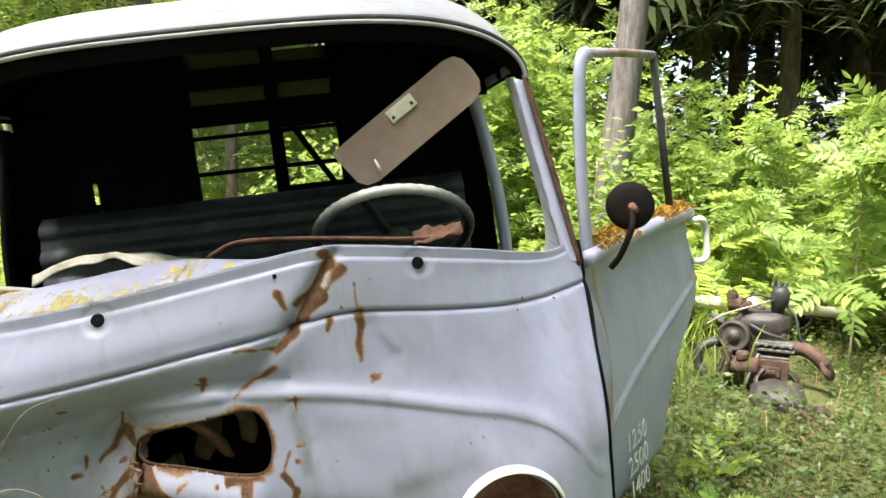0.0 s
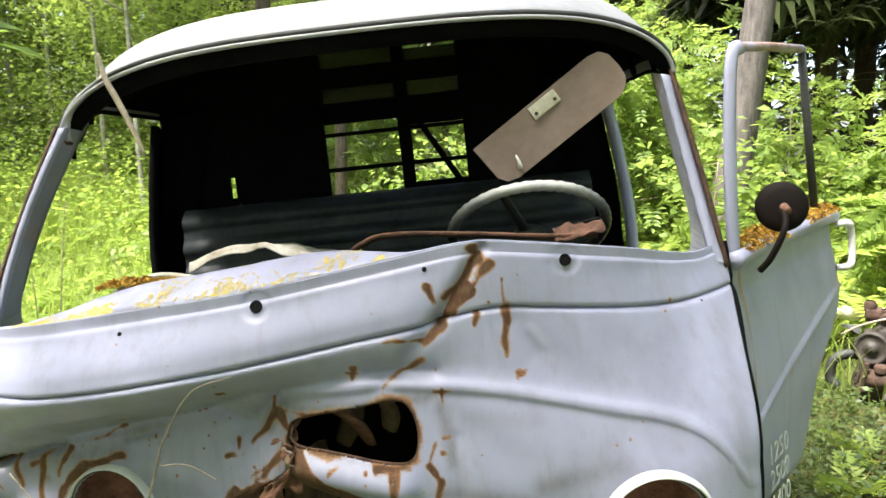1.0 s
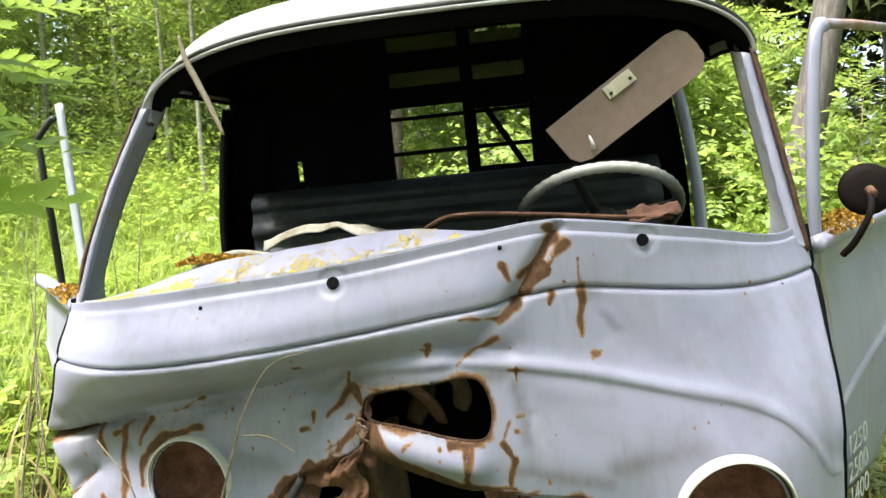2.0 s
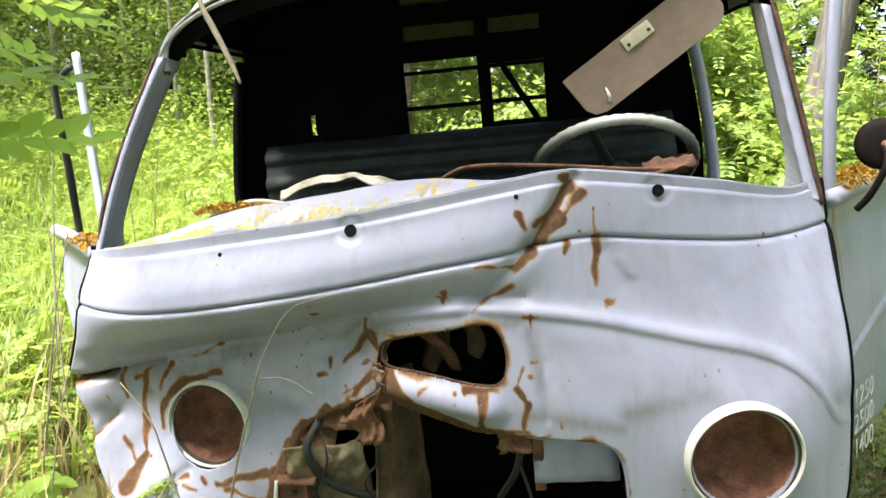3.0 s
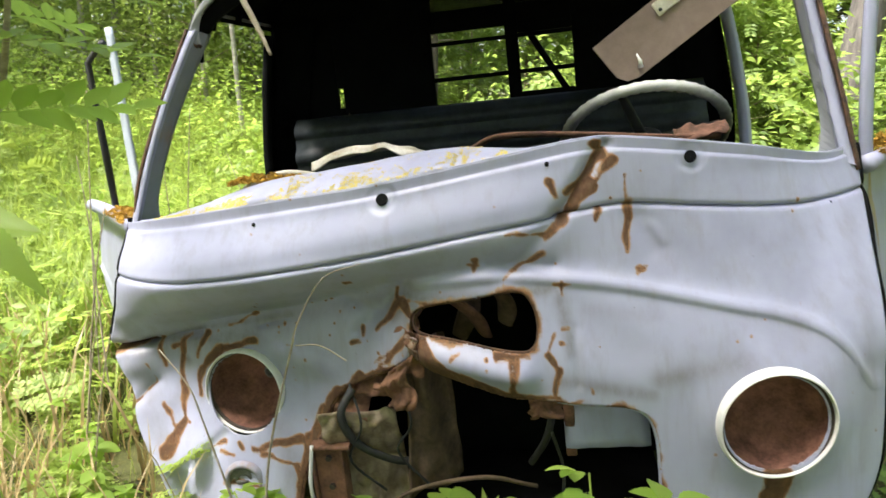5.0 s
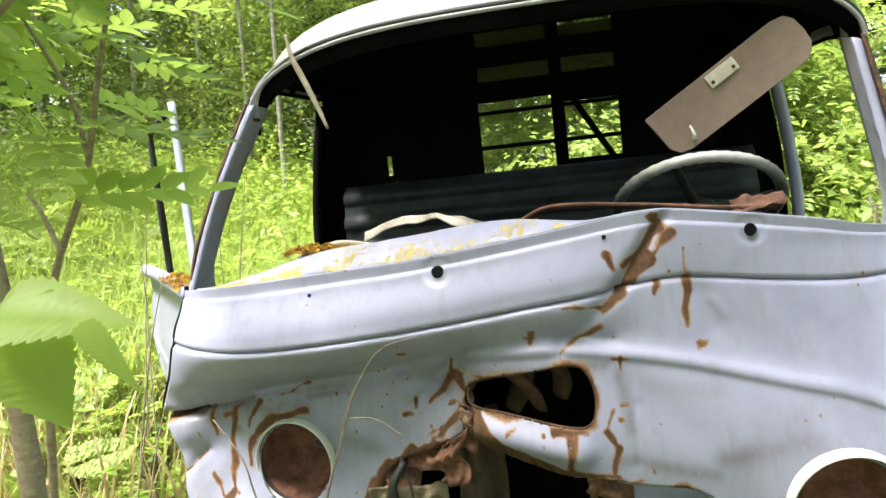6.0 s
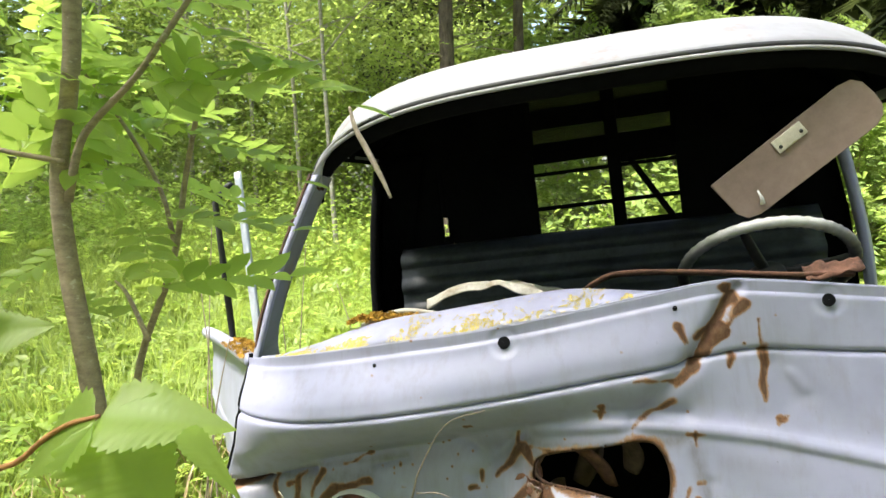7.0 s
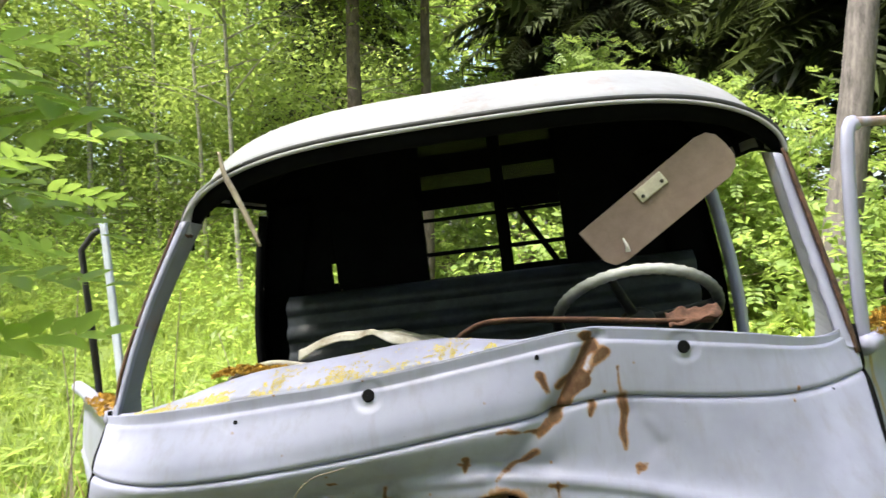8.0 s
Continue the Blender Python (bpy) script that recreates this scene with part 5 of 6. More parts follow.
def unit(rng, k, flat=1.0):
    d = rng.normal(0, 1, (k, 3)) * (1, 1, flat)
    return d / np.linalg.norm(d, axis=1, keepdims=True)


def put(name, meshdata, mat, parent=None, label="", category="", kind="", group=""):
    ob = new(name, tri_mesh(name, *meshdata, mat))
    if parent:
        ob.parent = parent
    return tagged(ob, label, category, group, kind)


def foliage(rng, points, per, spread, size, template=LEAF4, flat=0.35, roll=0.5):
    """Leaves round the given points."""
    pts = np.repeat(np.asarray(points), per, axis=0)
    pos = pts + rng.normal(0, spread, pts.shape)
    along = unit(rng, len(pos), flat)
    along[:, 2] -= 0.15
    return scatter(*template, frames_for(pos, along, rng.uniform(0.65, 1.25, len(pos)) * size, rng, roll))


def limbs_for(base, top, count, reach, rng, start=0.3, r0=0.02, up=0.25):
    """Branch lines off a stem, and points along them that carry leaves."""
    base, top = np.array(base, float), np.array(top, float)
    pieces, tips = [], []
    for i in range(count):
        t = start + (1 - start) * (i + rng.random()) / count
        p = base + (top - base) * t
        a = rng.random() * 6.283
        ln = reach * (1.1 - 0.75 * (t - start) / (1 - start)) * rng.uniform(0.6, 1.2)
        d = np.array((math.cos(a), math.sin(a), up + 0.3 * rng.random()))
        pts = [p, p + d * ln * 0.5 + rng.normal(0, 0.03 * reach, 3), p + d * ln + np.array((0, 0, -0.12 * ln))]
        pieces.append(tube(smooth_path(pts, 5), lambda q, r=r0 * (1.2 - t): max(0.002, r * (1 - 0.85 * q)), 5))
        for s in np.linspace(0.3, 1.05, 6):
            tips.append(pts[0] * (1 - s) ** 2 + 2 * pts[1] * s * (1 - s) + pts[2] * s * s)
    return pieces, np.array(tips)


def tree(name, x, y, h, r, lean, bark, leaf, seed, label, category, limbs=16, reach=1.4, start=0.35, per=26, size=0.09, spread=0.22, wob=0.06, template=LEAF4):
    rng = np.random.default_rng(seed)
    z0 = ground_z(x, y) - 0.05
    top = (x + lean[0] * h, y + lean[1] * h, z0 + h)
    t = thing(name, None, label, category)
    t.location = (x, y, z0)
    inv = Matrix.Translation((-x, -y, -z0))
    mids = [(x + lean[0] * h * q + wob * noise.noise(Vector((q * 3, seed, 0))), y + lean[1] * h * q + wob * noise.noise(Vector((q * 3, seed, 5))), z0 + h * q) for q in (0, 0.08, 0.25, 0.45, 0.7, 1)]
    trunk = tube(smooth_path(mids, 30), lambda q: r * (1.25 - 0.25 * min(1, q * 14)) * (1 - 0.8 * q), 12, wobble=0.12)
    part("trunk", mesh_of("trunk", *moved(trunk, inv), bark), t)
    lv, tips = limbs_for((x, y, z0), top, limbs, reach, rng, start, r * 0.5)
    for piece in lv:
        part("limb", mesh_of("limb", *moved(piece, inv), bark), t)
    co, tr = foliage(rng, tips, per, spread, size, template)
    put("crown", (co - (x, y, z0), tr), leaf, t, kind="stuff")
    return t


def spruce(x, y, h, r, seed, label, low=0.35, reach=1.9, rows=26, dead=18, needles=NEEDLES):
    rng = np.random.default_rng(seed)
    z0 = ground_z(x, y) - 0.05
    t = thing("spruce_tree", None, label, "tree")
    t.location = (x, y, z0)
    part("trunk", mesh_of("trunk", *tube([(0.02 * math.sin(q), 0, h * q / 12) for q in range(13)], lambda q: r * (1.15 - 0.15 * min(1, q * 12)) * (1 - 0.85 * q), 12, wobble=0.1), BARK_DARK), t)
    pieces = []
    for _ in range(dead):
        z = rng.uniform(0.9, max(1.5, h * low + 1.5))
        a, ln = rng.random() * 6.283, rng.uniform(0.3, 0.9)
        d = Vector((math.cos(a), math.sin(a), rng.uniform(-0.25, 0.25)))
        p = Vector((0, 0, z))
        pieces.append(tube(smooth_path([p, p + d * ln * 0.6, p + d * ln + Vector((0, 0, -0.06))], 5), lambda q: 0.012 * (1 - 0.85 * q), 4))
    for piece in pieces:
        part("dead_branch", mesh_of("dead_branch", *piece, TWIG), t, "bare grey dead branch")
    mats = []
    for i in range(rows):
        q = i / rows
        z = h * (low + (1 - low) * q)
        for k in range(9):
            a = rng.random() * 6.283
            pos = np.array([(0, 0, z + rng.uniform(-0.1, 0.1))])
            along = np.array([(math.cos(a), math.sin(a), -0.28 + 0.2 * q)])
            mats.append(frames_for(pos, along, reach * (1.05 - q) * rng.uniform(0.6, 1.1) + 0.12, rng, 0.2)[0])
    put("crown", scatter(*BOUGH, mats), needles, t, kind="stuff")
    return t


# the near sapling
def stem_thing(name, lines, bark, label, category):
    t = thing(name, None, label, category)
    for i, (pts, r) in enumerate(lines):
        part("stem" if i == 0 else "branch", mesh_of(name + "_stem", *tube(smooth_path(pts, 30), r, 10, wobble=0.1), bark), t)
    return t


rng = np.random.default_rng(3)
sap = stem_thing("rowan_sapling", [
    ([(-1.03, 0.42, -0.05), (-1.035, 0.42, 0.6), (-1.052, 0.42, 0.837), (-1.068, 0.42, 0.974), (-1.1, 0.42, 1.146), (-1.107, 0.42, 1.279), (-1.076, 0.42, 1.465), (-1.07, 0.42, 2.1), (-1.1, 0.4, 2.9)], lambda q: 0.0175 * (1 - 0.5 * q) * (1 + 0.12 * math.exp(-((q - 0.45) / 0.012) ** 2))),
    ([(-1.095, 0.42, 1.23), (-1.074, 0.42, 1.3), (-1.045, 0.42, 1.335), (-0.978, 0.42, 1.389), (-0.915, 0.44, 1.48), (-0.85, 0.5, 1.62)], lambda q: 0.0062 * (1 - 0.5 * q)),
    ([(-1.14, 0.55, -0.05), (-1.13, 0.55, 0.6), (-1.11, 0.55, 0.944), (-1.037, 0.55, 1.135), (-1.007, 0.55, 1.274), (-0.965, 0.53, 1.38)], lambda q: 0.0075 * (1 - 0.55 * q)),
    ([(-1.03, 0.55, 1.16), (-1.055, 0.55, 1.25), (-1.12, 0.55, 1.35), (-1.2, 0.55, 1.44)], lambda q: 0.0042 * (1 - 0.5 * q)),
    ([(-1.08, 0.4, 1.28), (-1.16, 0.36, 1.3), (-1.26, 0.36, 1.34)], lambda q: 0.004 * (1 - 0.5 * q)),
    ([(-1.05, 0.51, 1.03), (-1.1, 0.53, 1.09), (-1.13, 0.54, 1.11)], lambda q: 0.004 * (1 - 0.5 * q)),
], SAPLING, "slim rowan sapling with feathery green leaves beside the van", "tree")
pos, along = [], []
for p, d in (((-0.97, 0.46, 1.38), (0.3, -0.05, 0.02)), ((-0.93, 0.47, 1.46), (0.3, 0.05, -0.08)), ((-0.96, 0.5, 1.33), (0.24, 0.02, -0.05)), ((-0.96, 0.5, 1.33), (0.15, -0.1, 0.1)), ((-1.0, 0.5, 1.2), (0.22, 0.1, 0.02)), ((-1.0, 0.5, 1.2), (0.12, -0.12, -0.06)),
             ((-1.0, 0.46, 1.37), (-0.05, -0.2, 0.05)), ((-0.88, 0.5, 1.55), (0.25, -0.1, 0.0)), ((-0.88, 0.5, 1.58), (0.1, -0.2, 0.08)), ((-1.2, 0.55, 1.44), (-0.2, 0.05, 0.0)), ((-1.2, 0.55, 1.44), (0.02, 0.2, 0.02)), ((-1.26, 0.36, 1.34), (-0.2, 0.1, 0)),
             ((-1.02, 0.5, 1.1), (0.2, 0.15, 0.05)), ((-0.85, 0.5, 1.62), (0.2, 0.1, -0.05)), ((-1.06, 0.42, 1.7), (0.25, -0.15, -0.1)), ((-1.06, 0.42, 1.75), (-0.2, -0.15, -0.05)), ((-1.07, 0.42, 1.95), (0.3, 0.1, -0.15)), ((-1.03, 0.5, 1.05), (-0.2, 0.1, 0.05))):
    pos.append(p)
    along.append(d)
pos, along = np.array(pos, float) - (0.05, 0, 0), np.array(along, float)
sizes = np.linalg.norm(along, axis=1) * 0.85
tv, tf = pinnate(6, 0.3, 0.2, 0.16, leaf=oval_leaf(0.24, 4, 0.12), taper=0.6)
put("leaves", scatter(tv, tf, frames_for(pos, along, sizes, rng, 0.25)), LEAF_NEAR, sap, "bright green feathered leaves")
extra = np.repeat(np.array([(-1.18, 0.55, 1.44), (-1.3, 0.6, 1.5), (-1.3, 0.75, 1.45), (-1.35, 0.5, 1.25), (-1.4, 0.8, 1.35), (-1.6, 0.9, 1.5), (-1.1, 0.45, 1.8), (-1.2, 0.4, 1.9)]), 8, axis=0)
extra = extra + rng.normal(0, 0.09, extra.shape)
put("leaves", scatter(tv, tf, frames_for(extra, unit(rng, len(extra), 0.3), rng.uniform(0.14, 0.24, len(extra)), rng, 0.3)), LEAF_NEAR, sap)

# raspberry cane with one large leaf close to the lens
cane = stem_thing("raspberry_cane", [
    ([(-1.02, 0.2, -0.05), (-1.05, 0.17, 0.5), (-1.02, 0.18, 0.9), (-0.95, 0.2, 0.98), (-0.9, 0.2, 1.015), (-0.857, 0.2, 1.029)], lambda q: 0.004 * (1 - 0.4 * q)),
    ([(-1.0, 0.18, 0.93), (-1.03, 0.2, 1.0), (-1.06, 0.22, 1.08)], lambda q: 0.0035 * (1 - 0.4 * q)),
], plain("cane_bark", (0.2, 0.08, 0.03), (0.4, 0.2, 0.06), 30, 0.6), "raspberry cane with large toothed leaves", "shrub")
rl = toothed_leaf()
def leaf_at(p, d, s, upv, roll=0.05):
    return frames_for(np.array([p], float), np.array([d], float), s, rng, roll, upv)
put("leaf", scatter(*toothed_leaf(0.44), np.concatenate([leaf_at((-0.855, 0.2, 1.03), (0.068, -0.01, -0.085), 0.125, (0.15, -0.66, 0.72)), leaf_at((-0.86, 0.2, 1.028), (-0.08, -0.02, -0.05), 0.1, (-0.1, -0.6, 0.78))])), LEAF_NEAR, cane, "large bright green toothed leaf")
put("leaf", scatter(*toothed_leaf(0.32), leaf_at((-0.855, 0.2, 1.03), (0.115, 0.02, 0.004), 0.125, (0, -0.5, 0.85))), LEAF_NEAR, cane)
put("leaf", scatter(*toothed_leaf(0.16), leaf_at((-0.765, 0.2, 1.025), (0.055, 0.0, -0.05), 0.082, (0.5, -0.6, 0.5))), LEAF_NEAR, cane)
put("leaf", scatter(*rl, np.concatenate([leaf_at((-1.06, 0.22, 1.08), d, s, (0.1, -0.5, 0.8), 0.2) for d, s in (((0.09, 0.03, 0.03), 0.1), ((-0.06, 0.05, 0.05), 0.1), ((0.02, 0, 0.1), 0.09))])), LEAF_NEAR, cane)


def herb(name, x, y, h, count, size, seed, label, category, template=TREFOIL, mat=LEAF_NEAR, group="", spread=0.1):
    """A small leafy plant: stems from one root with leaves on top."""
    r = np.random.default_rng(seed)
    z = ground_z(x, y)
    t = thing(name, None, label, category, group)
    t.location = (x, y, z)
    p, d, pieces = [], [], []
    for i in range(count):
        a = r.random() * 6.283
        e = np.array((math.cos(a) * spread * r.uniform(0.3, 1), math.sin(a) * spread * r.uniform(0.3, 1), h * r.uniform(0.6, 1.0)))
        pieces.append(tube([(0, 0, -0.02), tuple(e * (0.35, 0.35, 0.6)), tuple(e)], 0.0022, 4))
        for k in range(2):
            b = a + r.normal(0, 1.2)
            p.append(e * (1, 1, 1 - 0.12 * k))
            d.append((math.cos(b), math.sin(b), r.uniform(-0.2, 0.25)))
    part("stem", mesh_of("stem", *joined(*pieces), GRASS), t)
    put("leaves", scatter(*template, frames_for(np.array(p), np.array(d), r.uniform(0.8, 1.2, len(p)) * size, r, 0.3)), mat, t)
    return t


def fern(x, y, size, count, seed, template=FERN_FROND, group="ferns on the forest floor", mat=FERN):
    r = np.random.default_rng(seed)
    z = ground_z(x, y)
    t = thing("fern", None, "light green fern with feathery fronds", "fern", group)
    t.location = (x, y, z)
    a = r.random(count) * 6.283
    along = np.stack([np.cos(a), np.sin(a), r.uniform(0.5, 1.1, count)], 1)
    put("fronds", scatter(*template, frames_for(np.zeros((count, 3)) + (0, 0, 0.01), along, r.uniform(0.7, 1.1, count) * size, r, 0.15)), mat, t)
    return t


# plants in front of the bumper
for i, (x, y, h, c, s) in enumerate(((-0.65, 1.0, 0.33, 4, 0.1), (-0.52, 1.02, 0.3, 4, 0.09), (-0.17, 1.0, 0.4, 4, 0.09), (-0.09, 1.02, 0.35, 4, 0.1), (-0.02, 1.0, 0.37, 3, 0.1), (-0.38, 1.0, 0.27, 4, 0.08), (-1.36, 1.15, 0.26, 4, 0.08), (-1.25, 1.12, 0.2, 4, 0.07), (-1.18, 1.15, 0.15, 3, 0.06), (-1.45, 1.0, 0.14, 4, 0.07), (-1.0, 1.08, 0.16, 3, 0.08), (-1.6, 1.3, 0.24, 4, 0.08), (0.25, 1.0, 0.22, 4, 0.09), (-1.02, 1.2, 0.22, 2, 0.07))):
    herb("raspberry_shoot", x, y, h, c, s, 20 + i, "young raspberry shoot with three-part leaves", "plant", group="raspberry shoots by the bumper")
for i, (x, y, s, c) in enumerate(((-0.32, 1.02, 0.3, 6), (-0.28, 0.92, 0.24, 5), (0.68, 1.42, 0.3, 9), (0.76, 1.3, 0.3, 9), (0.62, 1.25, 0.26, 8), (0.86, 1.42, 0.3, 9), (0.72, 1.12, 0.26, 8))):
    fern(x, y, s, c, 60 + i, LUSH if i > 1 else FERN_FROND, mat=FERN_DEEP if i > 1 else FERN)
for i, (x, y, s, c) in enumerate(((1.08, 2.25, 0.2, 7), (1.26, 2.5, 0.2, 6), (0.98, 2.0, 0.16, 6), (2.0, 4.4, 0.55, 9), (2.4, 4.7, 0.6, 9), (2.9, 4.6, 0.6, 9), (2.2, 5.4, 0.6, 9), (1.7, 4.6, 0.5, 8), (3.0, 3.8, 0.5, 8), (2.7, 5.6, 0.6, 9), (3.4, 5.2, 0.6, 9), (2.7, 3.1, 0.4, 8), (1.0, 4.4, 0.5, 8))):
    fern(x, y, s, c, 80 + i)

# dry stalks against the front and the twig on the roof
dry = stem_thing("dry_stalk", [([(-0.97, 1.15, 0.0), (-0.95, 1.16, 0.28), (-0.89, 1.17, 0.55), (-0.87, 1.17, 0.62), (-0.81, 1.17, 0.725), (-0.72, 1.17, 0.765)], lambda q: 0.0036 * (1 - 0.75 * q)), ([(-0.88, 1.17, 0.56), (-0.82, 1.17, 0.565), (-0.76, 1.18, 0.53)], lambda q: 0.0018)], TWIG, "thin dry plant stalk before the bumper", "twig")
stem_thing("dry_stalk", [([(-1.04, 1.2, 0.02), (-1.1, 1.2, 0.2), (-1.145, 1.2, 0.34), (-1.175, 1.2, 0.42), (-1.26, 1.22, 0.5)], lambda q: 0.0032 * (1 - 0.5 * q))], TWIG, "thin dry bramble stalk before the headlight", "twig")
stem_thing("hanging_stick", [([(-1.222, 1.595, 1.482), (-1.2, 1.585, 1.42), (-1.165, 1.575, 1.365), (-1.115, 1.56, 1.285), (-1.08, 1.547, 1.224)], lambda q: 0.004 + 0.0045 * math.sin(math.pi * q))], TWIG, "dry grey stick hanging from the roof corner", "twig")

# ---- engine lying in the grass ----
engine = thing("engine", pose(1.73, 3.156, 0.12, 0, 0, -27), "greasy rusty van engine with gearbox lying in grass", "engine")
def eng(name, vf, mat, label="", bevel=0.006, smooth=False):
    return part(name, mesh_of(name, *vf, mat, smooth), engine, label, bevel=bevel)
def drum(r, depth, at, rx=90, rz=0, ridge=0.0):
    """A stepped round casting with its face along -y."""
    prof = [(0.0005, depth), (r * 0.3, depth), (r * 0.34, depth * 0.86), (r * 0.78, depth * 0.8), (r * 0.86, depth * 0.9 + ridge), (r, depth * 0.86), (r, depth * 0.3), (r * 0.92, depth * 0.22), (r * 0.92, 0), (0.0005, 0)]
    return moved(lathe(prof, 22), Matrix.Translation(at) @ Matrix.Rotation(radians(rz), 4, "Z") @ Matrix.Rotation(radians(rx), 4, "X"))
def lump(sx, sy, sz, at, seed, amount=0.18):
    """A cast housing: a rounded, knobbly body."""
    def f(s, t):
        a, b = 2 * math.pi * s, math.pi * (t - 0.5)
        d = Vector((math.copysign(abs(math.cos(a)) ** 0.7, math.cos(a)) * math.cos(b) ** 0.7, math.copysign(abs(math.sin(a)) ** 0.7, math.sin(a)) * math.cos(b) ** 0.7, math.copysign(abs(math.sin(b)) ** 0.7, math.sin(b))))
        k = 1 + amount * noise.noise(d * 2.6 + Vector((seed, 0, 0))) + 0.5 * amount * noise.noise(d * 7 + Vector((0, seed, 0)))
        return (at[0] + sx * d.x * k, at[1] + sy * d.y * k, at[2] + sz * d.z * k)
    return sheet(26, 16, f)
eng("block", joined(box(-0.21, 0.07, -0.02, 0.26, 0.1, 0.3), box(-0.19, 0.05, -0.05, 0.2, 0.14, 0.24)), IRON, "dark cast engine block", 0.018)
eng("rocker_cover", lump(0.13, 0.12, 0.07, (-0.04, 0.08, 0.32), 1, 0.1), GREASE, "worn dark rocker cover", 0, True)
eng("rocker_cover_cap", drum(0.026, 0.03, (-0.06, 0.06, 0.375), 0), IRON, "", 0, True)
eng("alternator", drum(0.075, 0.08, (-0.155, -0.02, 0.27), 90, -12), GREASE, "ribbed round dynamo", 0, True)
for k in range(7):
    eng("cooling_fin", moved(box(-0.004, 0.004, -0.03, 0.02, -0.055, 0.055), pose(-0.2 + 0.018 * k, -0.05, 0.215 + 0.006 * (k % 3), 0, 12 - 4 * k, 0)), IRON, "", 0.002)
eng("fan_blade", sheet(6, 4, lambda s, t: (-0.3 + 0.08 * s, 0.02 + 0.02 * t, 0.345 - 0.04 * s + 0.045 * t * s)), RUBBER, "black torn fan blade", 0).modifiers.new("solid", "SOLIDIFY").thickness = 0.004
eng("distributor", joined(moved(lathe([(0.0005, 0.13), (0.03, 0.125), (0.042, 0.1), (0.044, 0.05), (0.034, 0.03), (0.026, -0.02), (0.0005, -0.02)], 18), pose(0.02, 0.04, 0.385, 4, 6, 0)), *[moved(lathe([(0.0005, 0.03), (0.008, 0.028), (0.009, 0.0)], 8), pose(0.02 + 0.028 * math.cos(q * 1.57), 0.04 + 0.028 * math.sin(q * 1.57), 0.5)) for q in range(4)]), RUBBER, "black distributor cap", 0, True)
eng("carburettor", joined(lump(0.045, 0.04, 0.035, (-0.17, 0.06, 0.405), 4, 0.25), moved(lathe([(0.02, 0.05), (0.03, 0.03), (0.022, 0.0)], 14), pose(-0.19, 0.05, 0.42))), ENGINE_RUST, "rusty carburettor", 0, True)
eng("thermostat_neck", joined(tube(smooth_path([(-0.12, 0.02, 0.36), (-0.13, 0.0, 0.4), (-0.1, -0.01, 0.425)], 8), 0.017, 10)), ENGINE_RUST, "", 0, True)
for z0, y0, x0, x1 in ((0.238, -0.085, -0.07, 0.1), (0.212, -0.09, -0.06, 0.105), (0.175, -0.085, -0.045, 0.085)):
    eng("flange", box(x0, x1, y0, y0 + 0.1, z0, z0 + 0.014), ALLOY, "dull grey joint flange", 0.004)
for k in range(5):
    eng("bolt", moved(lathe([(0.0004, 0.012), (0.009, 0.012), (0.0095, 0.0)], 6), pose(-0.055 + 0.035 * k, -0.085, 0.245, 90, 0, 0)), CHROME, "", 0)
eng("housing", joined(box(-0.05, 0.085, -0.1, 0.06, 0.07, 0.175), box(-0.035, 0.05, -0.112, -0.1, 0.095, 0.145), box(-0.015, 0.03, -0.12, -0.11, 0.108, 0.13)), ENGINE_RUST, "rusty box housing", 0.008)
eng("bell_housing", joined(lump(0.125, 0.14, 0.085, (0.045, -0.2, 0.01), 7, 0.12), moved(lathe([(0.09, 0.0), (0.1, 0.012), (0.1, 0.026), (0.085, 0.032)], 20), pose(0.03, -0.13, 0.055, 50, 0, 15))), GREASE, "grey bell housing", 0, True)
eng("gearbox", lump(0.1, 0.13, 0.06, (0.18, -0.31, -0.035), 9, 0.22), ENGINE_RUST, "rusty gearbox casing", 0, True)
eng("gearbox_tail", joined(lump(0.07, 0.09, 0.04, (0.27, -0.42, -0.07), 11, 0.3), moved(lathe([(0.03, 0.0), (0.04, 0.01), (0.04, 0.025), (0.0005, 0.03)], 14), pose(0.29, -0.48, -0.06, 75, 0, 20))), IRON, "", 0, True)
eng("shift_cover", box(0.12, 0.24, -0.34, -0.26, 0.012, 0.03), IRON, "", 0.008)
eng("exhaust_manifold", joined(tube(smooth_path([(0.07, 0.0, 0.215), (0.14, -0.02, 0.225), (0.2, -0.04, 0.2), (0.24, -0.05, 0.16)], 14), lambda q: 0.036 - 0.006 * q, 12, wobble=0.15), moved(lathe([(0.0005, 0.012), (0.052, 0.012), (0.054, 0.0), (0.0005, 0.0)], 12), pose(0.245, -0.055, 0.145, 20, 60, 0))), ENGINE_RUST, "rusty exhaust bend with flange", 0, True)
eng("water_pipe", tube(smooth_path([(-0.21, -0.02, 0.22), (-0.28, -0.04, 0.215), (-0.325, -0.05, 0.17), (-0.325, -0.05, 0.1), (-0.29, -0.06, 0.06)], 18), 0.024, 10, wobble=0.1), RUBBER, "fat black water hose", 0, True)
eng("starter", joined(moved(lathe([(0.0005, 0.1), (0.04, 0.1), (0.045, 0.09), (0.045, -0.06), (0.03, -0.07), (0.0005, -0.07)], 18), pose(-0.14, -0.09, 0.13, 85, 0, 75)), lump(0.03, 0.03, 0.025, (-0.12, -0.11, 0.185), 14)), ENGINE_RUST, "rusty starter motor", 0, True)
eng("mount_bracket", joined(moved(box(-0.012, 0.012, -0.01, 0.01, -0.07, 0.07), pose(-0.19, -0.12, 0.14, 0, 8, 0)), moved(box(-0.05, 0.05, -0.008, 0.008, -0.008, 0.008), pose(-0.22, -0.13, 0.075, 0, -10, 10))), ENGINE_RUST, "bent mounting bracket", 0.003)
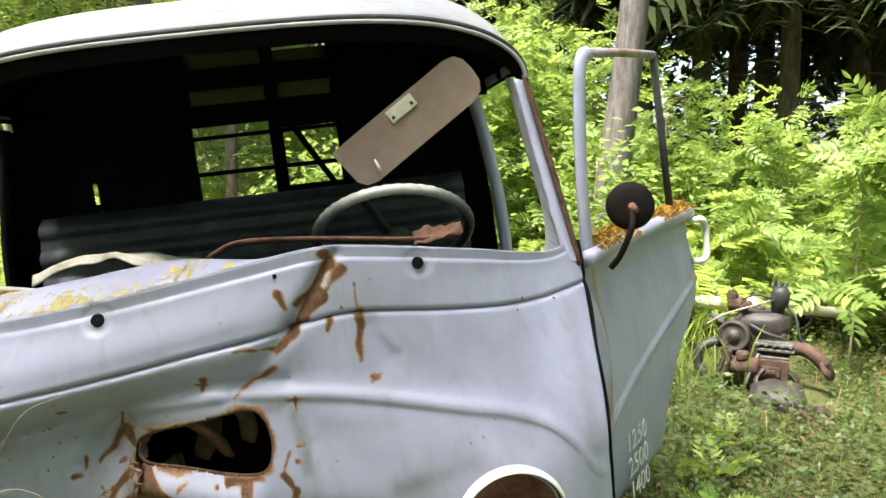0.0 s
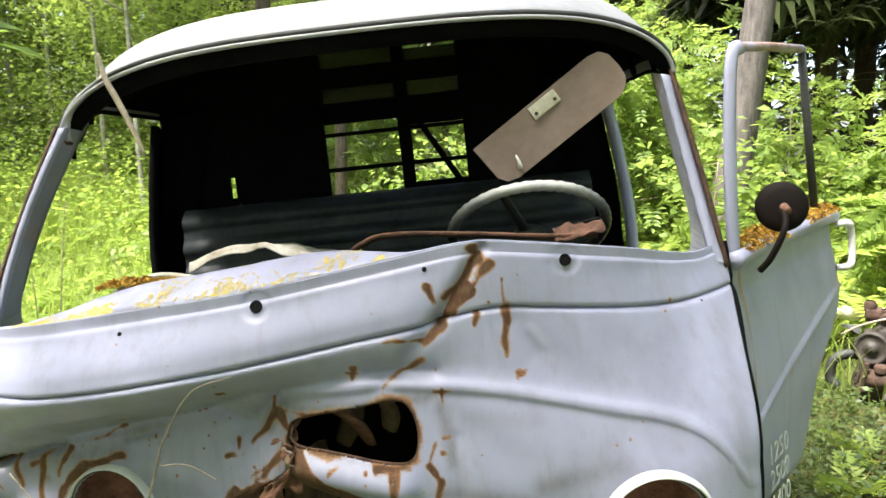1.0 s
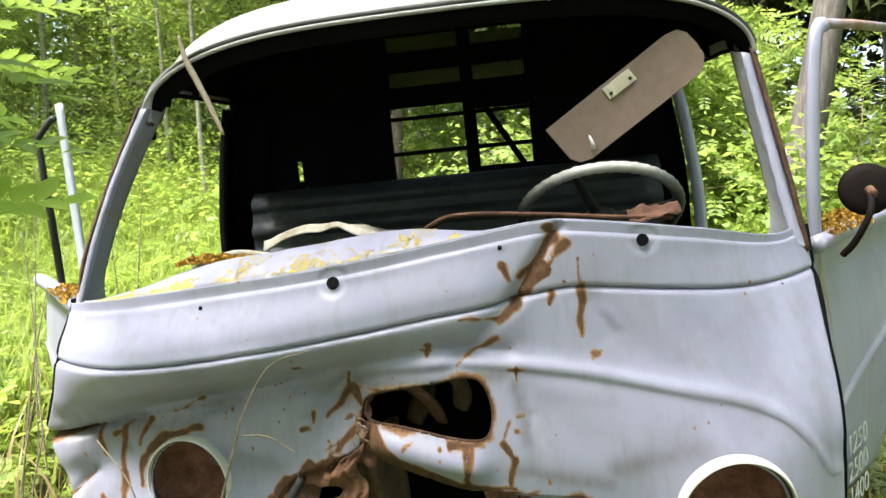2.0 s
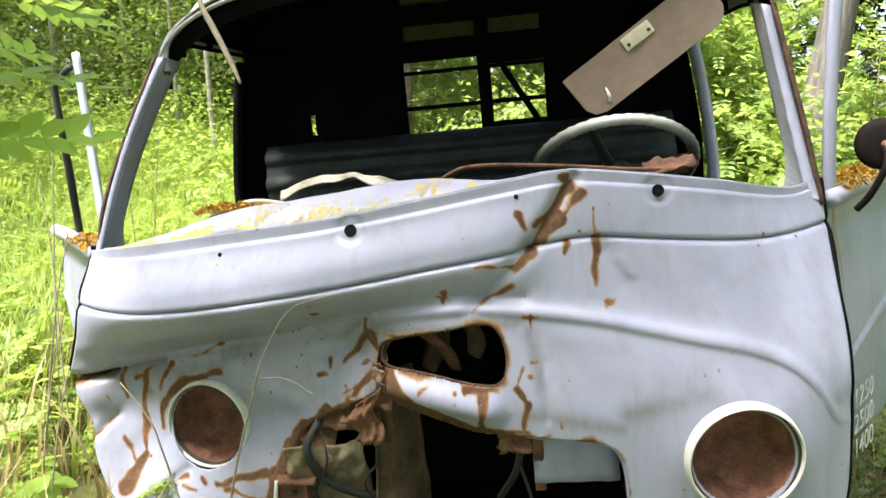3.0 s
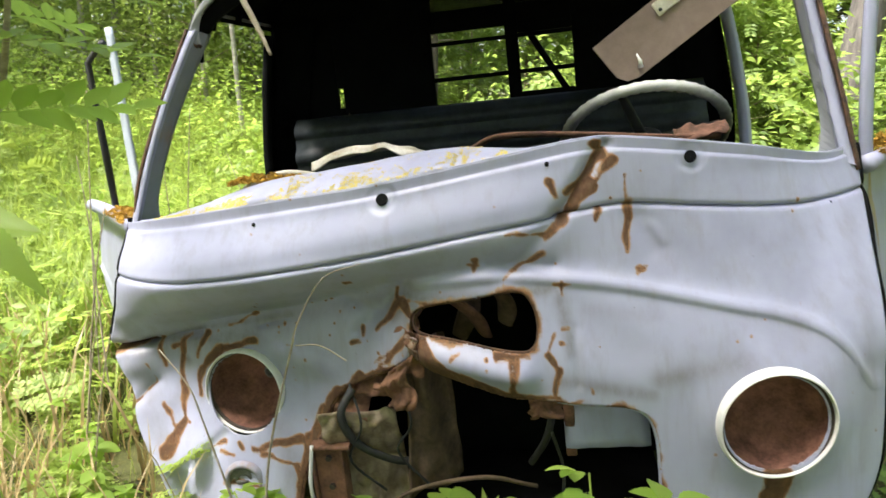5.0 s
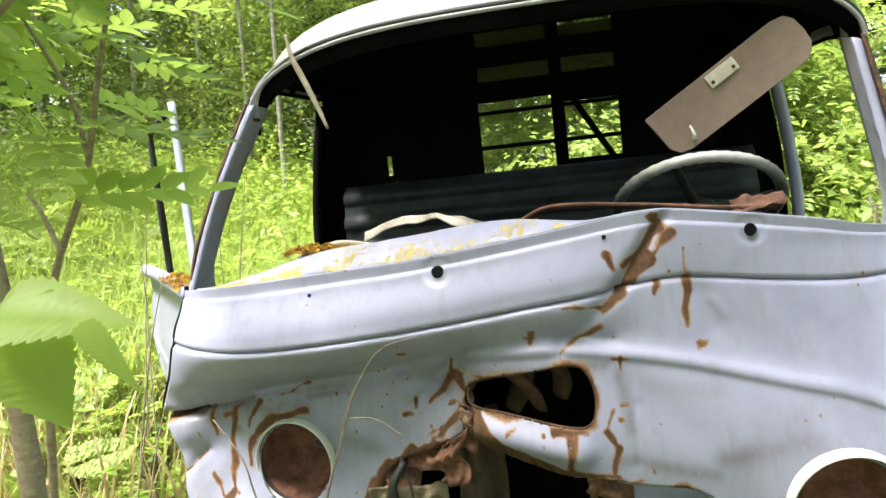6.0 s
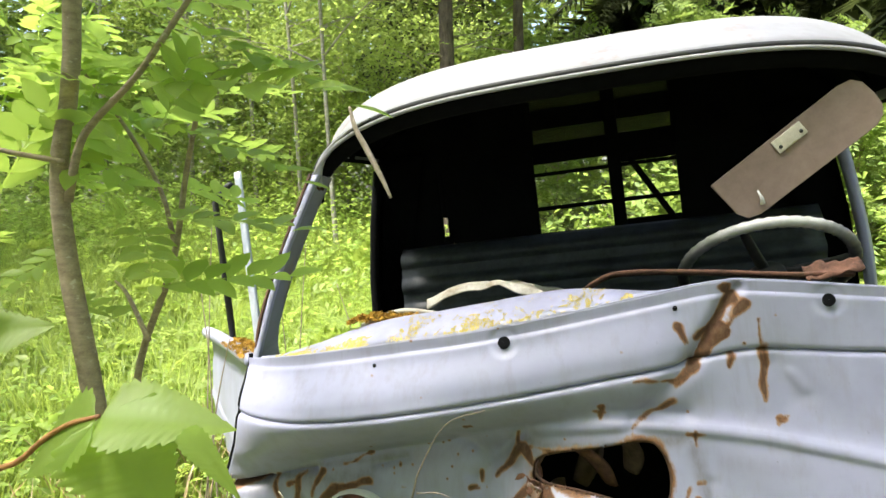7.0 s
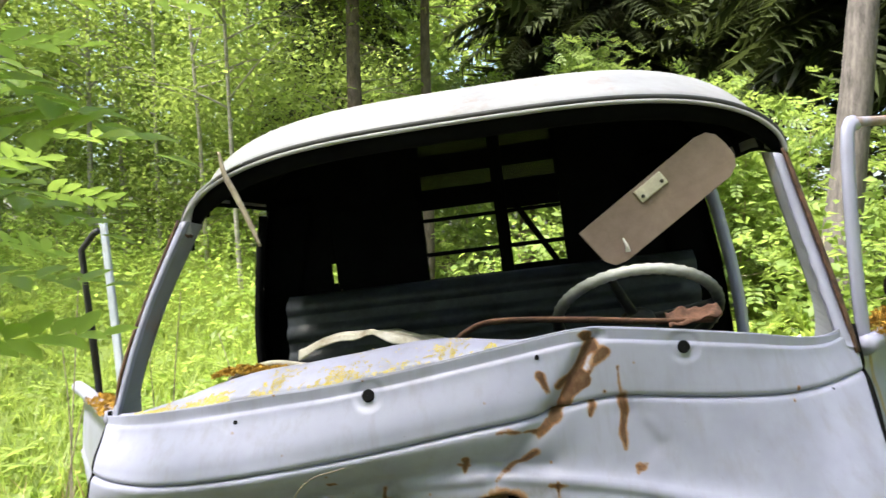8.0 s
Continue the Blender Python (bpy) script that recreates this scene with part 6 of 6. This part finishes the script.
eng("oil_pan", lump(0.15, 0.13, 0.07, (-0.1, 0.05, 0.06), 17, 0.12), IRON, "", 0, True)
for pts, r, mat in (([(-0.05, -0.1, 0.2), (-0.08, -0.14, 0.12), (-0.1, -0.15, 0.05)], 0.007, ALLOY), ([(-0.1, -0.06, 0.33), (-0.02, -0.09, 0.3), (0.05, -0.08, 0.28)], 0.009, RUBBER), ([(-0.3, 0.0, 0.3), (-0.22, -0.02, 0.36), (-0.08, -0.02, 0.42), (0.0, 0.0, 0.45)], 0.005, TWIG),
                    ([(0.06, 0.04, 0.42), (0.1, 0.0, 0.38), (0.12, -0.02, 0.3), (0.14, -0.02, 0.25)], 0.007, RUBBER), ([(-0.24, -0.06, 0.25), (-0.2, -0.11, 0.2), (-0.22, -0.12, 0.1)], 0.006, IRON), ([(0.0, -0.01, 0.46), (-0.08, -0.02, 0.47), (-0.14, 0.0, 0.44)], 0.004, RUBBER), ([(0.15, 0.05, 0.32), (0.17, 0.02, 0.36), (0.165, 0.0, 0.4)], 0.006, IRON)):
    eng("pipe", tube(smooth_path(pts, 12), r, 7), mat, "", 0, True)
for i, (a, b) in enumerate((((1.3, 4.05, 0.42), (2.9, 4.0, 0.3)), ((1.9, 3.9, 0.4), (3.2, 4.5, 0.28)))):
    lg = new("fallen_log", mesh_of("fallen_log", *tube(smooth_path([a, ((a[0] + b[0]) / 2, (a[1] + b[1]) / 2, 0.36), b], 16), lambda q: 0.045 - 0.015 * q, 10, wobble=0.2), LOG))
    tagged(lg, "pale barkless fallen log in the grass", "log")

# blue drum and mossy mound far back on one side
bx, by = 3.8, 8.5
tagged(new("blue_tarp", mesh_of("blue_tarp", *sheet(14, 10, lambda s, t: (bx - 0.3 + 0.6 * s, by + 0.2 * math.sin(s * 3), 0.45 + 0.75 * t + 0.05 * noise.noise(Vector((s * 4, t * 4, 0))))), BLUE_PLASTIC)), "blue plastic sheet half hidden by leaves", "tarp").modifiers.new("solid", "SOLIDIFY").thickness = 0.02
def mound(name, x, y, r, h, mat, label):
    z = ground_z(x, y) - 0.05
    vf = sheet(24, 10, lambda s, t: (x + r * t * math.cos(s * 2 * math.pi), y + r * 0.7 * t * math.sin(s * 2 * math.pi), z + h * math.cos(t * math.pi / 2) * (1 + 0.3 * noise.noise(Vector((math.cos(s * 6.283) * t * 2, math.sin(s * 6.283) * t * 2, 1))))))
    return tagged(new(name, mesh_of(name, *vf, mat)), label, "mound")
mound("mossy_mound", 3.75, 7.0, 0.9, 0.55, MOSS, "low mound of orange moss among shrubs")
mound("sawn_stump", 0.8, 3.5, 0.16, 0.75, LOG, "pale broken stump behind the cab")

# ---- trees ----
tree("pine_tree", 1.36, 5.1, 9.0, 0.15, (0.085, 0.0), BARK, LEAF_BIRCH, 1, "stout grey pine trunk behind the open door", "tree", limbs=8, reach=1.2, start=0.6, per=20, wob=0.03)
for i, (x, y, h, r) in enumerate(((-2.56, 7.0, 9, 0.095), (-1.91, 7.5, 9, 0.07), (3.2, 8.0, 9, 0.13), (4.5, 10.0, 10, 0.16), (4.4, 9.0, 9, 0.14), (5.0, 8.0, 9, 0.15), (6.2, 9.5, 10, 0.16), (2.3, 10.5, 10, 0.15), (0.2, 11.5, 10, 0.15), (-1.2, 12.0, 10, 0.14), (5.6, 7.2, 8, 0.12), (-4.6, 12.5, 11, 0.14), (7.0, 7.8, 9, 0.14), (3.7, 7.0, 8, 0.12), (4.9, 6.6, 8, 0.12), (2.6, 8.2, 9, 0.14))):
    spruce(x, y, h, r, 100 + i, "dark spruce with bare lower branches", low=0.55 if y < 7.6 and x < 0 else 0.3 if x < 0 else 0.36, rows=26, reach=1.7)
for i, (x, y, h, r, lx) in enumerate(((-4.75, 8.0, 8, 0.035, -0.06), (-3.8, 7.0, 7.5, 0.033, -0.06), (-6.0, 9.0, 8, 0.04, -0.03), (-7.1, 9.0, 8, 0.05, 0.0), (-6.8, 9.4, 8, 0.04, -0.04), (-9.5, 10.0, 9, 0.06, -0.03), (-8.3, 8.5, 8, 0.045, 0.03), (-5.3, 10.5, 9, 0.05, -0.02), (-7.9, 11.0, 9, 0.06, 0.0), (-10.5, 8.0, 8, 0.06, 0.0), (-2.9, 8.2, 7, 0.03, -0.03))):
    tree("birch_tree", x, y, h, r, (lx, 0.0), BIRCH, LEAF_BIRCH, 200 + i, "slender pale birch with light leaves", "tree", limbs=26, reach=1.1, start=0.28, per=38, size=0.064, spread=0.22)
# broad unseen birch added behind the camera so that its crown shades the van
tree("birch_tree", -2.4, -0.55, 7.6, 0.13, (0.02, 0.04), BIRCH, LEAF_BIRCH, 260, "broad unseen birch added to shade the van", "tree", limbs=40, reach=2.3, start=0.52, per=11, size=0.12, spread=0.34)
# leafy shrubs
SHRUBS = ((2.0, 5.6, 1.6), (2.75, 5.2, 1.3), (3.4, 5.6, 1.1), (1.0, 5.9, 2.1), (0.4, 5.6, 1.9), (0.75, 6.8, 2.3), (4.4, 6.2, 1.3), (1.7, 6.9, 2.0), (-0.4, 7.4, 3.0), (-1.6, 8.0, 2.6), (4.1, 5.0, 1.4), (3.4, 4.4, 1.1), (0.0, 8.6, 3.4), (-2.4, 9.0, 2.8), (1.2, 8.6, 2.7))
for i, (x, y, h) in enumerate(SHRUBS):
    tree("rowan_shrub", x, y, h, 0.018, (0.05 * math.sin(i), 0.0), SAPLING, LEAF_ROWAN, 300 + i, "dense green rowan shrub", "shrub", limbs=15 if x < 1.9 else 11, reach=0.85, start=0.12, per=9 if x < 1.9 else 7, size=0.17, spread=0.15, wob=0.1, template=ROWAN_FAR)
for i, (x, y, h) in enumerate(((2.38, 3.55, 1.55), (2.9, 3.9, 1.3), (2.1, 4.3, 1.0), (3.1, 3.3, 1.2))):
    tree("rowan_shoot", x, y, h, 0.008, (0.0, 0.0), SAPLING, LEAF_ROWAN, 400 + i, "young rowan with feathery leaves in the undergrowth", "shrub", limbs=9, reach=0.3, start=0.25, per=2, size=0.22, spread=0.02, wob=0.03, template=ROWAN)
for i, (x, y, h) in enumerate(((-5.2, 8.6, 2.6), (-6.6, 9.6, 2.8), (-8.0, 9.4, 2.6), (-4.2, 9.4, 2.8), (-9.4, 8.8, 2.6), (-7.2, 10.4, 3.4), (-5.8, 10.6, 3.4), (-10.6, 9.5, 3.0), (-8.9, 10.8, 3.6), (-3.5, 10.8, 3.2), (-5.0, 9.6, 3.6), (-6.4, 11.4, 4.2), (-8.2, 12.0, 4.4), (-4.4, 11.6, 4.0))):
    tree("birch_shrub", x, y, h, 0.02, (0.0, 0.0), SAPLING, LEAF_FAR, 500 + i, "leafy young birch at the meadow's edge", "shrub", limbs=20, reach=1.1, start=0.08, per=46, size=0.07, spread=0.24, wob=0.15)


def woods(name, r0, r1, a0, a1, h, count, size, seed, mat, label):
    """Foliage of the far woods: clumps on a broad band."""
    r = np.random.default_rng(seed)
    n = count // 14
    a = np.radians(r.uniform(a0, a1, n))
    rad = r.uniform(r0, r1, n)
    z = h * r.random(n) ** 0.85
    c = np.stack([-0.4 + rad * np.sin(a), 1.0 + rad * np.cos(a), z + 0.2], 1)
    keep = np.array([noise.noise(Vector(p) * 0.55) > -0.22 for p in c])
    return put(name, foliage(r, c[keep], 14, 0.32, size, LEAF4), mat, label=label, category="woods", kind="stuff")


woods("far_woods", 12.5, 15, -64, 12, 7.5, 62000, 0.19, 1, LEAF_FAR, "sunlit leaves of the far birch woods")
woods("far_woods", 16, 20, -70, 16, 9, 38000, 0.3, 2, LEAF_FAR, "leaves of the deep woods")
woods("far_woods", 11, 14, 8, 60, 9, 30000, 0.2, 3, NEEDLES, "dark needles of the shady woods")
woods("far_woods", 21, 25, -22, 70, 13, 26000, 0.5, 4, NEEDLES, "dark needles of the deep spruce woods")
# unseen ring behind the camera, added tall and dense to block low sky
woods("far_woods", 9, 14, 68, 292, 14, 85000, 0.38, 5, LEAF_FAR, "unseen woods added behind the clearing to hold back low sky light")


def lawn(name, count, x0, x1, y0, y1, h0, h1, seed, mat, label, template=BLADE, test=None):
    r = np.random.default_rng(seed)
    x, y = r.uniform(x0, x1, count), r.uniform(y0, y1, count)
    if test is not None:
        k = test(x, y, r)
        x, y = x[k], y[k]
    z = np.array([ground_z(a, b) for a, b in zip(x, y)]) - 0.01
    h = r.uniform(h0, h1, len(x))
    a = r.random(len(x)) * 6.283
    lean = r.uniform(0.5, 1.6, len(x))
    wd = r.uniform(0.8, 1.6, len(x))
    c, s = np.cos(a), np.sin(a)
    zero = np.zeros(len(x))
    m = np.stack([np.stack([c * h * lean, s * h * lean, zero], 1), np.stack([-s * h * wd, c * h * wd, zero], 1), np.stack([zero, zero, h], 1), np.stack([x, y, z], 1)], 2)
    return put(name, scatter(*template, m), mat, label=label, category="grass", kind="stuff")


def off_van(x, y, r):
    u, v = x + 0.42, y - 1.33
    door = (u < -0.9) & (u > -1.75) & (v > -0.1) & (v < 1.2) & (r.random(len(x)) < 0.75)
    motor = (np.abs(x - 1.73) < 0.26) & (y > 2.8) & (y < 3.4)
    return ~(((np.abs(u + 0.05 * v) < 0.98) & (v > -0.02) & (v < 1.6)) | door | motor)


lawn("grass", 44000, -9, -1.3, 1.6, 10.5, 0.18, 0.5, 1, GRASS, "tall fresh green meadow grass", test=off_van)
lawn("grass", 30000, -6, -1.4, 2.2, 8, 0.3, 0.62, 9, GRASS, "fine tall meadow grass", test=off_van)
lawn("grass", 4200, -3.6, -1.5, 0.2, 4.5, 0.1, 0.3, 2, GRASS, "tall fresh green grass beside the van", test=off_van)
lawn("grass", 1600, 0.5, 5.5, 1.4, 8.5, 0.06, 0.18, 3, GRASS, "short forest grass", test=off_van)
lawn("grass", 7000, -1.9, 1.0, 0.4, 1.5, 0.03, 0.09, 4, GRASS, "short grass by the bumper", test=off_van)
lawn("dry_grass", 1300, -2.6, -1.5, 0.9, 2.8, 0.15, 0.5, 5, GRASS_DRY, "dry yellow grass stems", test=off_van)
lawn("dry_grass", 2200, 0.5, 4, 1.6, 6, 0.04, 0.18, 6, GRASS_DRY, "dry yellow grass stems", test=off_van)
lawn("grass", 6000, -5, 4, -5, 0.4, 0.05, 0.2, 8, GRASS, "short grass of the clearing")
lawn("grass", 9000, -1.6, 1.6, 3.0, 10.5, 0.2, 0.5, 7, GRASS, "tall grass behind the cab")


def herbs(name, count, x0, x1, y0, y1, h0, h1, size, seed, mat, label, template, test=None):
    r = np.random.default_rng(seed)
    x, y = r.uniform(x0, x1, count), r.uniform(y0, y1, count)
    k = off_van(x, y, r)
    x, y = x[k], y[k]
    z = np.array([ground_z(a, b) for a, b in zip(x, y)]) + r.uniform(h0, h1, len(x))
    return put(name, scatter(*template, frames_for(np.stack([x, y, z], 1), unit(r, len(x), 0.3), r.uniform(0.6, 1.3, len(x)) * size, r, 0.35)), mat, label=label, category="undergrowth", kind="stuff")


herbs("undergrowth", 15000, -9.5, -2.0, 4.8, 10.5, 0.25, 0.9, 0.058, 11, LEAF_NEAR, "tall sunlit herbs in the meadow", (np.array(LEAF4[0]), np.array(LEAF4[1])))
herbs("undergrowth", 26000, -8.5, -1.3, 1.6, 10, 0.05, 0.48, 0.05, 1, LEAF_NEAR, "low green herbs in the meadow", (np.array(LEAF4[0]), np.array(LEAF4[1])))
herbs("undergrowth", 330, -3.4, -1.5, 0.9, 4.5, 0.05, 0.38, 0.085, 2, LEAF_NEAR, "raspberry leaves in the grass", TREFOIL)
herbs("undergrowth", 16000, 0.75, 4.6, 1.7, 6.5, 0.02, 0.17, 0.033, 3, BILBERRY, "low bilberry leaves on the forest floor", (np.array(LEAF4[0]), np.array(LEAF4[1])))
herbs("undergrowth", 1000, 0.8, 5, 3.9, 8, 0.1, 0.6, 0.3, 4, FERN, "fern fronds in the undergrowth", FERN_FROND)
herbs("undergrowth", 900, -9, -1.6, 3, 9, 0.1, 0.4, 0.28, 5, FERN, "fern fronds in the meadow", FERN_FROND)
herbs("undergrowth", 1600, -1.9, 1.0, 0.4, 1.45, 0.02, 0.1, 0.035, 6, LEAF_ROWAN, "small leaves before the bumper", (np.array(LEAF4[0]), np.array(LEAF4[1])))

herbs("undergrowth", 9500, 0.5, 2.3, 1.3, 3.4, 0.0, 0.11, 0.028, 12, BILBERRY, "bilberry leaves and moss beside the van", (np.array(LEAF4[0]), np.array(LEAF4[1])))
lawn("grass", 1000, 0.5, 2.2, 1.25, 3.2, 0.05, 0.14, 13, GRASS, "thin grass beside the van", test=off_van)
lawn("dry_grass", 1000, 0.5, 2.2, 1.25, 3.2, 0.03, 0.1, 14, GRASS_DRY, "dry grass and litter beside the van", test=off_van)

herbs("undergrowth", 260, -2.6, -1.25, 0.95, 2.6, 0.03, 0.22, 0.2, 15, FERN, "fine horsetail-like fern fronds beside the van", FERN_FINE)
lawn("dry_grass", 500, -2.3, -1.2, 0.85, 2.2, 0.12, 0.42, 16, GRASS_DRY, "bent dry stems beside the van", test=off_van)


def litter(name, count, x0, x1, y0, y1, mat, seed, label):
    """Low cushions of moss and dead leaves between the stems."""
    r = np.random.default_rng(seed)
    x, y = r.uniform(x0, x1, count), r.uniform(y0, y1, count)
    k = off_van(x, y, r) & (np.array([noise.noise(Vector((a * 2.2, b * 2.2, seed))) for a, b in zip(x, y)]) > 0.02)
    x, y = x[k], y[k]
    z = np.array([ground_z(a, b) for a, b in zip(x, y)]) + r.uniform(0.0, 0.035, len(x))
    return put(name, scatter(*LEAF4, frames_for(np.stack([x, y, z], 1), unit(r, len(x), 0.5), r.uniform(0.012, 0.035, len(x)), r, 0.5)), mat, label=label, category="litter", kind="stuff")


litter("leaf_litter", 6500, 0.5, 3.0, 1.3, 4.2, LITTER, 21, "brown dead leaves and moss on the ground")
litter("leaf_litter", 7000, -2.3, -1.1, 0.8, 2.2, LITTER, 22, "brown dead leaves and moss on the ground")


# tall dry and green stalks standing in the grass beside the cab
for x0, y0, h, lx in ((-1.62, 1.95, 1.15, 0.05), (-1.5, 1.75, 0.95, -0.06), (-1.75, 1.7, 1.0, -0.08), (-1.42, 2.3, 0.95, -0.2), (-1.15, 2.45, 1.1, -0.02), (-1.95, 1.9, 1.2, 0.03), (-1.68, 1.45, 0.9, 0.12), (-1.58, 1.3, 0.7, 0.1), (-1.48, 1.2, 0.6, 0.08)):
    z0 = ground_z(x0, y0) - 0.03
    stem_thing("dry_stalk", [([(x0, y0, z0), (x0 + lx * 0.3, y0, z0 + h * 0.4), (x0 + lx * 0.6, y0 + 0.02, z0 + h * 0.75), (x0 + lx, y0 + 0.03, z0 + h)], lambda q: 0.0034 * (1 - 0.6 * q))], TWIG if lx < 0.06 else SAPLING, "thin dry stalk standing in the meadow grass", "twig")

# leafy herbs between the grass blades, and low bushes seen through the cab's rear window
herbs("undergrowth", 9000, -4.2, -1.35, 1.5, 5.2, 0.04, 0.34, 0.042, 31, LEAF_ROWAN, "leafy herbs among the meadow grass", oval_leaf(0.3, 3, 0.12))
herbs("undergrowth", 700, -5.0, -1.6, 2.0, 6.0, 0.1, 0.45, 0.2, 32, LEAF_BIRCH, "feathery meadow herbs", ROWAN_FAR)
for i, (x, y, h) in enumerate(((-0.75, 5.6, 1.3), (1.18, 4.5, 1.2))):
    tree("birch_shrub", x, y, h, 0.016, (0.0, 0.0), SAPLING, LEAF_ROWAN, 560 + i, "low leafy birch bush behind the cab", "shrub", limbs=12, reach=0.6, start=0.1, per=18, size=0.075, spread=0.16, wob=0.1)
